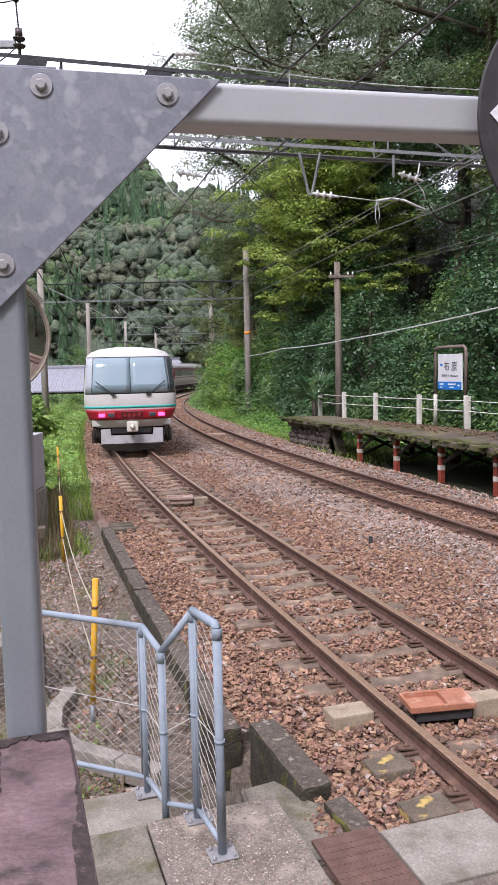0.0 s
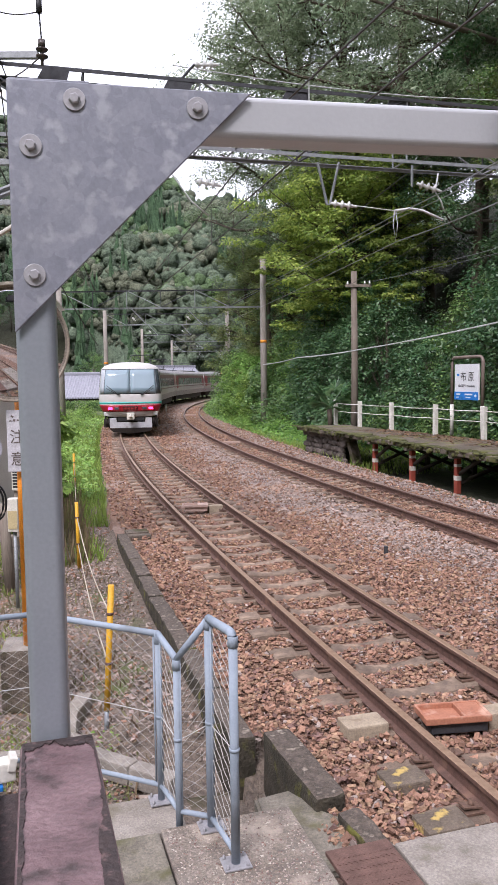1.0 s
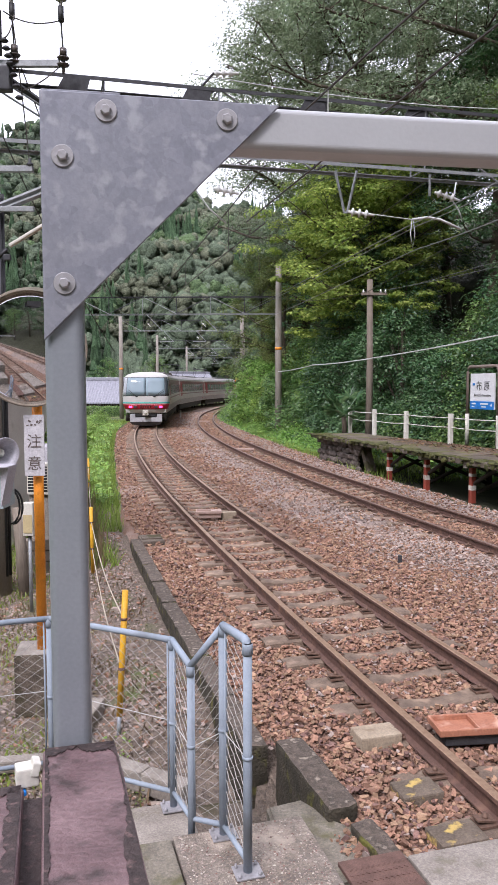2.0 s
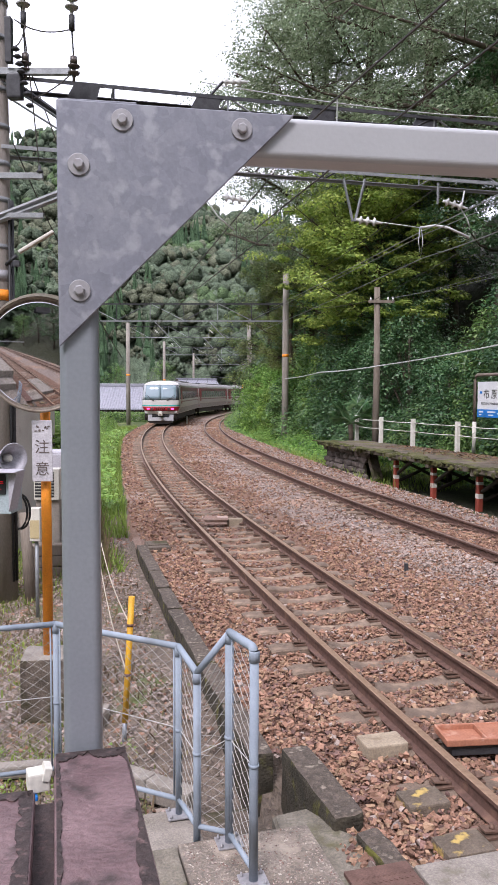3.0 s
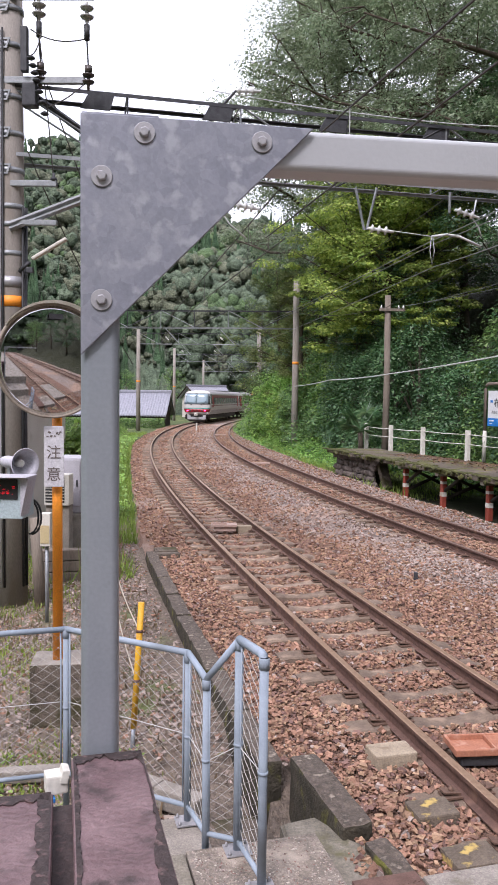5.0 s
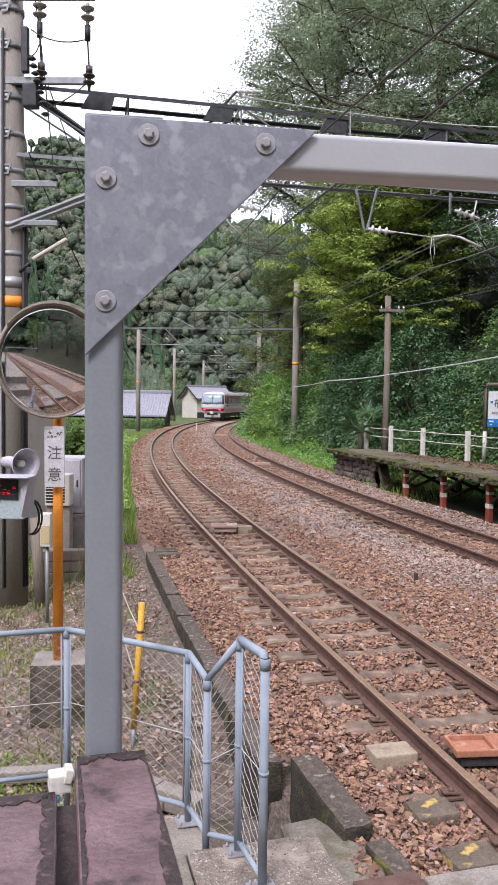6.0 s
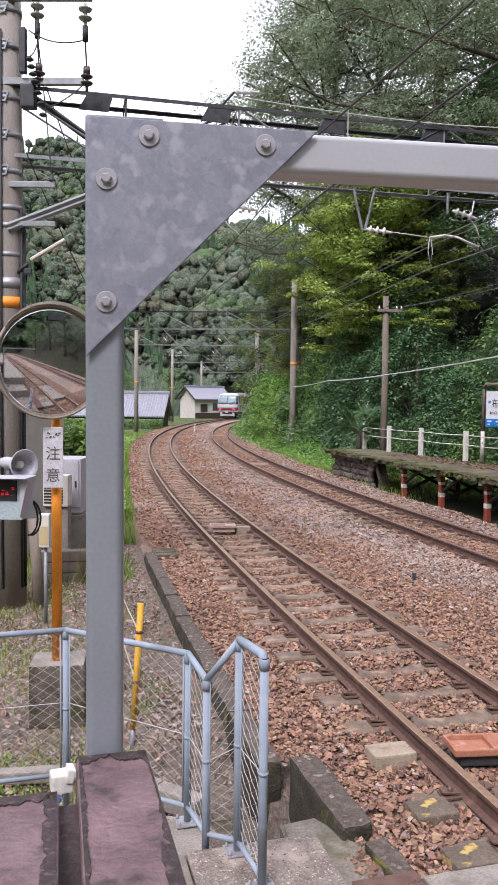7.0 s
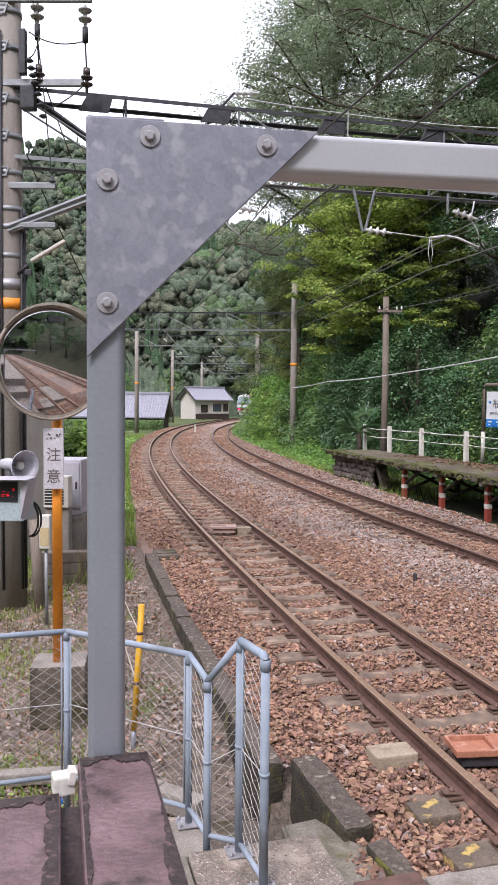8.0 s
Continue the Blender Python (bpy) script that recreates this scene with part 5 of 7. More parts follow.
def build_woods():
    trees = [
        tree_proto(11, 13, 3.6, 0.2, 15, 80, 0.14, LEAF_DARK),
        tree_proto(12, 15, 4.2, 0.28, 16, 95, 0.125, LEAF_MID),
        tree_proto(13, 11, 4.2, 0.25, 20, 150, 0.14, LEAF_YELLOW, flat=0.3),
        tree_proto(14, 22, 6.8, 0.34, 24, 280, 0.12, LEAF_SILVER),
        tree_proto(15, 9, 3.0, 0.1, 14, 80, 0.13, LEAF_DARK),
        tree_proto(16, 14, 4.4, 0.22, 16, 95, 0.125, LEAF_DARK),
        tree_proto(17, 13, 3.4, 0.12, 17, 150, 0.115, LEAF_OLIVE_NEAR),
    ]
    labels = ["dark evergreen tree on the railway bank", "leafy green tree on the wooded slope", "tree with turning yellow-green leaves above the track",
              "tall spreading tree with open branches over the slope", "low dense evergreen tree at the foot of the bank", "broad green tree crowding the wooded slope", "olive-green tree leaning over the line on the bank"]
    rng = random.Random(21)
    spots = []

    def plant(k, s, o, size=1.0):
        p = on_ground(s, o, 0.15)
        spots.append((k, p.x, p.y, p.z, size, rng.uniform(0, 360)))

    # lit yellow-green trees over the loop, tall grey-green crowns behind them
    spots.append((2, 4.6, 40.5, 2.2, 1.12, 40.0))
    plant(2, 36.5, 11.8, 1.15)
    spots.append((6, -0.9, 57.0, 0.4, 0.98, 70.0))
    spots.append((6, 0.6, 51.0, 0.9, 0.85, 200.0))
    plant(3, 50, 10.8, 1.24)
    plant(3, 45, 12.8, 1.3)
    plant(3, 37, 14.5, 1.2)
    plant(3, 27, 16.0, 1.05)
    plant(1, 53, 9.4, 0.85)
    plant(6, 24, 17.5, 1.1)
    for s in (13, 19, 37, 43):
        plant(rng.choice([0, 4, 4]), s + rng.uniform(-1, 1), bank_start(s) + rng.uniform(3.6, 4.6), rng.uniform(0.7, 1.0))
    for s in range(12, 58, 6):
        plant(rng.choice([0, 1, 5]), s + rng.uniform(-1.5, 1.5), bank_start(s) + rng.uniform(6.0, 9.0), rng.uniform(0.85, 1.1))
    for s in range(14, 54, 9):
        plant(rng.choice([1, 5, 5]), s + rng.uniform(-2, 2), bank_start(s) + rng.uniform(11, 15), rng.uniform(1.0, 1.25))
    for s in range(46, 118, 7):
        plant(rng.choice([0, 4, 1]), s + rng.uniform(-1, 1), bank_start(s) + rng.uniform(1.8, 4.0), rng.uniform(0.6, 0.85))
    for s in range(64, 110, 12):
        plant(rng.choice([1, 5]), s + rng.uniform(-2, 2), bank_start(s) + rng.uniform(6, 10), rng.uniform(0.8, 1.0))
    for s in range(-46, 6, 10):
        plant(rng.choice([0, 1, 5]), s, bank_start(s) + rng.uniform(2, 5), rng.uniform(0.8, 1.1))
    for x, y, k, size in ((-30, 104, 5, 0.55), (-24, 110, 1, 0.5), (-38, 96, 5, 0.6), (-20, 128, 1, 0.55), (-8, 135, 0, 0.6), (-46, 88, 1, 0.6), (0, 140, 1, 0.7)):
        spots.append((k, x, y, -0.5, size, rng.uniform(0, 360)))
    spread_things(trees, spots, labels, "tree", "trees of the wooded valley")


def build_mounds():
    """Foliage that hangs down the bank to the platform, two ranks deep, with a dark hollow left in it."""
    mounds = [
        mound_proto(81, 1.9, 4.6, 60, 105, 0.125, LEAF_DARK),
        mound_proto(82, 2.2, 6.2, 76, 105, 0.13, LEAF_DARK),
        mound_proto(83, 1.7, 4.2, 56, 110, 0.115, LEAF_MID),
        mound_proto(84, 1.5, 4.6, 58, 115, 0.12, LEAF_FRESH),
    ]
    labels = ["dark evergreen foliage hanging down the bank", "tall dark evergreen leafy to the ground", "mid-green leafy mound on the bank", "bright green climber heaped over a stump"]
    rng = random.Random(83)
    spots = []

    def plant(k, s, o, size):
        p = on_ground(s, o, 0.25)
        spots.append((k, p.x, p.y, p.z, size, rng.uniform(0, 360)))

    for i in range(17):
        s = 15.5 + i * 1.75
        if 26.0 < s < 29.5:
            continue
        k = rng.choice([0, 0, 2]) if s < 38 else rng.choice([2, 3])
        plant(k, s, bank_start(s) + rng.uniform(1.9, 2.7), rng.uniform(0.85, 1.1))
    for i in range(12):
        s = 16.0 + i * 2.5
        if 23.5 < s < 32.0:
            continue
        plant(rng.choice([1, 1, 0]), s, bank_start(s) + rng.uniform(4.6, 5.8), rng.uniform(0.9, 1.15))
    for s, o, k, size in ((43.5, 7.5, 3, 0.8), (47.0, 7.1, 3, 0.85), (50.5, 6.95, 3, 0.85), (45.0, 7.9, 3, 0.95), (48.5, 7.6, 3, 1.1), (52, 7.4, 2, 1.25), (56, 8.4, 3, 1.0)):
        plant(k, s, o, size)
    spread_things(mounds, spots, labels, "shrub", "leafy mounds on the bank")


def build_shrubs():
    shrubs = [
        shrub_proto(31, 1.5, 2.2, 2900, 0.115, LEAF_DARK),
        shrub_proto(32, 1.7, 1.6, 2900, 0.115, LEAF_MID),
        shrub_proto(33, 1.2, 0.9, 2200, 0.095, LEAF_FRESH),
        shrub_proto(34, 1.0, 2.8, 2800, 0.11, LEAF_MID),
        shrub_proto(35, 0.75, 2.15, 2400, 0.13, LEAF_FRESH),
    ]
    labels = ["dark glossy shrub on the bank", "spreading green shrub on the bank", "bright green low shrub beside the track", "tall climbing shrub with mid-green leaves", "bright green bush behind the equipment cabinet"]
    rng = random.Random(22)
    spots = []

    def plant(k, s, o, size=1.0):
        p = on_ground(s, o, 0.1)
        spots.append((k, p.x, p.y, p.z, size, rng.uniform(0, 360)))

    for i in range(30):
        s = 12 + i * 1.0
        plant(rng.choice([0, 0, 1]), s, bank_start(s) + rng.uniform(0.6, 1.6), rng.uniform(0.8, 1.25))
    for i in range(26):
        s = 38 + i * 2.2
        plant(rng.choice([1, 2, 2, 3]), s, bank_start(s) + rng.uniform(0.4, 1.6), rng.uniform(0.8, 1.3))
    for i in range(22):
        s = 27 + i * 2.6
        plant(2, s, bank_start(s) + rng.uniform(-0.9, 0.2), rng.uniform(0.7, 1.15))
    for s, o, k, size in ((40.5, 7.7, 3, 1.2), (42, 7.9, 3, 1.5), (46, 7.6, 3, 1.3), (50, 7.2, 3, 1.2), (56, 6.9, 1, 1.1)):
        plant(k, s, o, size)
    for s, o, k, size in ((38, -4.4, 2, 0.7), (44, -3.6, 2, 0.8), (48, -4.6, 2, 1.0), (53, -4.0, 2, 0.9), (58, -4.8, 2, 1.0),
                          (52, -7.6, 1, 0.7), (96, -7, 3, 0.7), (90, -8.5, 2, 1.0)):
        plant(k, s, o, size)
    spots += [(4, -4.75, 16.6, -0.4, 1.12, 30.0)]
    spread_things(shrubs, spots, labels, "shrub", "shrubs along the railway")


def build_undergrowth():
    """Ground leaves of the bank, grass along the tracks."""
    np.random.seed(41)
    n = 42000
    s = 6 + 90 * np.random.rand(n) ** 1.2
    o = bank_start(s) - 0.7 + 6 * np.random.rand(n) ** 1.4
    x, y, _ = MAIN.at(s, o)
    c = np.stack([x, y, ground_z(s, o) + np.random.uniform(0.05, 0.55, n)], -1)
    v, f = leaves(c, np.random.randn(n, 3) * 0.6 + [0, 0, 1], np.random.uniform(0.1, 0.24, n))
    slots = np.random.randint(0, 3, n)
    tagged(new("undergrowth", raw_mesh("undergrowth", v, f, [LEAF_MID, LEAF_FRESH, LEAF_DARK], slots)), "mixed green undergrowth covering the bank", "undergrowth", kind="stuff")

    def blades(name, s, o, h, material, label, low=0.0, lean=0.3):
        n = len(s)
        x, y, _ = MAIN.at(s, o)
        base = np.stack([x, y, ground_z(s, o) - 0.02 + low], -1)
        a = np.random.rand(n) * 6.283
        side = np.stack([np.cos(a), np.sin(a), 0 * a], -1) * (0.006 + 0.008 * np.random.rand(n))[:, None]
        tip = base + np.stack([np.random.randn(n) * lean, np.random.randn(n) * lean, np.ones(n)], -1) * h[:, None]
        mid = base * 0.45 + tip * 0.55 + np.random.randn(n, 3) * 0.02
        v = np.stack([base - side, base + side, mid + side * 0.7, tip, mid - side * 0.7], 1).reshape(-1, 3)
        i = (np.arange(n) * 5)[:, None]
        f = np.concatenate([i + [0, 1, 2], i + [0, 2, 4], i + [4, 2, 3]], 1).reshape(-1, 3)
        tagged(new(name, raw_mesh(name, v, f, material)), label, "grass", kind="stuff")

    n = 34000
    s = 9 + 50 * np.random.rand(n) ** 1.2
    o = -2.15 - 4.6 * np.random.rand(n)
    patch = np.sin(s * 0.9) * np.sin(o * 1.3 + s * 0.4) + np.random.randn(n) * 0.4 > -0.3 + 0.5 * (o > -2.9) * (s < 12)
    blades("grass", s[patch], o[patch], np.random.uniform(0.08, 0.38, patch.sum()), GRASS, "patchy bright grass beside the track")
    n = 26000
    s = 27 + 50 * np.random.rand(n) ** 1.2
    o = bank_start(s) - 1.9 + 2.6 * np.random.rand(n)
    x, y, _ = MAIN.at(s, o)
    v, f = leaves(np.stack([x, y, ground_z(s, o) + 0.06 + np.random.rand(n) ** 2 * 0.5 * np.clip((o - bank_start(s) + 1.9) / 1.5, 0.1, 1)], -1), np.random.randn(n, 3) * 0.5 + [0, -0.2, 1], np.random.uniform(0.08, 0.2, n))
    tagged(new("herbs", raw_mesh("herbs", v, f, [LEAF_FRESH, LEAF_MID], (np.random.rand(n) < 0.3).astype(int))), "bright green herbs at the foot of the bank", "herbs", kind="stuff")
    n = 9000
    s = 18 + 40 * np.random.rand(n)
    o = loop_off(s) + 2.1 + (bank_start(s) - loop_off(s) - 2.0) * np.random.rand(n)
    blades("grass", s, o, np.random.uniform(0.08, 0.4, n), GRASS, "rough grass at the foot of the bank")
    n = 12000
    s = 12 + 33 * np.random.rand(n) ** 1.3
    o = ballast_edge(s) - 0.06 - 3.0 * np.random.rand(n) ** 1.2
    blades("grass", s, o, np.random.uniform(0.08, 0.4, n), GRASS, "rank bright grass along the line", 0.0, 0.22)
    n = 2600
    s = 1.3 + 9 * np.random.rand(n)
    o = -2.0 - 2.6 * np.random.rand(n) ** 0.7
    blades("dry_weeds", s, o, np.random.uniform(0.03, 0.16, n), DRY_GRASS, "dry weeds and stalks in the gravel")
    n = 15000
    s = 15 + 36 * np.random.rand(n) ** 1.1
    o = ballast_edge(s) - 0.2 - 5.2 * np.random.rand(n)
    x, y, _ = MAIN.at(s, o)
    v, f = leaves(np.stack([x, y, ground_z(s, o) + 0.03 + 0.3 * np.random.rand(n) ** 2], -1), np.random.randn(n, 3) * 0.4 + [0, -0.2, 1], np.random.uniform(0.07, 0.18, n), 0.7)
    tagged(new("herbs", raw_mesh("herbs", v, f, LEAF_FRESH)), "bright green herbs beside the line", "herbs", kind="stuff")
    n = 1200
    s = 9 + 7 * np.random.rand(n)
    o = -2.35 - 0.7 * np.random.rand(n)
    blades("dry_weeds", s, o, np.random.uniform(0.2, 0.75, n), DRY_GRASS, "tall dry stalks along the kerb", 0.0, 0.12)
    n = 24000
    s, o = 2.6 + 8 * np.random.rand(n), -3.0 - 4.0 * np.random.rand(n) ** 0.8
    patch = np.sin(s * 2.1 + o) + np.sin(o * 2.7 - s * 0.7) + np.random.randn(n) * 0.5 > -0.3
    blades("grass", s[patch], o[patch], np.random.uniform(0.03, 0.12, patch.sum()), GRASS, "short yellow-green turf by the fence")
    n = 3600
    s, o = 1.2 + 9 * np.random.rand(n) ** 1.3, -1.95 - 2.8 * np.random.rand(n)
    x, y, _ = MAIN.at(s, o)
    v, f = leaves(np.stack([x, y, ground_z(s, o) + 0.012 + 0.02 * np.random.rand(n)], -1), np.random.randn(n, 3) * 0.5 + [0, 0, 1], np.random.uniform(0.02, 0.09, n), 0.35)
    tagged(new("leaf_litter", raw_mesh("leaf_litter", v, f, [DRY_GRASS, PALE_LITTER], (np.random.rand(n) < 0.5).astype(int))), "dead stalks and leaf litter on the gravel", "litter", kind="stuff")
    n = 1800
    s, o = 1.4 + 2.0 * np.random.rand(n), -2.6 - 2.0 * np.random.rand(n)
    x, y, _ = MAIN.at(s, o)
    v, f = leaves(np.stack([x, y, ground_z(s, o) + 0.02 + 0.04 * np.random.rand(n)], -1), np.random.randn(n, 3) * 0.4 + [0, 0, 1], np.random.uniform(0.015, 0.05, n))
    tagged(new("weeds", raw_mesh("weeds", v, f, [LEAF_FRESH, DRY_GRASS], (np.random.rand(n) < 0.4).astype(int))), "small weeds and dead leaves by the fence", "weeds", kind="stuff")


def build_palm():
    """A hemp palm with fan leaves beside the wooden pole."""
    t = thing("fan_palm", pose(2.75, 30.6, 0.25), "blue-green fan palm in front of the undergrowth", "palm")
    bm = bmesh.new()
    tube(bm, [(0, 0, -0.3), (0.05, 0, 0.6), (0, 0, 1.2)], 0.1, 8)
    part("trunk", bm, BARK, t)
    rng = random.Random(4)
    for i in range(15):
        a, up = i * 2.4, rng.uniform(0.0, 1.1)
        d = Vector((math.cos(a) * math.cos(up), math.sin(a) * math.cos(up), math.sin(up)))
        hub = Vector((0, 0, 1.1)) + d * rng.uniform(0.6, 0.95)
        bm = bmesh.new()
        tube(bm, [(0, 0, 1.05), hub], 0.015, 4, cap=False)
        side = d.cross(Vector((0, 0, 1))).normalized()
        nrm = side.cross(d)
        for k in range(15):
            w = radians(-105 + k * 15)
            e = (d * math.cos(w) + side * math.sin(w)).normalized()
            L = 0.62 * (1 - 0.15 * abs(w))
            tip = hub + e * L - Vector((0, 0, 0.12 * abs(w)))
            q = e.cross(nrm).normalized() * 0.03
            v = [bm.verts.new(p) for p in (hub, hub + e * L * 0.5 + q + nrm * 0.015, tip, hub + e * L * 0.5 - q + nrm * 0.015)]
            bm.faces.new((v[0], v[1], v[2]))
            bm.faces.new((v[0], v[2], v[3]))
        part("frond", bm, LEAF_DARK, t)


# ---------------------------------------------------------------- the mountain behind
def hill_z(az, r):
    ridge = np.interp(az, [-80, -40, -19, -15, -4, 5, 30, 80], [110, 108, 92, 86, 66, 64, 75, 90])
    k = np.clip((r - 135) / 165, 0, None)
    z = np.where(k < 1, ridge * k ** 0.85, ridge * (1 - 0.5 * (k - 1)))
    return z + 5 * np.sin(az * 0.35 + r * 0.02) * k + 3.5 * np.sin(az * 0.9 + r * 0.055) * np.minimum(k, 1) - 1.0


def build_mountain():
    az = np.r_[np.linspace(-80, -24, 40), np.linspace(-23.6, 3, 130), np.linspace(4, 80, 50)]
    rr = np.r_[np.linspace(130, 330, 90), np.linspace(340, 420, 6)]
    a, r = np.meshgrid(az, rr, indexing="ij")
    rough = np.random.RandomState(50)
    z = hill_z(a, r) + 4.0 * np.clip((r - 132) / 8, 0, 1) + rough.uniform(-1.3, 1.3, a.shape) * (r > 134)
    x, y = np.sin(np.radians(a)) * r, np.cos(np.radians(a)) * r
    n, k = a.shape
    idx = np.arange(n * k).reshape(n, k)
    quads = np.stack([idx[:-1, :-1], idx[1:, :-1], idx[1:, 1:], idx[:-1, 1:]], -1).reshape(-1, 4)
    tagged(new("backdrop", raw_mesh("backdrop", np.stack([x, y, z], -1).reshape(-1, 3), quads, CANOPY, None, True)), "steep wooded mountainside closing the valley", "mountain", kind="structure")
    np.random.seed(51)
    rng = np.random.RandomState(52)
    # far woods: cedars in stands, round broadleaf crowns between them
    n = 1500
    az = rng.uniform(-22, 0.5, n)
    r = 137 + 178 * rng.rand(n) ** 0.85
    stand = np.sin(az * 0.55 + 1.0) + np.sin(r * 0.045 + az * 0.3) + 0.35 * rng.randn(n) > 0.45
    x, y, z = np.sin(np.radians(az)) * r, np.cos(np.radians(az)) * r, hill_z(az, r)
    # the slope behind, which the mirror shows
    m = 260
    az2, r2 = rng.uniform(112, 190, m), 62 + 110 * rng.rand(m)
    x2, y2, z2 = np.sin(np.radians(az2)) * r2, np.cos(np.radians(az2)) * r2, back_z(r2)
    far_trees("far_cedars", np.stack([x, y, z], -1)[stand], True, rng, "dense stand of far cedar trees")
    far_trees("far_woods", np.stack([x, y, z], -1)[~stand], False, rng, "far broadleaf woods on the mountain")
    far_trees("far_woods", np.stack([x2, y2, z2], -1), False, rng, "wooded slope behind the station", 14)


def back_z(r):
    return np.clip((np.asarray(r, float) - 58) * 0.8, -1.0, 95)


def far_trees(name, c, cedar, rng, label, per=36):
    """Far trees: cedars as ragged tiers of boughs, broadleaf crowns as heaps of rounded boughs."""
    m = len(c)
    if cedar:
        h = rng.uniform(9, 14, m)
        tiers, seg = 6, 10
        k = np.arange(tiers)
        lo, hi = k / tiers * 0.9, np.minimum(k / tiers * 0.9 + 0.34, 1.0)
        a = np.arange(seg) * 2 * np.pi / seg
        jag = rng.uniform(0.55, 1.2, (m, tiers, seg)) * np.where(np.arange(seg) % 2, 0.72, 1.0)
        rad = 0.15 * h[:, None, None] * (1.03 - lo)[None, :, None] * jag
        az = a[None, None] + rng.uniform(0, 6.28, (m, tiers, 1))
        ring = np.stack([np.cos(az) * rad, np.sin(az) * rad, h[:, None, None] * (lo[None, :, None] + rng.uniform(-0.03, 0.03, (m, tiers, seg)))], -1)
        tip = np.stack([np.zeros((m, tiers)), np.zeros((m, tiers)), h[:, None] * hi[None]], -1)[:, :, None]
        under = np.stack([np.zeros((m, tiers)), np.zeros((m, tiers)), h[:, None] * np.maximum(lo - 0.12, 0)[None]], -1)[:, :, None]
        v = (np.concatenate([ring, tip, under], 2) + c[:, None, None]).reshape(-1, 3)
        i = np.arange(seg)
        f = np.concatenate([np.stack([i, (i + 1) % seg, np.full(seg, seg)], -1), np.stack([(i + 1) % seg, i, np.full(seg, seg + 1)], -1)])
        f = (f[None] + (np.arange(m * tiers) * (seg + 2))[:, None, None]).reshape(-1, 3)
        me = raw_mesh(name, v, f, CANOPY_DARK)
    else:
        seg = 5
        R = 2.2 + 4.8 * rng.rand(m) ** 1.4
        wide = rng.uniform(0.8, 1.45, (m, 1, 3)) * [1, 1, 0.72]
        d = sphere_dirs(m * per).reshape(m, per, 3)
        d[..., 2] = np.abs(d[..., 2]) * 1.15 - 0.15
        mid = c[:, None] + d * wide * R[:, None, None] * rng.uniform(0.55, 1.08, (m, per, 1)) + np.array([0, 0, 3.0])
        r = R[:, None] * rng.uniform(0.1, 0.3, (m, per)) * (36 / per) ** 0.5
        a = np.arange(seg) * 2 * np.pi / seg
        rows = []
        for el, rr in ((-0.5, 1.0), (0.45, 0.85)):
            w = rr * rng.uniform(0.45, 1.5, (m, per, seg))
            az = a + rng.uniform(0, 1.2, (m, per, 1))
            rows.append(np.stack([np.cos(az) * w, np.sin(az) * w, el + rng.uniform(-0.25, 0.25, (m, per, seg))], -1))
        top = np.stack([rng.uniform(-0.3, 0.3, (m, per)), rng.uniform(-0.3, 0.3, (m, per)), np.full((m, per), 0.98)], -1)[:, :, None]
        v = (np.concatenate(rows + [top, top * [1, 1, -1.05]], 2) * r[:, :, None, None] + mid[:, :, None]).reshape(-1, 3)
        i, j = np.arange(seg), (np.arange(seg) + 1) % seg
        f = np.concatenate([np.stack([i, j, j + seg], -1), np.stack([i, j + seg, i + seg], -1), np.stack([i + seg, j + seg, np.full(seg, 2 * seg)], -1), np.stack([j, i, np.full(seg, 2 * seg + 1)], -1)])
        n_face = len(f)
        f = (f[None] + (np.arange(m * per) * (2 * seg + 2))[:, None, None]).reshape(-1, 3)
        kind = rng.choice([0, 0, 0, 1, 1, 2], m)
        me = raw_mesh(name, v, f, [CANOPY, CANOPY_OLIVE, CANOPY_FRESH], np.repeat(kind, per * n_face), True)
    tagged(new(name, me), label, "woods", kind="stuff")


def build_slope_behind():
    a, r = np.meshgrid(np.linspace(95, 268, 60), np.linspace(56, 200, 16), indexing="ij")
    z = back_z(r) + 2.5 * np.sin(a * 0.3 + r * 0.07) * (r > 60) - 0.5
    n, k = a.shape
    idx = np.arange(n * k).reshape(n, k)
    quads = np.stack([idx[:-1, :-1], idx[1:, :-1], idx[1:, 1:], idx[:-1, 1:]], -1).reshape(-1, 4)
    v = np.stack([np.sin(np.radians(a)) * r, np.cos(np.radians(a)) * r, z], -1).reshape(-1, 3)
    tagged(new("backdrop", raw_mesh("backdrop", v, quads, FOREST_FLOOR, None, True)), "steep wooded slope behind the station", "mountain", kind="structure")


PALE_LITTER = leaf_mat("pale_litter", (0.3, 0.24, 0.19), (0.22, 0.17, 0.13), (0.16, 0.11, 0.075), 0.1)
FOREST_FLOOR = mat("dim_forest_floor", (0.06, 0.085, 0.04), (0.04, 0.055, 0.028), 0.4, 0.95, 0, 1.0, 3, depth=0.4)
build_slope_behind()
build_woods()
build_mounds()
build_shrubs()
build_undergrowth()
build_palm()
build_mountain()


# ---------------------------------------------------------------- far platform with its station sign
PLAT = pose(1.40, 28.95, 0, 0, 0, 18.4 - 90)  # x runs along the edge towards the near end, y to the back


def plat(a, b, z=0.0):
    return PLAT @ Vector((a, b, z))


def plat_back(a):
    return 1.95 + 0.075 * a


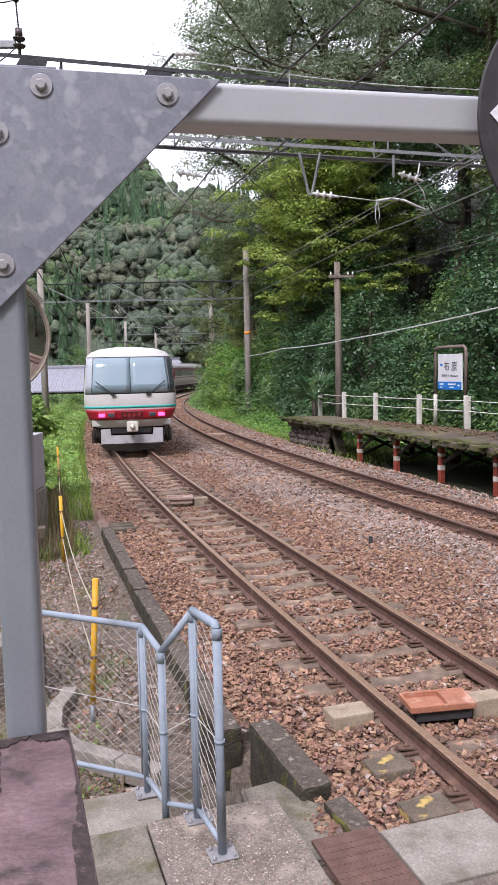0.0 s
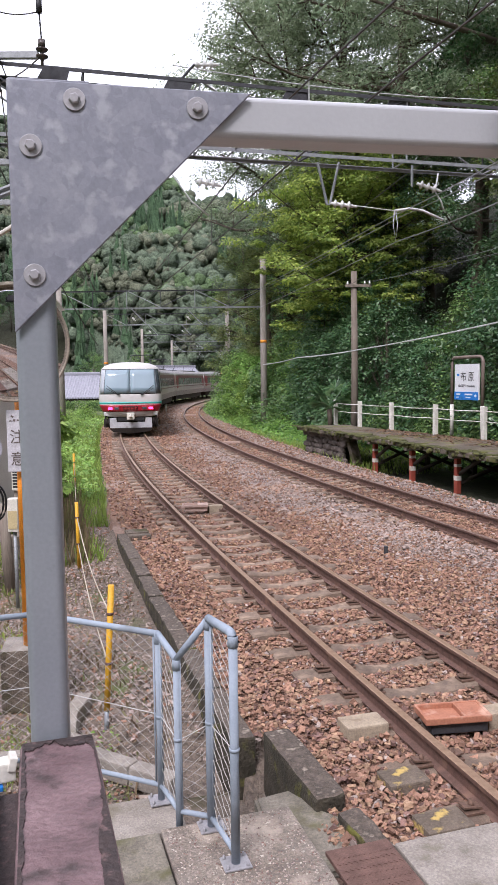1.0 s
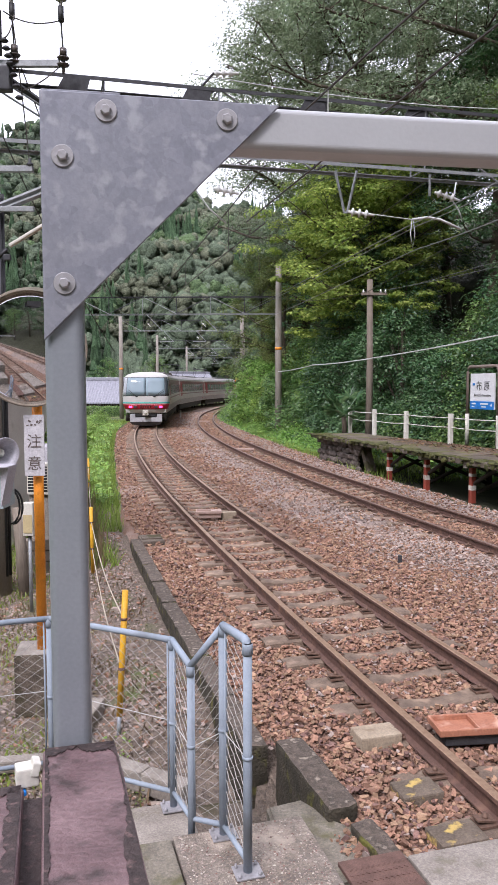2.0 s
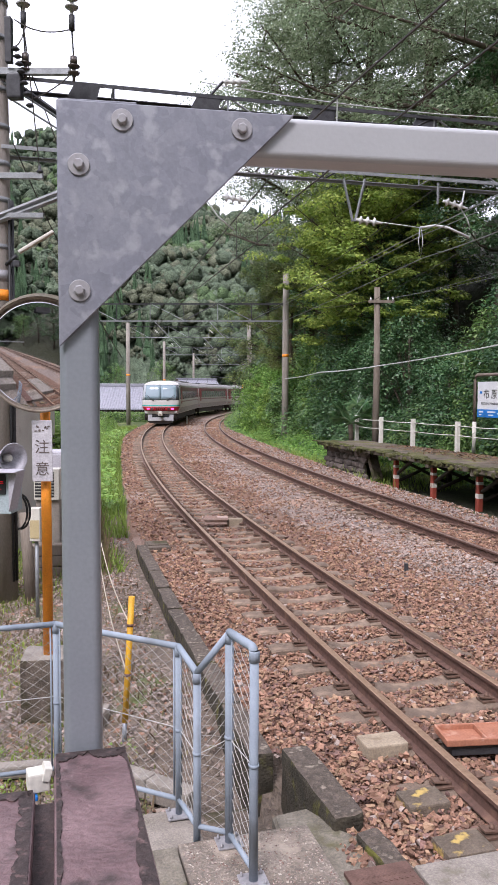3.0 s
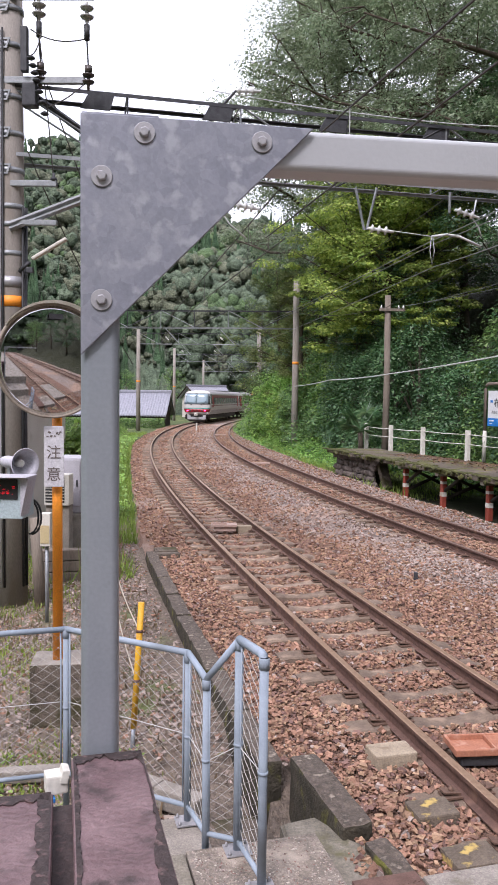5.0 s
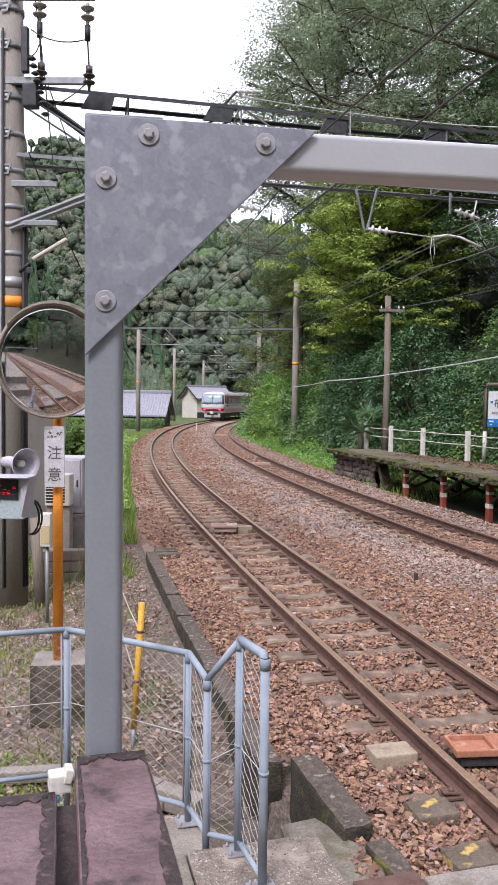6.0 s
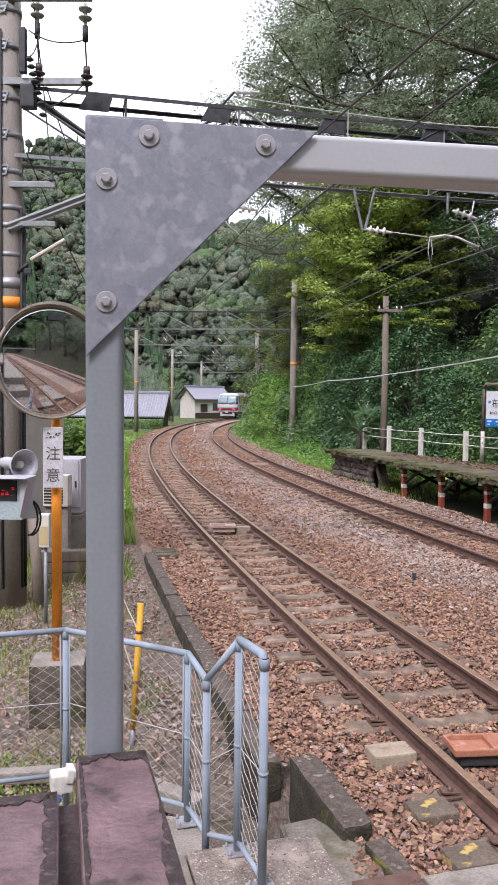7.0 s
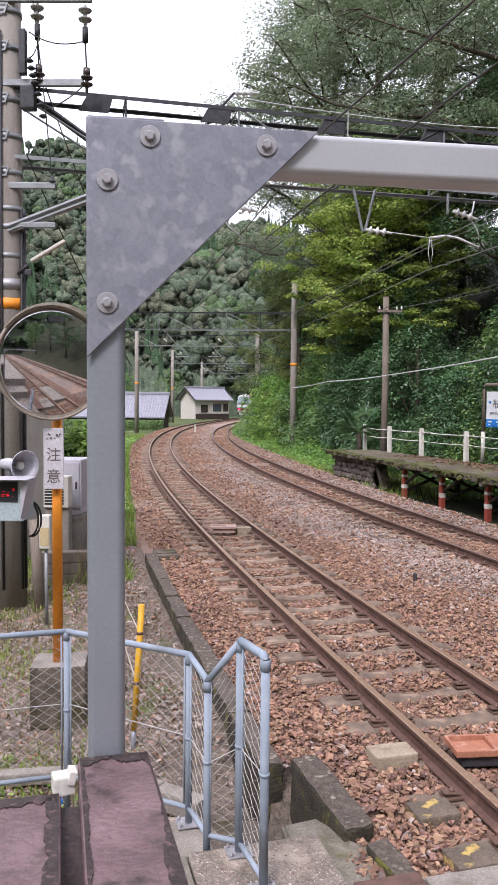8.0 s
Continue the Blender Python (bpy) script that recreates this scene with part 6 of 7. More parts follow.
def build_far_platform():
    root = tagged(new("far_platform"), "low mossy concrete platform on painted legs beside the loop track", "platform", kind="structure")
    rng = random.Random(9)
    a = 0.0
    while a < 24:
        bm = bmesh.new()
        b1 = plat_back(a + 0.6)
        box(bm, plat(a + 0.6, b1 / 2, 0.675 + rng.uniform(-0.006, 0.006)), (1.19, b1 + rng.uniform(-0.03, 0.03), 0.13), PLAT.to_3x3().to_4x4(), 0.02)
        part("deck_slab", bm, DECK, root)
        a += 1.2
    bm = bmesh.new()
    for k in range(420):
        x = rng.uniform(0, 23)
        r, y = rng.uniform(0.03, 0.13) * (1.3 if math.sin(x * 1.7) > 0 else 0.7), 0.02 + abs(rng.gauss(0, 0.16)) * (1.6 if math.sin(x * 1.1 + 1) > 0.2 else 0.6)
        lathe(bm, [(r, -0.012), (r * 0.85, 0.012), (r * 0.4, 0.024)], PLAT @ pose(x, y, 0.742, rng.uniform(-6, 6), rng.uniform(-6, 6), rng.uniform(0, 360)) @ Matrix.Diagonal((rng.uniform(0.7, 2.2), 1, 1, 1)), 7)
    for k in range(160):
        r = rng.uniform(0.03, 0.08)
        lathe(bm, [(r, 0.0), (r * 0.7, 0.02), (r * 0.3, 0.03)], PLAT @ pose(rng.uniform(0, 23), -0.0, 0.61 + rng.uniform(0, 0.12), 90) @ Matrix.Diagonal((rng.uniform(0.8, 2), 1, 1, 1)), 6)
    tagged(part("moss_tufts", bm, MOSS, root, "yellow-green moss along the deck edge"), kind="stuff")
    # rubble wall under the far end
    wall = part("rubble_wall", box(bmesh.new(), plat(1.7, 0.55, 0.1), (3.3, 0.4, 1.1), PLAT.to_3x3().to_4x4(), 0.02), BANK, root)
    for j in range(5):
        x = 0.1 + 0.1 * (j % 2)
        while x < 3.5:
            w, h = rng.uniform(0.2, 0.46), 0.2 * rng.uniform(0.85, 1.25)
            bm = bmesh.new()
            bmesh.ops.create_icosphere(bm, subdivisions=1, radius=0.5)
            for v in bm.verts:
                v.co *= rng.uniform(0.85, 1.18)
            bm.transform(Matrix.Translation(plat(x + w / 2, 0.33 + rng.uniform(-0.05, 0.05), -0.28 + j * 0.2)) @ PLAT.to_3x3().to_4x4() @ pose(0, 0, 0, 0, rng.uniform(-14, 14), 0) @ Matrix.Diagonal((w * 1.12, 0.26, h * 1.25, 1)))
            part("stone", bm, STONE, wall)
            x += w
    bm = bmesh.new()
    box(bm, plat(3.9, 0.5, 0.15), (0.2, 0.3, 1.1), PLAT.to_3x3().to_4x4() @ pose(0, 0, 0, 0, -34, 0), 0.02)
    part("raking_prop", bm, MOSSY, root)
    for i in range(9):
        a = 5.9 + i * 2.25
        for b in (0.28, plat_back(a) - 0.3):
            leg = part("leg", box(bmesh.new(), plat(a, b, 0.12), (0.135, 0.135, 0.98), PLAT.to_3x3().to_4x4(), 0.012), RED_PAINT if b < 1 else DARK_TIMBER, root)
            if b < 1:
                for z, tall in ((0.34, 0.075), (0.02, 0.12)):
                    bm = bmesh.new()
                    box(bm, plat(a, b, z), (0.141, 0.141, tall), PLAT.to_3x3().to_4x4(), 0.004)
                    part("white_band", bm, WHITE_PAINT, leg, "faded white painted band")
        bm = bmesh.new()
        tube(bm, [plat(a, 0.3, 0.1), plat(a + 0.9, 0.35, 0.58)], 0.05, 6)
        tube(bm, [plat(a, 0.4, -0.1), plat(a, plat_back(a) - 0.4, 0.55)], 0.05, 6)
        tube(bm, [plat(a, 0.4, 0.55), plat(a, plat_back(a) - 0.4, -0.2)], 0.05, 6)
        part("brace", bm, DARK_TIMBER, root)
        bm = bmesh.new()
        box(bm, plat(a, plat_back(a) / 2, 0.57), (0.16, plat_back(a) - 0.1, 0.1), PLAT.to_3x3().to_4x4(), 0.01)
        part("cross_beam", bm, CONCRETE, root)
    # white posts with two wires along the back
    fence = thing("post_and_wire_fence", None, "white concrete posts with two pale wires along the platform back", "fence")
    spots = [(-0.6, 1.85), (1.45, 1.9), (3.5, 2.1), (5.9, 2.36), (8.2, 2.55), (10.4, 2.7), (12.6, 2.85), (14.8, 3.0)]
    for x, b in spots:
        bm = bmesh.new()
        box(bm, plat(x, b, 1.18), (0.13, 0.13, 1.0), PLAT.to_3x3().to_4x4(), 0.015)
        part("post", bm, WHITE_PAINT, fence)
    for z in (1.25, 1.55):
        for p, q in zip(spots, spots[1:]):
            bm = bmesh.new()
            tube(bm, [plat(p[0], p[1], z), plat((p[0] + q[0]) / 2, (p[1] + q[1]) / 2, z - 0.02), plat(q[0], q[1], z)], 0.014, 5)
            part("wire", bm, WHITE_PAINT, fence)
    # fallen leaves on the deck
    np.random.seed(61)
    n = 3800
    a, b = 3 + 17 * np.random.rand(n), np.random.rand(n)
    b = plat_back(a) * (0.35 + 0.65 * b ** 0.6)
    c = np.array([plat(x, y, 0.747) for x, y in zip(a, b)])
    v, f = leaves(c, np.random.randn(n, 3) * 0.25 + [0, 0, 1], np.random.uniform(0.04, 0.11, n))
    tagged(new("fallen_leaves", raw_mesh("fallen_leaves", v, f, DEAD_LEAF)), "brown fallen leaves scattered on the platform", "leaves", kind="stuff")
    build_station_sign()


def build_station_sign():
    m = Matrix.Translation((6.2, 23.08, 0.74)) @ pose(0, 0, 0, 0, 0, 18.4 - 90)
    s = thing("station_sign", m, "white station name board with blue strip, brown pipe frame", "sign")
    for x in (-0.8, 0.8):
        bm = bmesh.new()
        tube(bm, [(x, 0, 0), (x, 0, 0.95)], 0.06, 10)
        part("foot", bm, WHITE_PAINT, s, "white painted post foot")
    bm = bmesh.new()
    tube(bm, [(-0.8, 0, 0.9), (-0.8, 0, 2.22), (-0.76, 0, 2.33), (-0.68, 0, 2.38), (0.68, 0, 2.38), (0.76, 0, 2.33), (0.8, 0, 2.22), (0.8, 0, 0.9)], 0.05, 10)
    part("pipe_frame", bm, mat("brown_frame_paint", (0.22, 0.17, 0.14), (0.16, 0.12, 0.1), 6, 0.6), s)
    bm = bmesh.new()
    box(bm, (0, 0, 1.64), (1.24, 0.05, 1.06), None, 0.008)
    board = part("board", bm, SIGN_WHITE, s)
    bm = bmesh.new()
    box(bm, (0, -0.03, 1.225), (1.23, 0.012, 0.24), None, 0.002)
    part("blue_strip", bm, SIGN_BLUE, board, "bright blue strip")
    lettering("布 原", 0.31, INK, board, pose(0.05, -0.03, 1.78))
    lettering("ぬのはら Nunohara", 0.105, INK, board, pose(0.02, -0.03, 1.52))
    bm = bmesh.new()
    box(bm, (-0.43, -0.03, 1.85), (0.12, 0.006, 0.07), None, 0.002)
    part("emblem", bm, SIGN_BLUE, board)
    for x, z, w in ((-0.4, 1.27, 0.22), (-0.43, 1.18, 0.12), (0.14, 1.27, 0.4), (0.12, 1.18, 0.24)):
        bm = bmesh.new()
        box(bm, (x, -0.038, z), (w, 0.006, 0.045 if z > 1.2 else 0.03))
        part("text_bar", bm, SIGN_WHITE, board)
    bm = bmesh.new()
    prism(bm, [(0.44, 1.215), (0.5, 1.215), (0.5, 1.19), (0.56, 1.235), (0.5, 1.28), (0.5, 1.255), (0.44, 1.255)], 0.006, pose(0, -0.038, 0))
    part("arrow", bm, SIGN_WHITE, board)


DECK = mat("mossy_platform_concrete", (0.17, 0.138, 0.105), (0.075, 0.06, 0.045), 2.6, 0.95, 0, 0.6, 40, stain=(0.1, 0.1, 0.028), stain_at=0.52, stain_scale=1.9, depth=0.02, vary=0.12)
MOSS = mat("olive_moss", (0.095, 0.095, 0.022), (0.045, 0.047, 0.016), 9, 0.95, 0, 0.9, 50, island=0.35)
STONE = mat("dark_rubble_stone", (0.17, 0.14, 0.12), (0.1, 0.08, 0.07), 5, 0.95, 0, 0.7, 40, vary=0.3, depth=0.03)
DEAD_LEAF = leaf_mat("dead_leaf", (0.1, 0.055, 0.03), (0.17, 0.095, 0.05), (0.26, 0.17, 0.09), 0.15)
build_far_platform()


# ---------------------------------------------------------------- poles, gantries and overhead wires
def truss(parent, a, b, z0, z1, deep, bays, thick, light, dark, single=False):
    """A lattice beam of two faces between two points."""
    a, b = Vector(a), Vector(b)
    d = (b - a)
    n = Vector((-d.y, d.x, 0)).normalized() * deep / 2
    ang = math.degrees(math.atan2(d.y, d.x))
    for side in (0,) if single else (-1, 1):
        for z, material in ((z0, light), (z1, dark)):
            bm = bmesh.new()
            mid = (a + b) / 2 + n * side + Vector((0, 0, z))
            box(bm, mid, (d.length, thick, thick * 0.25), pose(0, 0, 0, 0, 0, ang))
            box(bm, mid + Vector((0, 0, -thick * 0.45)) + n.normalized() * side * thick * 0.4, (d.length, thick * 0.22, thick), pose(0, 0, 0, 0, 0, ang))
            part("chord", bm, material, parent)
        for k in range(bays):
            p, q = a.lerp(b, k / bays) + n * side, a.lerp(b, (k + 0.5) / bays) + n * side
            r = a.lerp(b, (k + 1) / bays) + n * side
            bm = bmesh.new()
            if k % 2:
                tube(bm, [p + Vector((0, 0, z0)), r + Vector((0, 0, z1))], thick * 0.32, 4)
            else:
                tube(bm, [p + Vector((0, 0, z1)), r + Vector((0, 0, z0))], thick * 0.32, 4)
            tube(bm, [p + Vector((0, 0, z0)), p + Vector((0, 0, z1))], thick * 0.3, 4)
            part("web", bm, dark if k % 2 else light, parent)
    for k in range(0 if single else bays + 1):
        p = a.lerp(b, k / bays)
        bm = bmesh.new()
        tube(bm, [p - n + Vector((0, 0, z1)), p + n + Vector((0, 0, z1))], thick * 0.28, 4)
        part("tie", bm, light, parent)
        part("tie", tube(bmesh.new(), [p - n + Vector((0, 0, z0)), p + n + Vector((0, 0, z0))], thick * 0.28, 4), light, parent)


def insulator(bm, p, d, n=3, r=0.075, pitch=0.1):
    """A string of porcelain sheds along a way."""
    d = Vector(d).normalized()
    m = Matrix.Translation(p) @ d.to_track_quat("Z", "Y").to_matrix().to_4x4()
    prof = [(0.02, -0.05)]
    for k in range(n):
        prof += [(0.024, k * pitch), (r, k * pitch + 0.02), (r * 0.85, k * pitch + 0.04), (0.03, k * pitch + 0.05)]
    prof += [(0.02, n * pitch), (0.02, n * pitch + 0.05)]
    return lathe(bm, prof, m, 14)


def concrete_pole(name, x, y, z0, z1, r0, r1, label, bands=()):
    t = thing(name, pose(x, y, z0), label, "pole", "line poles")
    bm = bmesh.new()
    tube(bm, [(0, 0, -0.5), (0, 0, (z1 - z0) * 0.5), (0, 0, z1 - z0)], r0, 20, r1)
    part("shaft", bm, POLE_CONC, t)
    for z, material in bands:
        bm = bmesh.new()
        k = (z - z0) / (z1 - z0)
        r = r0 + (r1 - r0) * k + 0.008
        lathe(bm, [(r, -0.075), (r, 0.075)], pose(0, 0, z - z0), 20)
        part("band", bm, material, t)
    return t


def near_pole():
    x, y = -4.0, 10.85
    t = concrete_pole("concrete_pole", x, y, -0.35, 10.5, 0.205, 0.165, "tall stained concrete line pole with steel bands", [(3.93, ORANGE), (4.2, WASHER)])
    for z in (7.45, 6.75, 6.25, 5.75, 7.95, 5.25, 5.0, 4.6):
        bm = bmesh.new()
        lathe(bm, [(0.192, -0.035), (0.192, 0.035)], pose(0, 0, z + 0.35), 20)
        if z > 5.7:
            prism(bm, [(-0.1, 0.07), (0.1, 0.07), (0.05, -0.07), (-0.05, -0.07), (-0.03, -0.045), (0.03, -0.045), (0.065, 0.045), (-0.065, 0.045)], 0.012, pose(-0.02, -0.195, z + 0.35))
        part("clamp", bm, GREY_STEEL, t)
    # cable runs down the side
    for dx, dy, r, material in ((-0.1, -0.19, 0.022, WIRE_PALE), (-0.05, -0.205, 0.014, BLACK), (0.19, -0.1, 0.018, BLACK), (0.2, -0.02, 0.03, DARK_STEEL), (-0.16, -0.14, 0.02, GREY_STEEL)):
        bm = bmesh.new()
        top = 8.0 if dx < 0 else 5.6
        tube(bm, [(dx, dy, 0.2), (dx, dy, top * 0.5), (dx + 0.02, dy, top)], r, 7)
        part("cable", bm, material, t)
    arms = thing("pole_crossarms", None, "zinc cross-arms with hanging insulators on the line pole", "cross-arm")
    for z, x1, w in ((8.1, -2.78, 0.1), (6.96, -2.9, 0.09), (5.56, -3.3, 0.08), (5.02, -3.3, 0.07)):
        bm = bmesh.new()
        box(bm, ((-4.05 + x1) / 2, 10.72, z), (x1 + 4.05, 0.07, w), pose(0, 0, 0, 0, 0, 2), 0.006)
        part("arm", bm, GREY_STEEL, arms)
    for px, pz, z1 in ((-3.54, 8.05, 7.5), (-2.87, 8.0, 7.45)):
        bm = bmesh.new()
        insulator(bm, (px, 10.72, pz - 0.05), (0, 0, -1), 2, 0.095, 0.12)
        part("insulator", bm, PORCELAIN_GREY, arms)
        bm = bmesh.new()
        tube(bm, [(px, 10.72, pz - 0.3), (px, 10.72, pz - 0.5)], 0.04, 8)
        tube(bm, [(px, 10.72, pz - 0.5), (px + 0.02, 10.72, pz - 0.85)], 0.012, 5)
        part("fuse_link", bm, BLACK, arms)
        bm = bmesh.new()
        insulator(bm, (px + 0.02, 10.72, pz - 0.95), (0, 0, -1), 2, 0.085, 0.09)
        tube(bm, [(px + 0.02, 10.72, pz - 0.85), (px + 0.02, 10.72, pz - 0.95)], 0.05, 8)
        part("insulator", bm, DARK_INS, arms)
    bm = bmesh.new()
    insulator(bm, (-3.34, 10.72, 5.59), (0, 0, 1), 1, 0.05, 0.06)
    part("insulator", bm, DARK_STEEL, arms)
    for pts in ([(-3.62, 10.6, 7.6), (-3.3, 10.6, 7.36), (-2.9, 10.7, 7.5)], [(-3.65, 10.6, 7.25), (-3.54, 10.6, 7.22), (-3.5, 10.7, 7.6)], [(-2.85, 10.7, 6.95), (-3.1, 10.7, 6.7), (-3.4, 10.7, 6.6)],
                [(-3.6, 10.7, 8.1), (-3.45, 10.7, 7.0), (-3.35, 10.75, 5.6)], [(-3.46, 10.72, 7.0), (-3.0, 11.6, 5.3), (-2.6, 12.5, 4.0)], [(-3.7, 10.7, 6.0), (-3.3, 12, 4.4), (-2.9, 14, 3.2)]):
        bm = bmesh.new()
        p = [Vector(q) for q in pts]
        tube(bm, [p[0].lerp(p[1], k).lerp(p[1].lerp(p[2], k), k) for k in np.linspace(0, 1, 9)], 0.009, 5)
        part("lead", bm, WIRE, arms)
    bm = bmesh.new()
    for z in (7.2, 7.1, 7.0, 6.9, 6.75, 6.6, 6.45):
        lathe(bm, [(0.03, 0), (0.06, 0.02), (0.03, 0.05)], pose(-3.62 + 0.25 * (7.2 - z), 10.62, z), 10)
    box(bm, (-3.66, 10.7, 6.75), (0.2, 0.16, 0.32), None, 0.02)
    box(bm, (-3.72, 10.65, 7.35), (0.09, 0.1, 0.6), None, 0.01)
    part("switchgear", bm, DARK_STEEL, arms, "dark switchgear with small bushings")
    lamp = thing("strip_lamp", None, "slanting white strip lamp on the line pole", "lamp")
    bm = bmesh.new()
    d = Vector((0.47, 0.04, 0.28))
    box(bm, Vector((-3.64, 10.7, 4.52)) + d * 0.5, (0.56, 0.1, 0.045), pose(0, 0, 0, 0, -31, 4), 0.015)
    part("tube_body", bm, WHITE_PLASTIC, lamp)
    bm = bmesh.new()
    tube(bm, [(-3.85, 10.75, 4.35), (-3.68, 10.7, 4.47)], 0.025, 6)
    box(bm, (-3.68, 10.7, 4.36), (0.1, 0.06, 0.08), None, 0.01)
    part("bracket", bm, DARK_STEEL, lamp)


def near_gantry():
    g = thing("line_gantry", None, "lattice steel gantry carrying the overhead line across both tracks", "gantry", "line gantries")
    d = Vector((7.45, 2.2, 0)).normalized()
    a = Vector((-4.12, 10.85, 0))
    b = a + d * 13.4
    truss(g, a + Vector((0.05, 0.1, 0)), b, 5.99, 6.93, 0.5, 8, 0.048, GREY_STEEL, DARK_STEEL)
    ang = math.degrees(math.atan2(d.y, d.x))
    for k in (1.35, 3.1, 4.9, 6.6):
        bm = bmesh.new()
        p = a + d * k + Vector((0, -0.2, 6.8))
        prism(bm, [(-0.22, -0.12), (0.2, -0.12), (0.26, 0.1), (-0.1, 0.1)], 0.03, Matrix.Translation(p) @ pose(0, 0, 0, 0, 0, ang))
        part("gusset", bm, DARK_STEEL, g)
    bm = bmesh.new()
    for dz in (0, 0.07):
        tube(bm, [(-3.95, 10.66, 4.92 + dz), (-2.9, 10.95, 5.4 + dz * 1.2), (-1.75, 11.3, 5.98)], 0.035, 4)
    part("knee_brace", bm, GREY_STEEL, g)
    bm = bmesh.new()
    for dy in (0, 0.3):
        tube(bm, [(-3.85, 10.75 + dy, 6.95), (-2.5, 11.2 + dy, 6.05)], 0.035, 4)
    part("knee_brace", bm, DARK_STEEL, g)
    far = concrete_pole("concrete_pole", b.x, b.y, -0.3, 10, 0.2, 0.165, "concrete line pole beyond the far platform")
    # hangers with tie insulators
    for p, w in ((Vector((1.15, 12.47, 5.3)), 0.17), (Vector((2.6, 12.9, 5.68)), 0.0)):
        bm = bmesh.new()
        if w:
            tube(bm, [p + Vector((-w, 0, 0.66)), p + Vector((-0.02, 0, 0))], 0.022, 5)
            tube(bm, [p + Vector((w, 0.02, 0.66)), p + Vector((0.02, 0, 0))], 0.022, 5)
        else:
            tube(bm, [p + Vector((-0.05, 0, 0.32)), p + Vector((-0.05, 0, -0.02))], 0.022, 5)
        part("hanger", bm, GREY_STEEL, g)
        bm = bmesh.new()
        insulator(bm, p + Vector((0.08, 0, 0.02)), (1, 0.1, -0.12 if w else -0.3), 3, 0.07, 0.11)
        part("insulator", bm, PORCELAIN, g)
    for px in (-1.0, -8.0):
        if px > -5:
            bm = bmesh.new()
            tube(bm, [(px - 0.15, 11.72, 6.9), (px + 0.12, 11.75, 7.2)], 0.02, 5)
            part("hanger", bm, DARK_STEEL, g)
            bm = bmesh.new()
            insulator(bm, (px + 0.14, 11.76, 7.2), (1, 0.05, 0.0), 3, 0.065, 0.1)
            part("insulator", bm, PORCELAIN, g)
    bm = bmesh.new()
    insulator(bm, (-0.86, 11.9, 5.55), (1, 0.2, -0.15), 3, 0.07, 0.1)
    part("insulator", bm, PORCELAIN, g)
    # pull-off arms
    for pts, r in (([(1.5, 12.5, 5.3), (2.2, 12.5, 5.2)], 0.008), ([(2.2, 12.5, 5.2), (2.45, 12.51, 5.235), (2.65, 12.52, 5.2), (2.98, 12.53, 5.05)], 0.02), ([(2.2, 12.5, 5.2), (2.18, 12.5, 4.98), (2.22, 12.5, 4.74), (2.25, 12.5, 4.98), (2.22, 12.5, 5.2)], 0.007),
                   ([(-1.5, 11.5, 5.9), (-1.2, 11.55, 5.55), (-0.95, 11.6, 5.2), (-0.7, 11.7, 5.0)], 0.012), ([(3.0, 13.0, 5.9), (2.95, 13.0, 5.6), (3.05, 13.0, 5.45), (3.1, 13.0, 5.3)], 0.012)):
        bm = bmesh.new()
        tube(bm, pts, r, 6)
        part("pull_off_arm", bm, WIRE_PALE, g)


def mid_gantry(xa, ya, xb, yb, z_beam, top, thick, label, bays=9):
    g = thing("line_gantry", None, label, "gantry", "line gantries")
    truss(g, (xa, ya, 0), (xb, yb, 0), z_beam - 0.95, z_beam, 0.4, bays, thick, GREY_STEEL, DARK_STEEL, True)
    for i, (x, y, t) in enumerate(((xa, ya, top[0]), (xb, yb, top[1]))):
        concrete_pole("concrete_pole", x, y, -0.4, t, 0.2, 0.16, "weathered concrete line pole with an orange band", [(4.6, ORANGE)] if i else [(4.0, ORANGE)])
    for k in (0.35, 0.62):
        p = Vector((xa, ya, 0)).lerp(Vector((xb, yb, 0)), k)
        bm = bmesh.new()
        tube(bm, [p + Vector((0, 0, z_beam - 0.95)), p + Vector((0.9, 0.1, z_beam - 1.9))], 0.03, 5)
        tube(bm, [p + Vector((-0.3, 0, z_beam - 1.9)), p + Vector((0.9, 0.1, z_beam - 1.9))], 0.025, 5)
        part("arm", bm, GREY_STEEL, g)
        bm = bmesh.new()
        insulator(bm, p + Vector((0.1, 0, z_beam - 1.5)), (1, 0, -1), 2, 0.07, 0.1)
        part("insulator", bm, PORCELAIN, g)


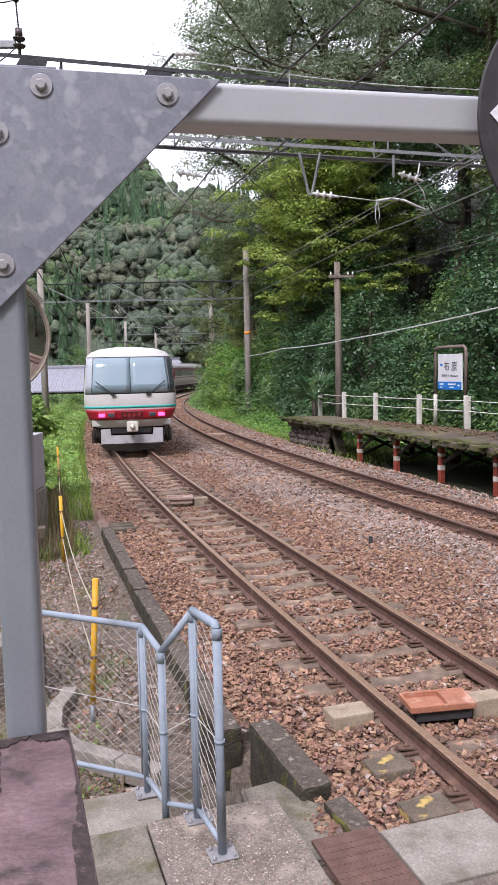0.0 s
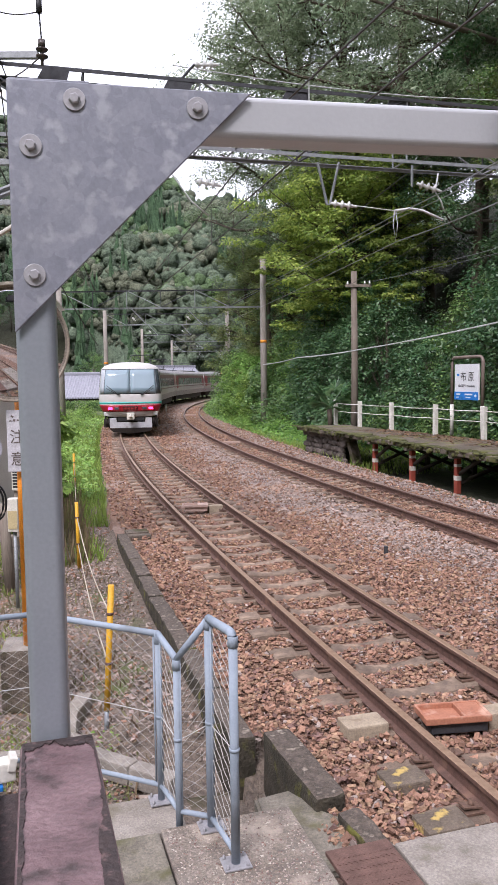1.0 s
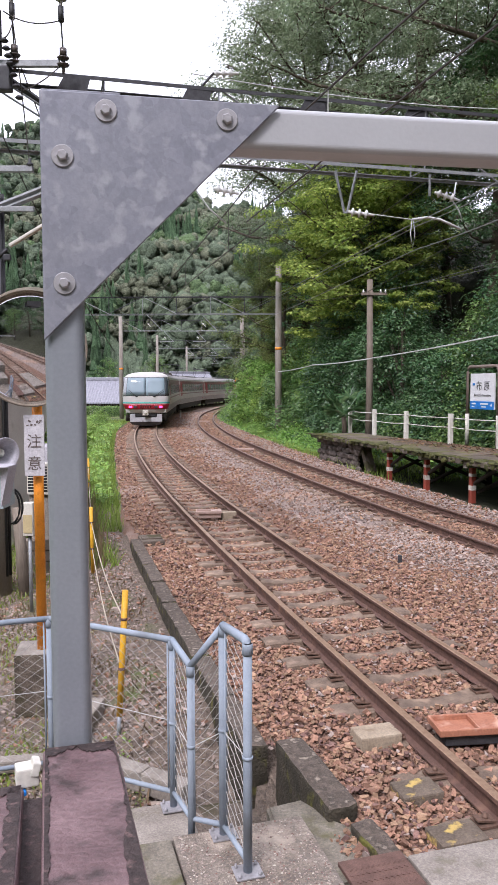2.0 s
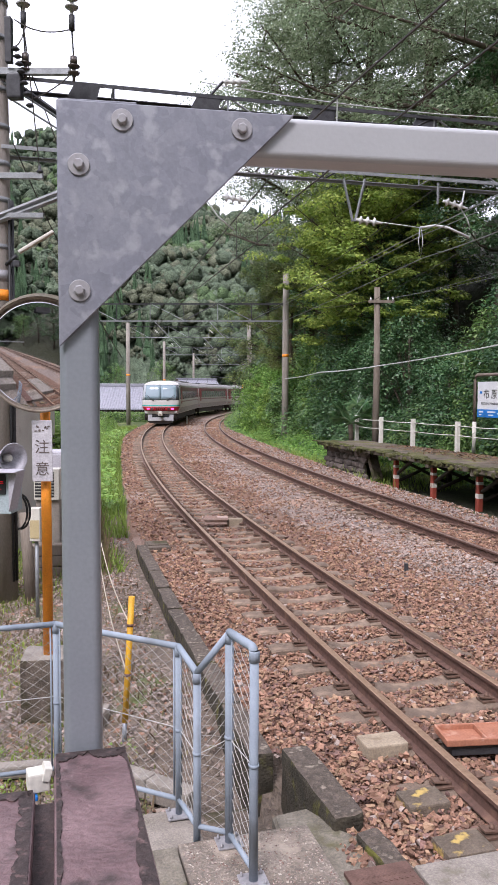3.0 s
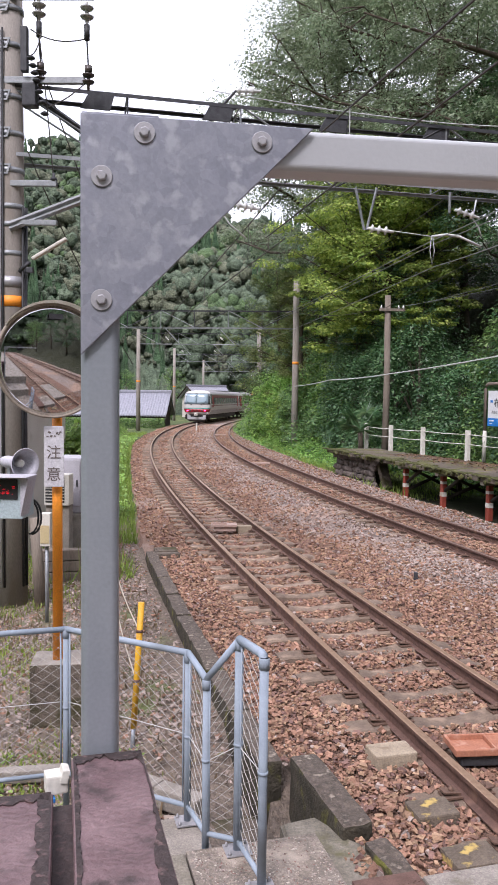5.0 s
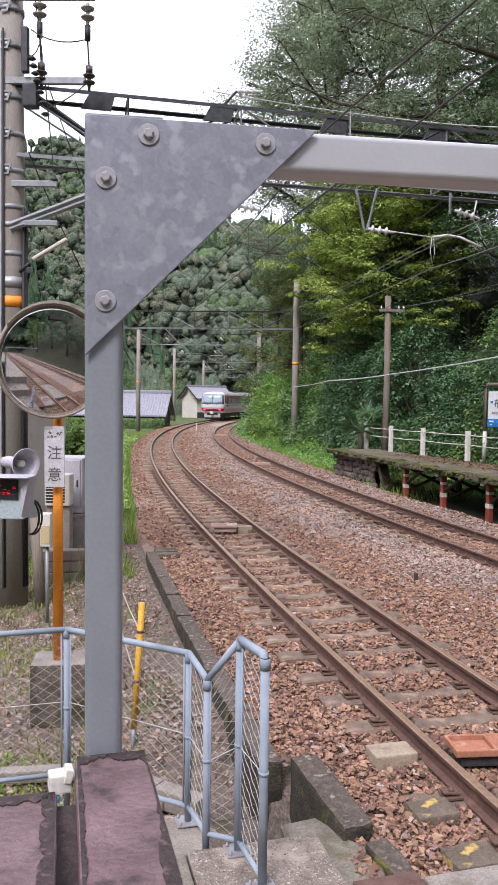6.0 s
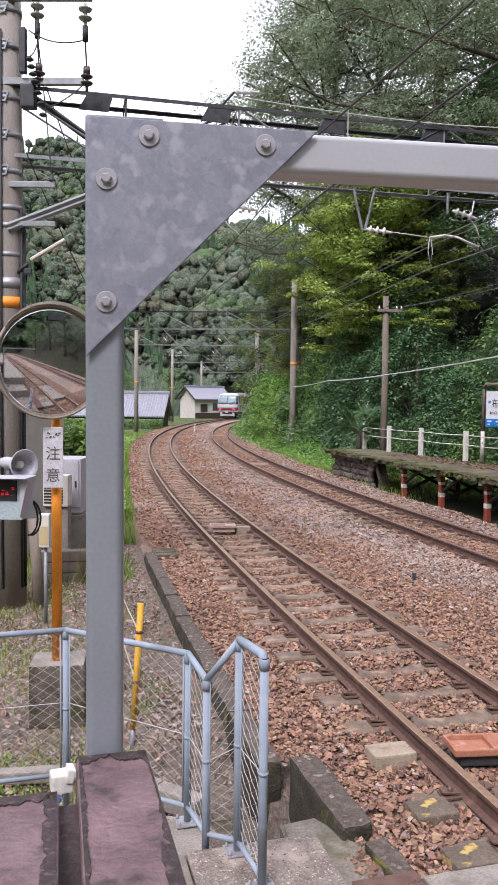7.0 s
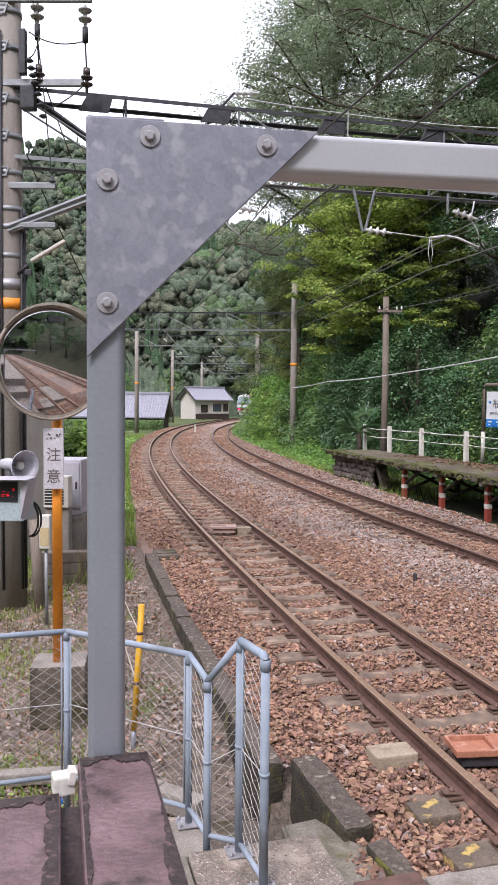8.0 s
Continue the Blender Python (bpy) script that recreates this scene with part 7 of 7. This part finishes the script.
def build_wires():
    w = thing("overhead_line", None, "dark overhead line with droppers above the tracks", "overhead line")
    stops = [-34, 8.6, 40, 66, 97, 130]
    for line, shift in ((MAIN, 0.0), (LOOP, -4.0)):
        for s0, s1 in zip(stops if line is MAIN else stops[2:], stops[1:] if line is MAIN else stops[3:]):
            s0, s1 = s0 + shift, s1 + shift
            mess, cont = [], []
            for k in np.linspace(0, 1, 13):
                s = s0 + (s1 - s0) * k
                x, y, _ = line.at(s, 0.15 * math.cos(3.1416 * k))
                mess.append(Vector((float(x), float(y), 6.0 - 0.55 * 4 * k * (1 - k) * min((s1 - s0) / 45, 1))))
                cont.append(Vector((float(x), float(y), 5.12)))
            for pts, r in ((mess, 0.012), (cont, 0.01)):
                bm = bmesh.new()
                tube(bm, pts, r, 5)
                part("wire", bm, WIRE, w)
            for i in range(1, 12, 2):
                bm = bmesh.new()
                tube(bm, [mess[i], cont[i]], 0.006, 4)
                part("dropper", bm, WIRE_PALE if s0 < 0 else WIRE, w)
    f = thing("feeder_cables", None, "high feeder wires and a pale trackside cable", "cable")
    for pts, r, material in (([(9.0, 8.0, 4.35), (6.03, 18.2, 3.9), (3.5, 27.25, 3.52), (1.6, 32.3, 3.4), (0.2, 43, 3.3)], 0.022, WIRE_PALE),
                             ([(-1.2, 11.76, 7.2), (2.5, 12.5, 6.95), (9, 14, 7.2)], 0.008, WIRE_PALE),
                             ([(9, 4, 8.5), (3.55, 29.5, 6.1), (0.25, 43, 7.4)], 0.01, WIRE), ([(8, -2, 9.5), (4.4, 13.2, 7.4), (0.25, 43.2, 8.3)], 0.01, WIRE),
                             ([(2.44, 5.0, 4.42), (2.22, 12.5, 5.14), (-1.39, 43.0, 6.85)], 0.007, LINE_WIRE), ([(2.5, 5.0, 4.36), (2.28, 12.5, 5.1), (-1.35, 43.0, 6.75)], 0.006, LINE_WIRE),
                             ([(2.46, 5.0, 4.06), (2.26, 12.5, 4.73), (-1.38, 43.0, 5.87)], 0.007, LINE_WIRE),
                             ([(5.8, 14.5, 5.35), (5.24, 20.0, 5.59), (4.32, 29.5, 6.15)], 0.006, LINE_WIRE), ([(5.9, 14.5, 5.25), (5.34, 20.0, 5.5), (4.12, 29.5, 6.15)], 0.006, LINE_WIRE),
                             ([(-11.2, 43.2, 7.9), (-13.6, 68, 8.0), (-15, 98, 8.3)], 0.012, WIRE), ([(0.25, 43.2, 8.9), (-2.9, 68.4, 8.7), (-6, 98, 8.4)], 0.012, WIRE)):
        bm = bmesh.new()
        out = []
        for p, q in zip(pts, pts[1:]):
            p, q = Vector(p), Vector(q)
            out += [p.lerp(q, k) - Vector((0, 0, (0.04 if r > 0.02 or r < 0.0095 else 0.25) * 4 * k * (1 - k))) for k in np.linspace(0, 1, 9)[:-1]]
        tube(bm, out + [Vector(pts[-1])], r, 5)
        part("cable", bm, material, f)


def wooden_pole():
    t = thing("wooden_pole", pose(3.62, 29.6, 0.2), "weathered wooden pole with a short cross-arm and insulators", "pole")
    bm = bmesh.new()
    tube(bm, [(0, 0, -0.5), (0.03, 0, 3), (0.0, 0, 6.35)], 0.14, 12, 0.11)
    part("shaft", bm, OLD_WOOD, t)
    bm = bmesh.new()
    box(bm, (0.15, -0.1, 5.8), (0.98, 0.09, 0.1), pose(0, 0, 0, 0, 0, 5), 0.01)
    part("cross_arm", bm, OLD_WOOD, t)
    for x in (0.4, 0.58, -0.25):
        bm = bmesh.new()
        insulator(bm, (x, -0.1, 5.87), (0, 0, 1), 1, 0.045, 0.06)
        part("insulator", bm, PORCELAIN, t)


PORCELAIN_GREY = mat("dusty_porcelain", (0.4, 0.39, 0.37), (0.28, 0.27, 0.25), 15, 0.4, 0, 0.05)
DARK_INS = mat("brown_glazed_insulator", (0.09, 0.07, 0.06), (0.06, 0.05, 0.045), 15, 0.3, 0, 0.05)
near_pole()
near_gantry()
mid_gantry(-11.2, 43.2, 0.22, 43.3, 7.5, (8.3, 9.15), 0.075, "dark lattice gantry over the curve with concrete poles", 6)
mid_gantry(-13.6, 67.8, -2.9, 68.4, 8.3, (8.6, 9.0), 0.07, "lattice gantry further round the curve", 6)
mid_gantry(-15.0, 97.9, -4.0, 98.4, 8.2, (8.9, 8.9), 0.075, "distant lattice gantry beside the houses", 6)
mid_gantry(-14.7, 128, -2.0, 128, 8.0, (8.9, 8.6), 0.08, "small lattice gantry below the mountain", 6)
build_wires()
wooden_pole()


# ---------------------------------------------------------------- houses across the curve
def tiled_roof(bm, x0, x1, y_eave, y_ridge, z_eave, z_ridge, pitch=0.28):
    """A roof slope of round tile rows running down to the eave."""
    n = max(int((x1 - x0) / pitch), 2)
    cols = []
    for i in range(n * 2 + 1):
        x = x0 + (x1 - x0) * i / (2 * n)
        lift = 0.07 if i % 2 else 0.0
        cols.append([bm.verts.new((x, y_eave + (y_ridge - y_eave) * k, z_eave + (z_ridge - z_eave) * k + lift - 0.1 * math.sin(math.pi * k))) for k in (0, 0.25, 0.5, 0.75, 1)])
    for a, b in zip(cols, cols[1:]):
        for k in range(4):
            bm.faces.new((a[k], b[k], b[k + 1], a[k + 1]))
    r = bmesh.ops.extrude_face_region(bm, geom=bm.faces[:])
    bmesh.ops.translate(bm, verts=[v for v in r["geom"] if isinstance(v, bmesh.types.BMVert)], vec=(0, 0, -0.14))
    bmesh.ops.recalc_face_normals(bm, faces=bm.faces[:])
    return bm


def build_house(name, x0, x1, y0, y1, z0, z_eave, z_ridge, hip, label, split, wall_a, wall_b):
    h = thing(name, None, label, "house", "houses beside the curve")
    ym = (y0 + y1) / 2
    for xa, xb, material in ((x0 + 0.5, split, wall_a), (split, x1 - 0.5, wall_b)):
        bm = bmesh.new()
        box(bm, ((xa + xb) / 2, ym, (z0 + z_eave) / 2 + 0.05), (xb - xa, y1 - y0 - 1.2, z_eave - z0 + 0.1))
        part("wall", bm, material, h)
    for ye, sign in ((y0, 1), (y1, -1)):
        bm = bmesh.new()
        tiled_roof(bm, x0, x1, ye, ym, z_eave, z_ridge)
        if hip:
            for v in bm.verts:
                k = abs(v.co.y - ye) / abs(ym - ye)
                mid = (x0 + x1) / 2
                v.co.x = mid + (v.co.x - mid) * (1 - hip * k)
        part("roof_slope", bm, ROOF_TILE, h)
    for xe in (x0 + 0.55, x1 - 0.55):
        bm = bmesh.new()
        prism(bm, [(-(y1 - y0) / 2 + 0.6, z_eave), ((y1 - y0) / 2 - 0.6, z_eave), (0, z_ridge - 0.12)], 0.12, Matrix.Translation((xe, ym, 0)) @ pose(0, 0, 0, 0, 0, 90))
        if not hip:
            part("gable", bm, wall_b if xe > 0 else wall_a, h)
        else:
            bm.free()
    bm = bmesh.new()
    mid, half = (x0 + x1) / 2, (x1 - x0) / 2 * (1 - hip)
    box(bm, (mid, ym, z_ridge + 0.1), (half * 2 + 0.2, 0.3, 0.32), None, 0.06)
    part("ridge", bm, ROOF_TILE, h)
    return h


house = build_house("tiled_house", -27, -12.7, 77.5, 84, -0.9, 0.75, 3.1, 0.0, "low house with a grey tiled roof and dark timber walls", -16, DARK_TIMBER, DARK_TIMBER)
for k in range(5):
    part("window", box(bmesh.new(), (-22 + k * 1.8, 78.04, 0.0), (1.1, 0.08, 0.9), None, 0.02), GLASS_DARK if k % 2 else CREAM_WALL, house)
house = build_house("tiled_house", -16.7, -9.6, 116.2, 121.8, -0.7, 2.55, 4.35, 0.0, "white-walled house with a gabled grey tile roof", -13.4, CREAM_WALL, CREAM_WALL)
for x, w, z, material in ((-12.3, 1.5, 1.35, GLASS_DARK), (-10.7, 0.9, 1.35, DARK_TIMBER), (-14.6, 1.2, 1.2, DARK_TIMBER)):
    part("window", box(bmesh.new(), (x, 116.77, z), (w, 0.1, 1.15), None, 0.02), material, house)
part("skirting", box(bmesh.new(), (-13.15, 116.76, 0.0), (6.0, 0.07, 0.9), None, 0.01), DARK_TIMBER, house, "dark timber boarding")
for ya, yb in ((116.1, 119.0), (119.0, 121.9)):
    za, zb = (2.5, 4.35) if ya < 117 else (4.35, 2.5)
    part("bargeboard", tube(bmesh.new(), [(-16.72, ya, za), (-16.72, yb, zb)], 0.14, 4), DARK_TIMBER, house)
house.matrix_basis = pose(-13.15, 119, 0, 0, 0, 38) @ Matrix.Translation((13.15, -119, 0))
np.random.seed(71)
n = 9000
c = np.stack([np.random.uniform(-26, -12.2, n), np.random.uniform(73, 74.2, n), np.random.uniform(-0.5, 0.55, n)], -1)
hv, hf = leaves(c, np.random.randn(n, 3) + [0, -0.5, 0.6], np.random.uniform(0.1, 0.2, n))
tagged(new("clipped_hedge", raw_mesh("clipped_hedge", hv, hf, LEAF_MID)), "clipped green hedge in front of the tiled house", "hedge", kind="stuff")
box_thing = thing("relay_cabinet", pose(-3.15, 69.0, 0), "pale grey relay cabinet beside the loop track", "cabinet")
part("body", box(bmesh.new(), (0, 0, 1.0), (0.8, 0.6, 2.6), None, 0.03), LILAC_STEEL, box_thing)
part("door", box(bmesh.new(), (0, -0.31, 1.2), (0.7, 0.03, 1.9), None, 0.01), LILAC_STEEL, box_thing)
sig = thing("small_signal", pose(-3.35, 68.5, 0), "small track signal with an orange face on a thin post", "signal")
part("post", tube(bmesh.new(), [(0, 0, -0.2), (0, 0, 2.6)], 0.05, 8), DARK_STEEL, sig)
part("head", box(bmesh.new(), (0, -0.05, 2.85), (0.4, 0.2, 0.62), None, 0.04), DARK_STEEL, sig)
part("face", box(bmesh.new(), (0, -0.16, 3.0), (0.34, 0.03, 0.26), None, 0.02), SIGNAL_GLOW, sig)


# ---------------------------------------------------------------- beside the fence: mirror, warning sign, loudspeaker, cabinets
def build_mirror():
    t = thing("traffic_mirror", pose(-2.14, 6.93, 0), "round convex mirror with a cream rim on a rusty orange pole", "mirror")
    bm = bmesh.new()
    tube(bm, [(0, 0.03, 0.08), (0, 0.03, 2.75)], 0.046, 16)
    part("pole", bm, ORANGE, t, "orange pole with flaking paint")
    face = pose(0.02, -0.14, 2.91, 90, 0, 34) @ pose(0, 0, 0, 5)
    bm = bmesh.new()
    R, r0 = 2.0, 0.492
    prof = [(r0 * k, math.sqrt(R * R - (r0 * k) ** 2) - math.sqrt(R * R - r0 * r0)) for k in np.linspace(1, 0.02, 16)]
    lathe(bm, prof, face @ pose(0, 0, 0.0), 64)
    part("mirror_glass", bm, MIRROR, t, "curved mirror glass, clouded with dew")
    bm = bmesh.new()
    lathe(bm, [(0.49, -0.06), (0.512, -0.04), (0.515, 0.0), (0.508, 0.014), (0.492, 0.012), (0.488, -0.01)], face, 64)
    part("rim", bm, mat("dull_cream_rim", (0.36, 0.31, 0.25), (0.26, 0.21, 0.16), 8, 0.6, 0, 0.1), t, "dull cream rim")
    bm = bmesh.new()
    for k in range(29):
        a = radians(35 + k * 110 / 28)
        for rr, dz in ((0.508, -0.02), (0.54, 0.07)):
            bm.verts.new(face @ Vector((rr * math.cos(a), rr * math.sin(a), dz)))
    bm.verts.ensure_lookup_table()
    for k in range(28):
        bm.faces.new((bm.verts[2 * k], bm.verts[2 * k + 1], bm.verts[2 * k + 3], bm.verts[2 * k + 2]))
    bmesh.ops.solidify(bm, geom=bm.faces[:], thickness=0.006)
    part("hood", bm, WHITE_PLASTIC, t)
    bm = bmesh.new()
    box(bm, (0, -0.02, 2.72), (0.12, 0.12, 0.2), None, 0.01)
    part("bracket", bm, DARK_STEEL, t)
    bm = bmesh.new()
    prism(bm, [(-0.065, 0.375), (0.065, 0.375), (0.06, 0.42), (-0.06, 0.42)], 0.004, face @ pose(0, 0, 0.055, -90))
    part("maker_bar", bm, DARK_STEEL, t)
    s = thing("warning_sign", pose(-2.14, 6.86, 2.05, 0, 0, 8), "white warning board with dark lettering, peeling at the top", "sign")
    bm = bmesh.new()
    box(bm, (0, 0, 0), (0.18, 0.012, 0.555), None, 0.005)
    board = part("board", bm, mat("scuffed_white_board", (0.6, 0.58, 0.6), (0.5, 0.48, 0.5), 9, 0.6, 0, 0.1, stain=(0.22, 0.17, 0.13), stain_at=0.66, stain_scale=7), s)
    lettering("注", 0.135, FADED_INK, board, pose(0, -0.008, 0.03))
    lettering("意", 0.135, FADED_INK, board, pose(0, -0.008, -0.17))
    bm = bmesh.new()
    rng = random.Random(2)
    for k in range(9):
        box(bm, (rng.uniform(-0.06, 0.06), -0.0075, 0.2 + rng.uniform(-0.02, 0.025)), (rng.uniform(0.01, 0.03), 0.003, rng.uniform(0.006, 0.02)), pose(0, 0, 0, 0, rng.uniform(-40, 40), 0))
    part("flaked_mark", bm, FADED_INK, board)
    b = thing("foundation_block", pose(-2.14, 7.03, -0.4, 0, 0, 10), "square concrete foundation block, pale on top with darker sides", "foundation")
    bm = bmesh.new()
    box(bm, (0, -0.02, 0.24), (0.5, 0.42, 0.6), None, 0.025)
    bm.normal_update()
    # upward faces take the pale concrete, all others the darker one
    for f in bm.faces:
        f.material_index = 0 if f.normal.z > 0.6 else 1
    part("block", bm, [CONCRETE, MOSSY], b)


def build_loudspeaker():
    t = thing("loudspeaker", pose(-2.37, 6.5, 2.02, 0, 0, -40), "grey horn loudspeaker on a post", "loudspeaker")
    m = pose(0, 0, 0, 0, 90, 0)
    bm = bmesh.new()
    lathe(bm, [(0.04, -0.2), (0.055, -0.12), (0.05, -0.02), (0.075, 0.06), (0.115, 0.14), (0.135, 0.17), (0.13, 0.175), (0.1, 0.12), (0.06, 0.04), (0.03, 0.03)], m, 28)
    part("horn", bm, LILAC_STEEL, t)
    bm = bmesh.new()
    lathe(bm, [(0.03, 0.03), (0.034, 0.1), (0.02, 0.125)], m, 16)
    part("driver", bm, WHITE_PLASTIC, t)
    bm = bmesh.new()
    box(bm, (-0.08, 0, -0.12), (0.05, 0.04, 0.16), None, 0.006)
    part("yoke", bm, GREY_STEEL, t)


def build_display():
    t = thing("departure_display", pose(-2.53, 6.1, 0), "grey-blue hooded display with red dot letters", "display")
    bm = bmesh.new()
    box(bm, (0, 0.16, 1.76), (0.72, 0.28, 0.34), None, 0.01)
    body = part("case", bm, PALE_CASE, t)
    bm = bmesh.new()
    prism(bm, [(-0.12, 1.93), (0.1, 1.93), (0.1, 1.945), (-0.2, 1.945)], 0.86, pose(0, 0.08, 0, 0, 0, 90))
    for side in (-1, 1):
        prism(bm, [(side * 0.364, 1.62), (side * 0.43, 1.93), (side * 0.364, 1.93)], 0.2, pose(0, 0.06, 0))
    part("hood", bm, LILAC_STEEL, body)
    bm = bmesh.new()
    box(bm, (0.02, 0.016, 1.835), (0.6, 0.012, 0.165), None, 0.003)
    screen = part("screen", bm, BLACK, body, "black display panel")
    bm = bmesh.new()
    rng = random.Random(12)
    for k in range(13):
        for q in range(4):
            box(bm, (-0.2 + k * 0.04 + rng.uniform(-0.012, 0.012), 0.008, 1.835 + rng.uniform(-0.04, 0.04)), (rng.choice([0.006, 0.024]), 0.003, 0.006))
    tagged(part("dot_bars", bm, LED_GLOW, screen, "glowing red bars of dot lettering"), kind="stuff")
    bm = bmesh.new()
    tube(bm, [(-0.07, 0.14, -0.15), (-0.07, 0.14, 1.6)], 0.045, 12)
    part("stand", bm, GREY_STEEL, t)
    bm = bmesh.new()
    for dx in (0.30, 0.325):
        loop = [(dx + 0.085 * math.sin(a), 0.34, 1.56 + 0.15 * math.cos(a)) for a in np.linspace(0, 3.14, 12)]
        tube(bm, loop, 0.009, 6)
    part("cable", bm, BLACK, t)


def build_cabinets():
    t = thing("equipment_cabinet", pose(-3.72, 13.0, -0.45), "pale lilac steel equipment cabinet on a concrete plinth", "cabinet")
    part("body", box(bmesh.new(), (-0.155, 0.3, 1.52), (0.64, 0.7, 0.95), None, 0.02), LILAC_STEEL, t)
    part("door", box(bmesh.new(), (-0.1, -0.06, 1.56), (0.46, 0.03, 0.8), None, 0.01), LILAC_STEEL, t)
    part("handle", box(bmesh.new(), (0.08, -0.085, 1.56), (0.025, 0.03, 0.12), None, 0.006), DARK_STEEL, t)
    part("plinth", box(bmesh.new(), (-0.155, 0.3, 0.5), (0.68, 0.75, 1.06), None, 0.02), CONCRETE, t)
    ac = thing("air_conditioner", pose(-3.84, 12.55, 0.79), "white outdoor air conditioner with a dark grille", "air conditioner")
    part("case", box(bmesh.new(), (0, 0, 0.26), (0.42, 0.26, 0.52), None, 0.015), WHITE_PLASTIC, ac)
    part("grille", box(bmesh.new(), (-0.03, -0.132, 0.26), (0.32, 0.012, 0.42), None, 0.004), BLACK, ac)
    for k in range(8):
        part("slat", box(bmesh.new(), (-0.03, -0.14, 0.09 + k * 0.05), (0.32, 0.008, 0.012)), WHITE_PLASTIC, ac)
    part("bracket", box(bmesh.new(), (0, 0.02, -0.55), (0.4, 0.2, 1.1), None, 0.02), CONCRETE, ac)
    m = thing("meter_box", pose(-3.2, 9.9, 0), "cream meter box with a yellow panel on the pole", "meter box")
    part("case", box(bmesh.new(), (0, 0, 0.84), (0.14, 0.12, 0.44), None, 0.012), WHITE_PLASTIC, m)
    part("panel", box(bmesh.new(), (0.0, -0.064, 0.78), (0.12, 0.01, 0.24), None, 0.003), mat("buff_panel", (0.55, 0.45, 0.25), (0.5, 0.4, 0.22), 4, 0.5), m)
    part("conduit", tube(bmesh.new(), [(0.0, 0.02, -0.5), (0.0, 0.02, 0.65)], 0.025, 8), GREY_STEEL, m)
    p = thing("wooden_stake", pose(-3.6, 10.75, -0.4), "old round timber stake beside the concrete pole", "stake")
    part("shaft", tube(bmesh.new(), [(0.05, 0, -0.2), (0, 0, 0.6), (-0.05, 0, 1.25)], 0.085, 12, 0.075), OLD_WOOD, p)
    h = thing("station_hut", None, "cream-walled station equipment hut with a flat roof", "hut")
    part("wall", box(bmesh.new(), (-6.85, 15.2, 1.1), (3.9, 2.6, 3.1), None, 0.02), CREAM_WALL, h)
    part("roof", box(bmesh.new(), (-6.85, 15.1, 2.72), (4.2, 3.0, 0.14), None, 0.02), LILAC_STEEL, h)
    part("door", box(bmesh.new(), (-5.6, 13.885, 0.7), (0.8, 0.05, 1.95), None, 0.01), LILAC_STEEL, h)
    b = thing("old_timber_pile", pose(-3.72, 12.1, -0.42, 0, 0, 15), "stack of old grey timbers on the ground", "timbers")
    for k in range(3):
        part("timber", box(bmesh.new(), (0.06 * k, 0, 0.1 + 0.18 * k), (0.8, 0.22, 0.17), None, 0.015), OLD_WOOD, b)
    r = thing("edging_board", pose(-2.0, 5.75, -0.36, 0, 0, 12), "half-buried concrete edging strip in the gravel", "edging")
    part("strip", box(bmesh.new(), (0, 0, 0), (0.8, 0.11, 0.1), None, 0.015), CONCRETE, r)


FADED_INK = mat("faded_brown_ink", (0.1, 0.075, 0.065), (0.16, 0.13, 0.115), 25, 0.7, 0, 0)
PALE_CASE = mat("pale_blue_grey_case", (0.46, 0.54, 0.56), (0.4, 0.48, 0.5), 5, 0.5, 0.1, 0.05)
build_mirror()
build_loudspeaker()
build_display()
build_cabinets()


# ---------------------------------------------------------------- what moves: the train draws away round the curve
def train_rows(car_no):
    rows = []
    for k in range(17):
        t = k * 0.5
        mid = 21.1 + 11.8 * t - 0.08 * t * t + CAR_HALF + 21.3 * car_no
        (x0, y0, _), (x1, y1, _) = MAIN.at(mid - 7.0), MAIN.at(mid + 7.0)
        turn = math.degrees(math.atan2(-(x1 - x0), y1 - y0))
        rows.append((t, pose(float(x0 + x1) / 2 + 0.06, float(y0 + y1) / 2, LIFT, 0, 0, turn)))
    return rows


def motions():
    for no, car in enumerate(TRAIN):
        walk(car, train_rows(no))


motions()
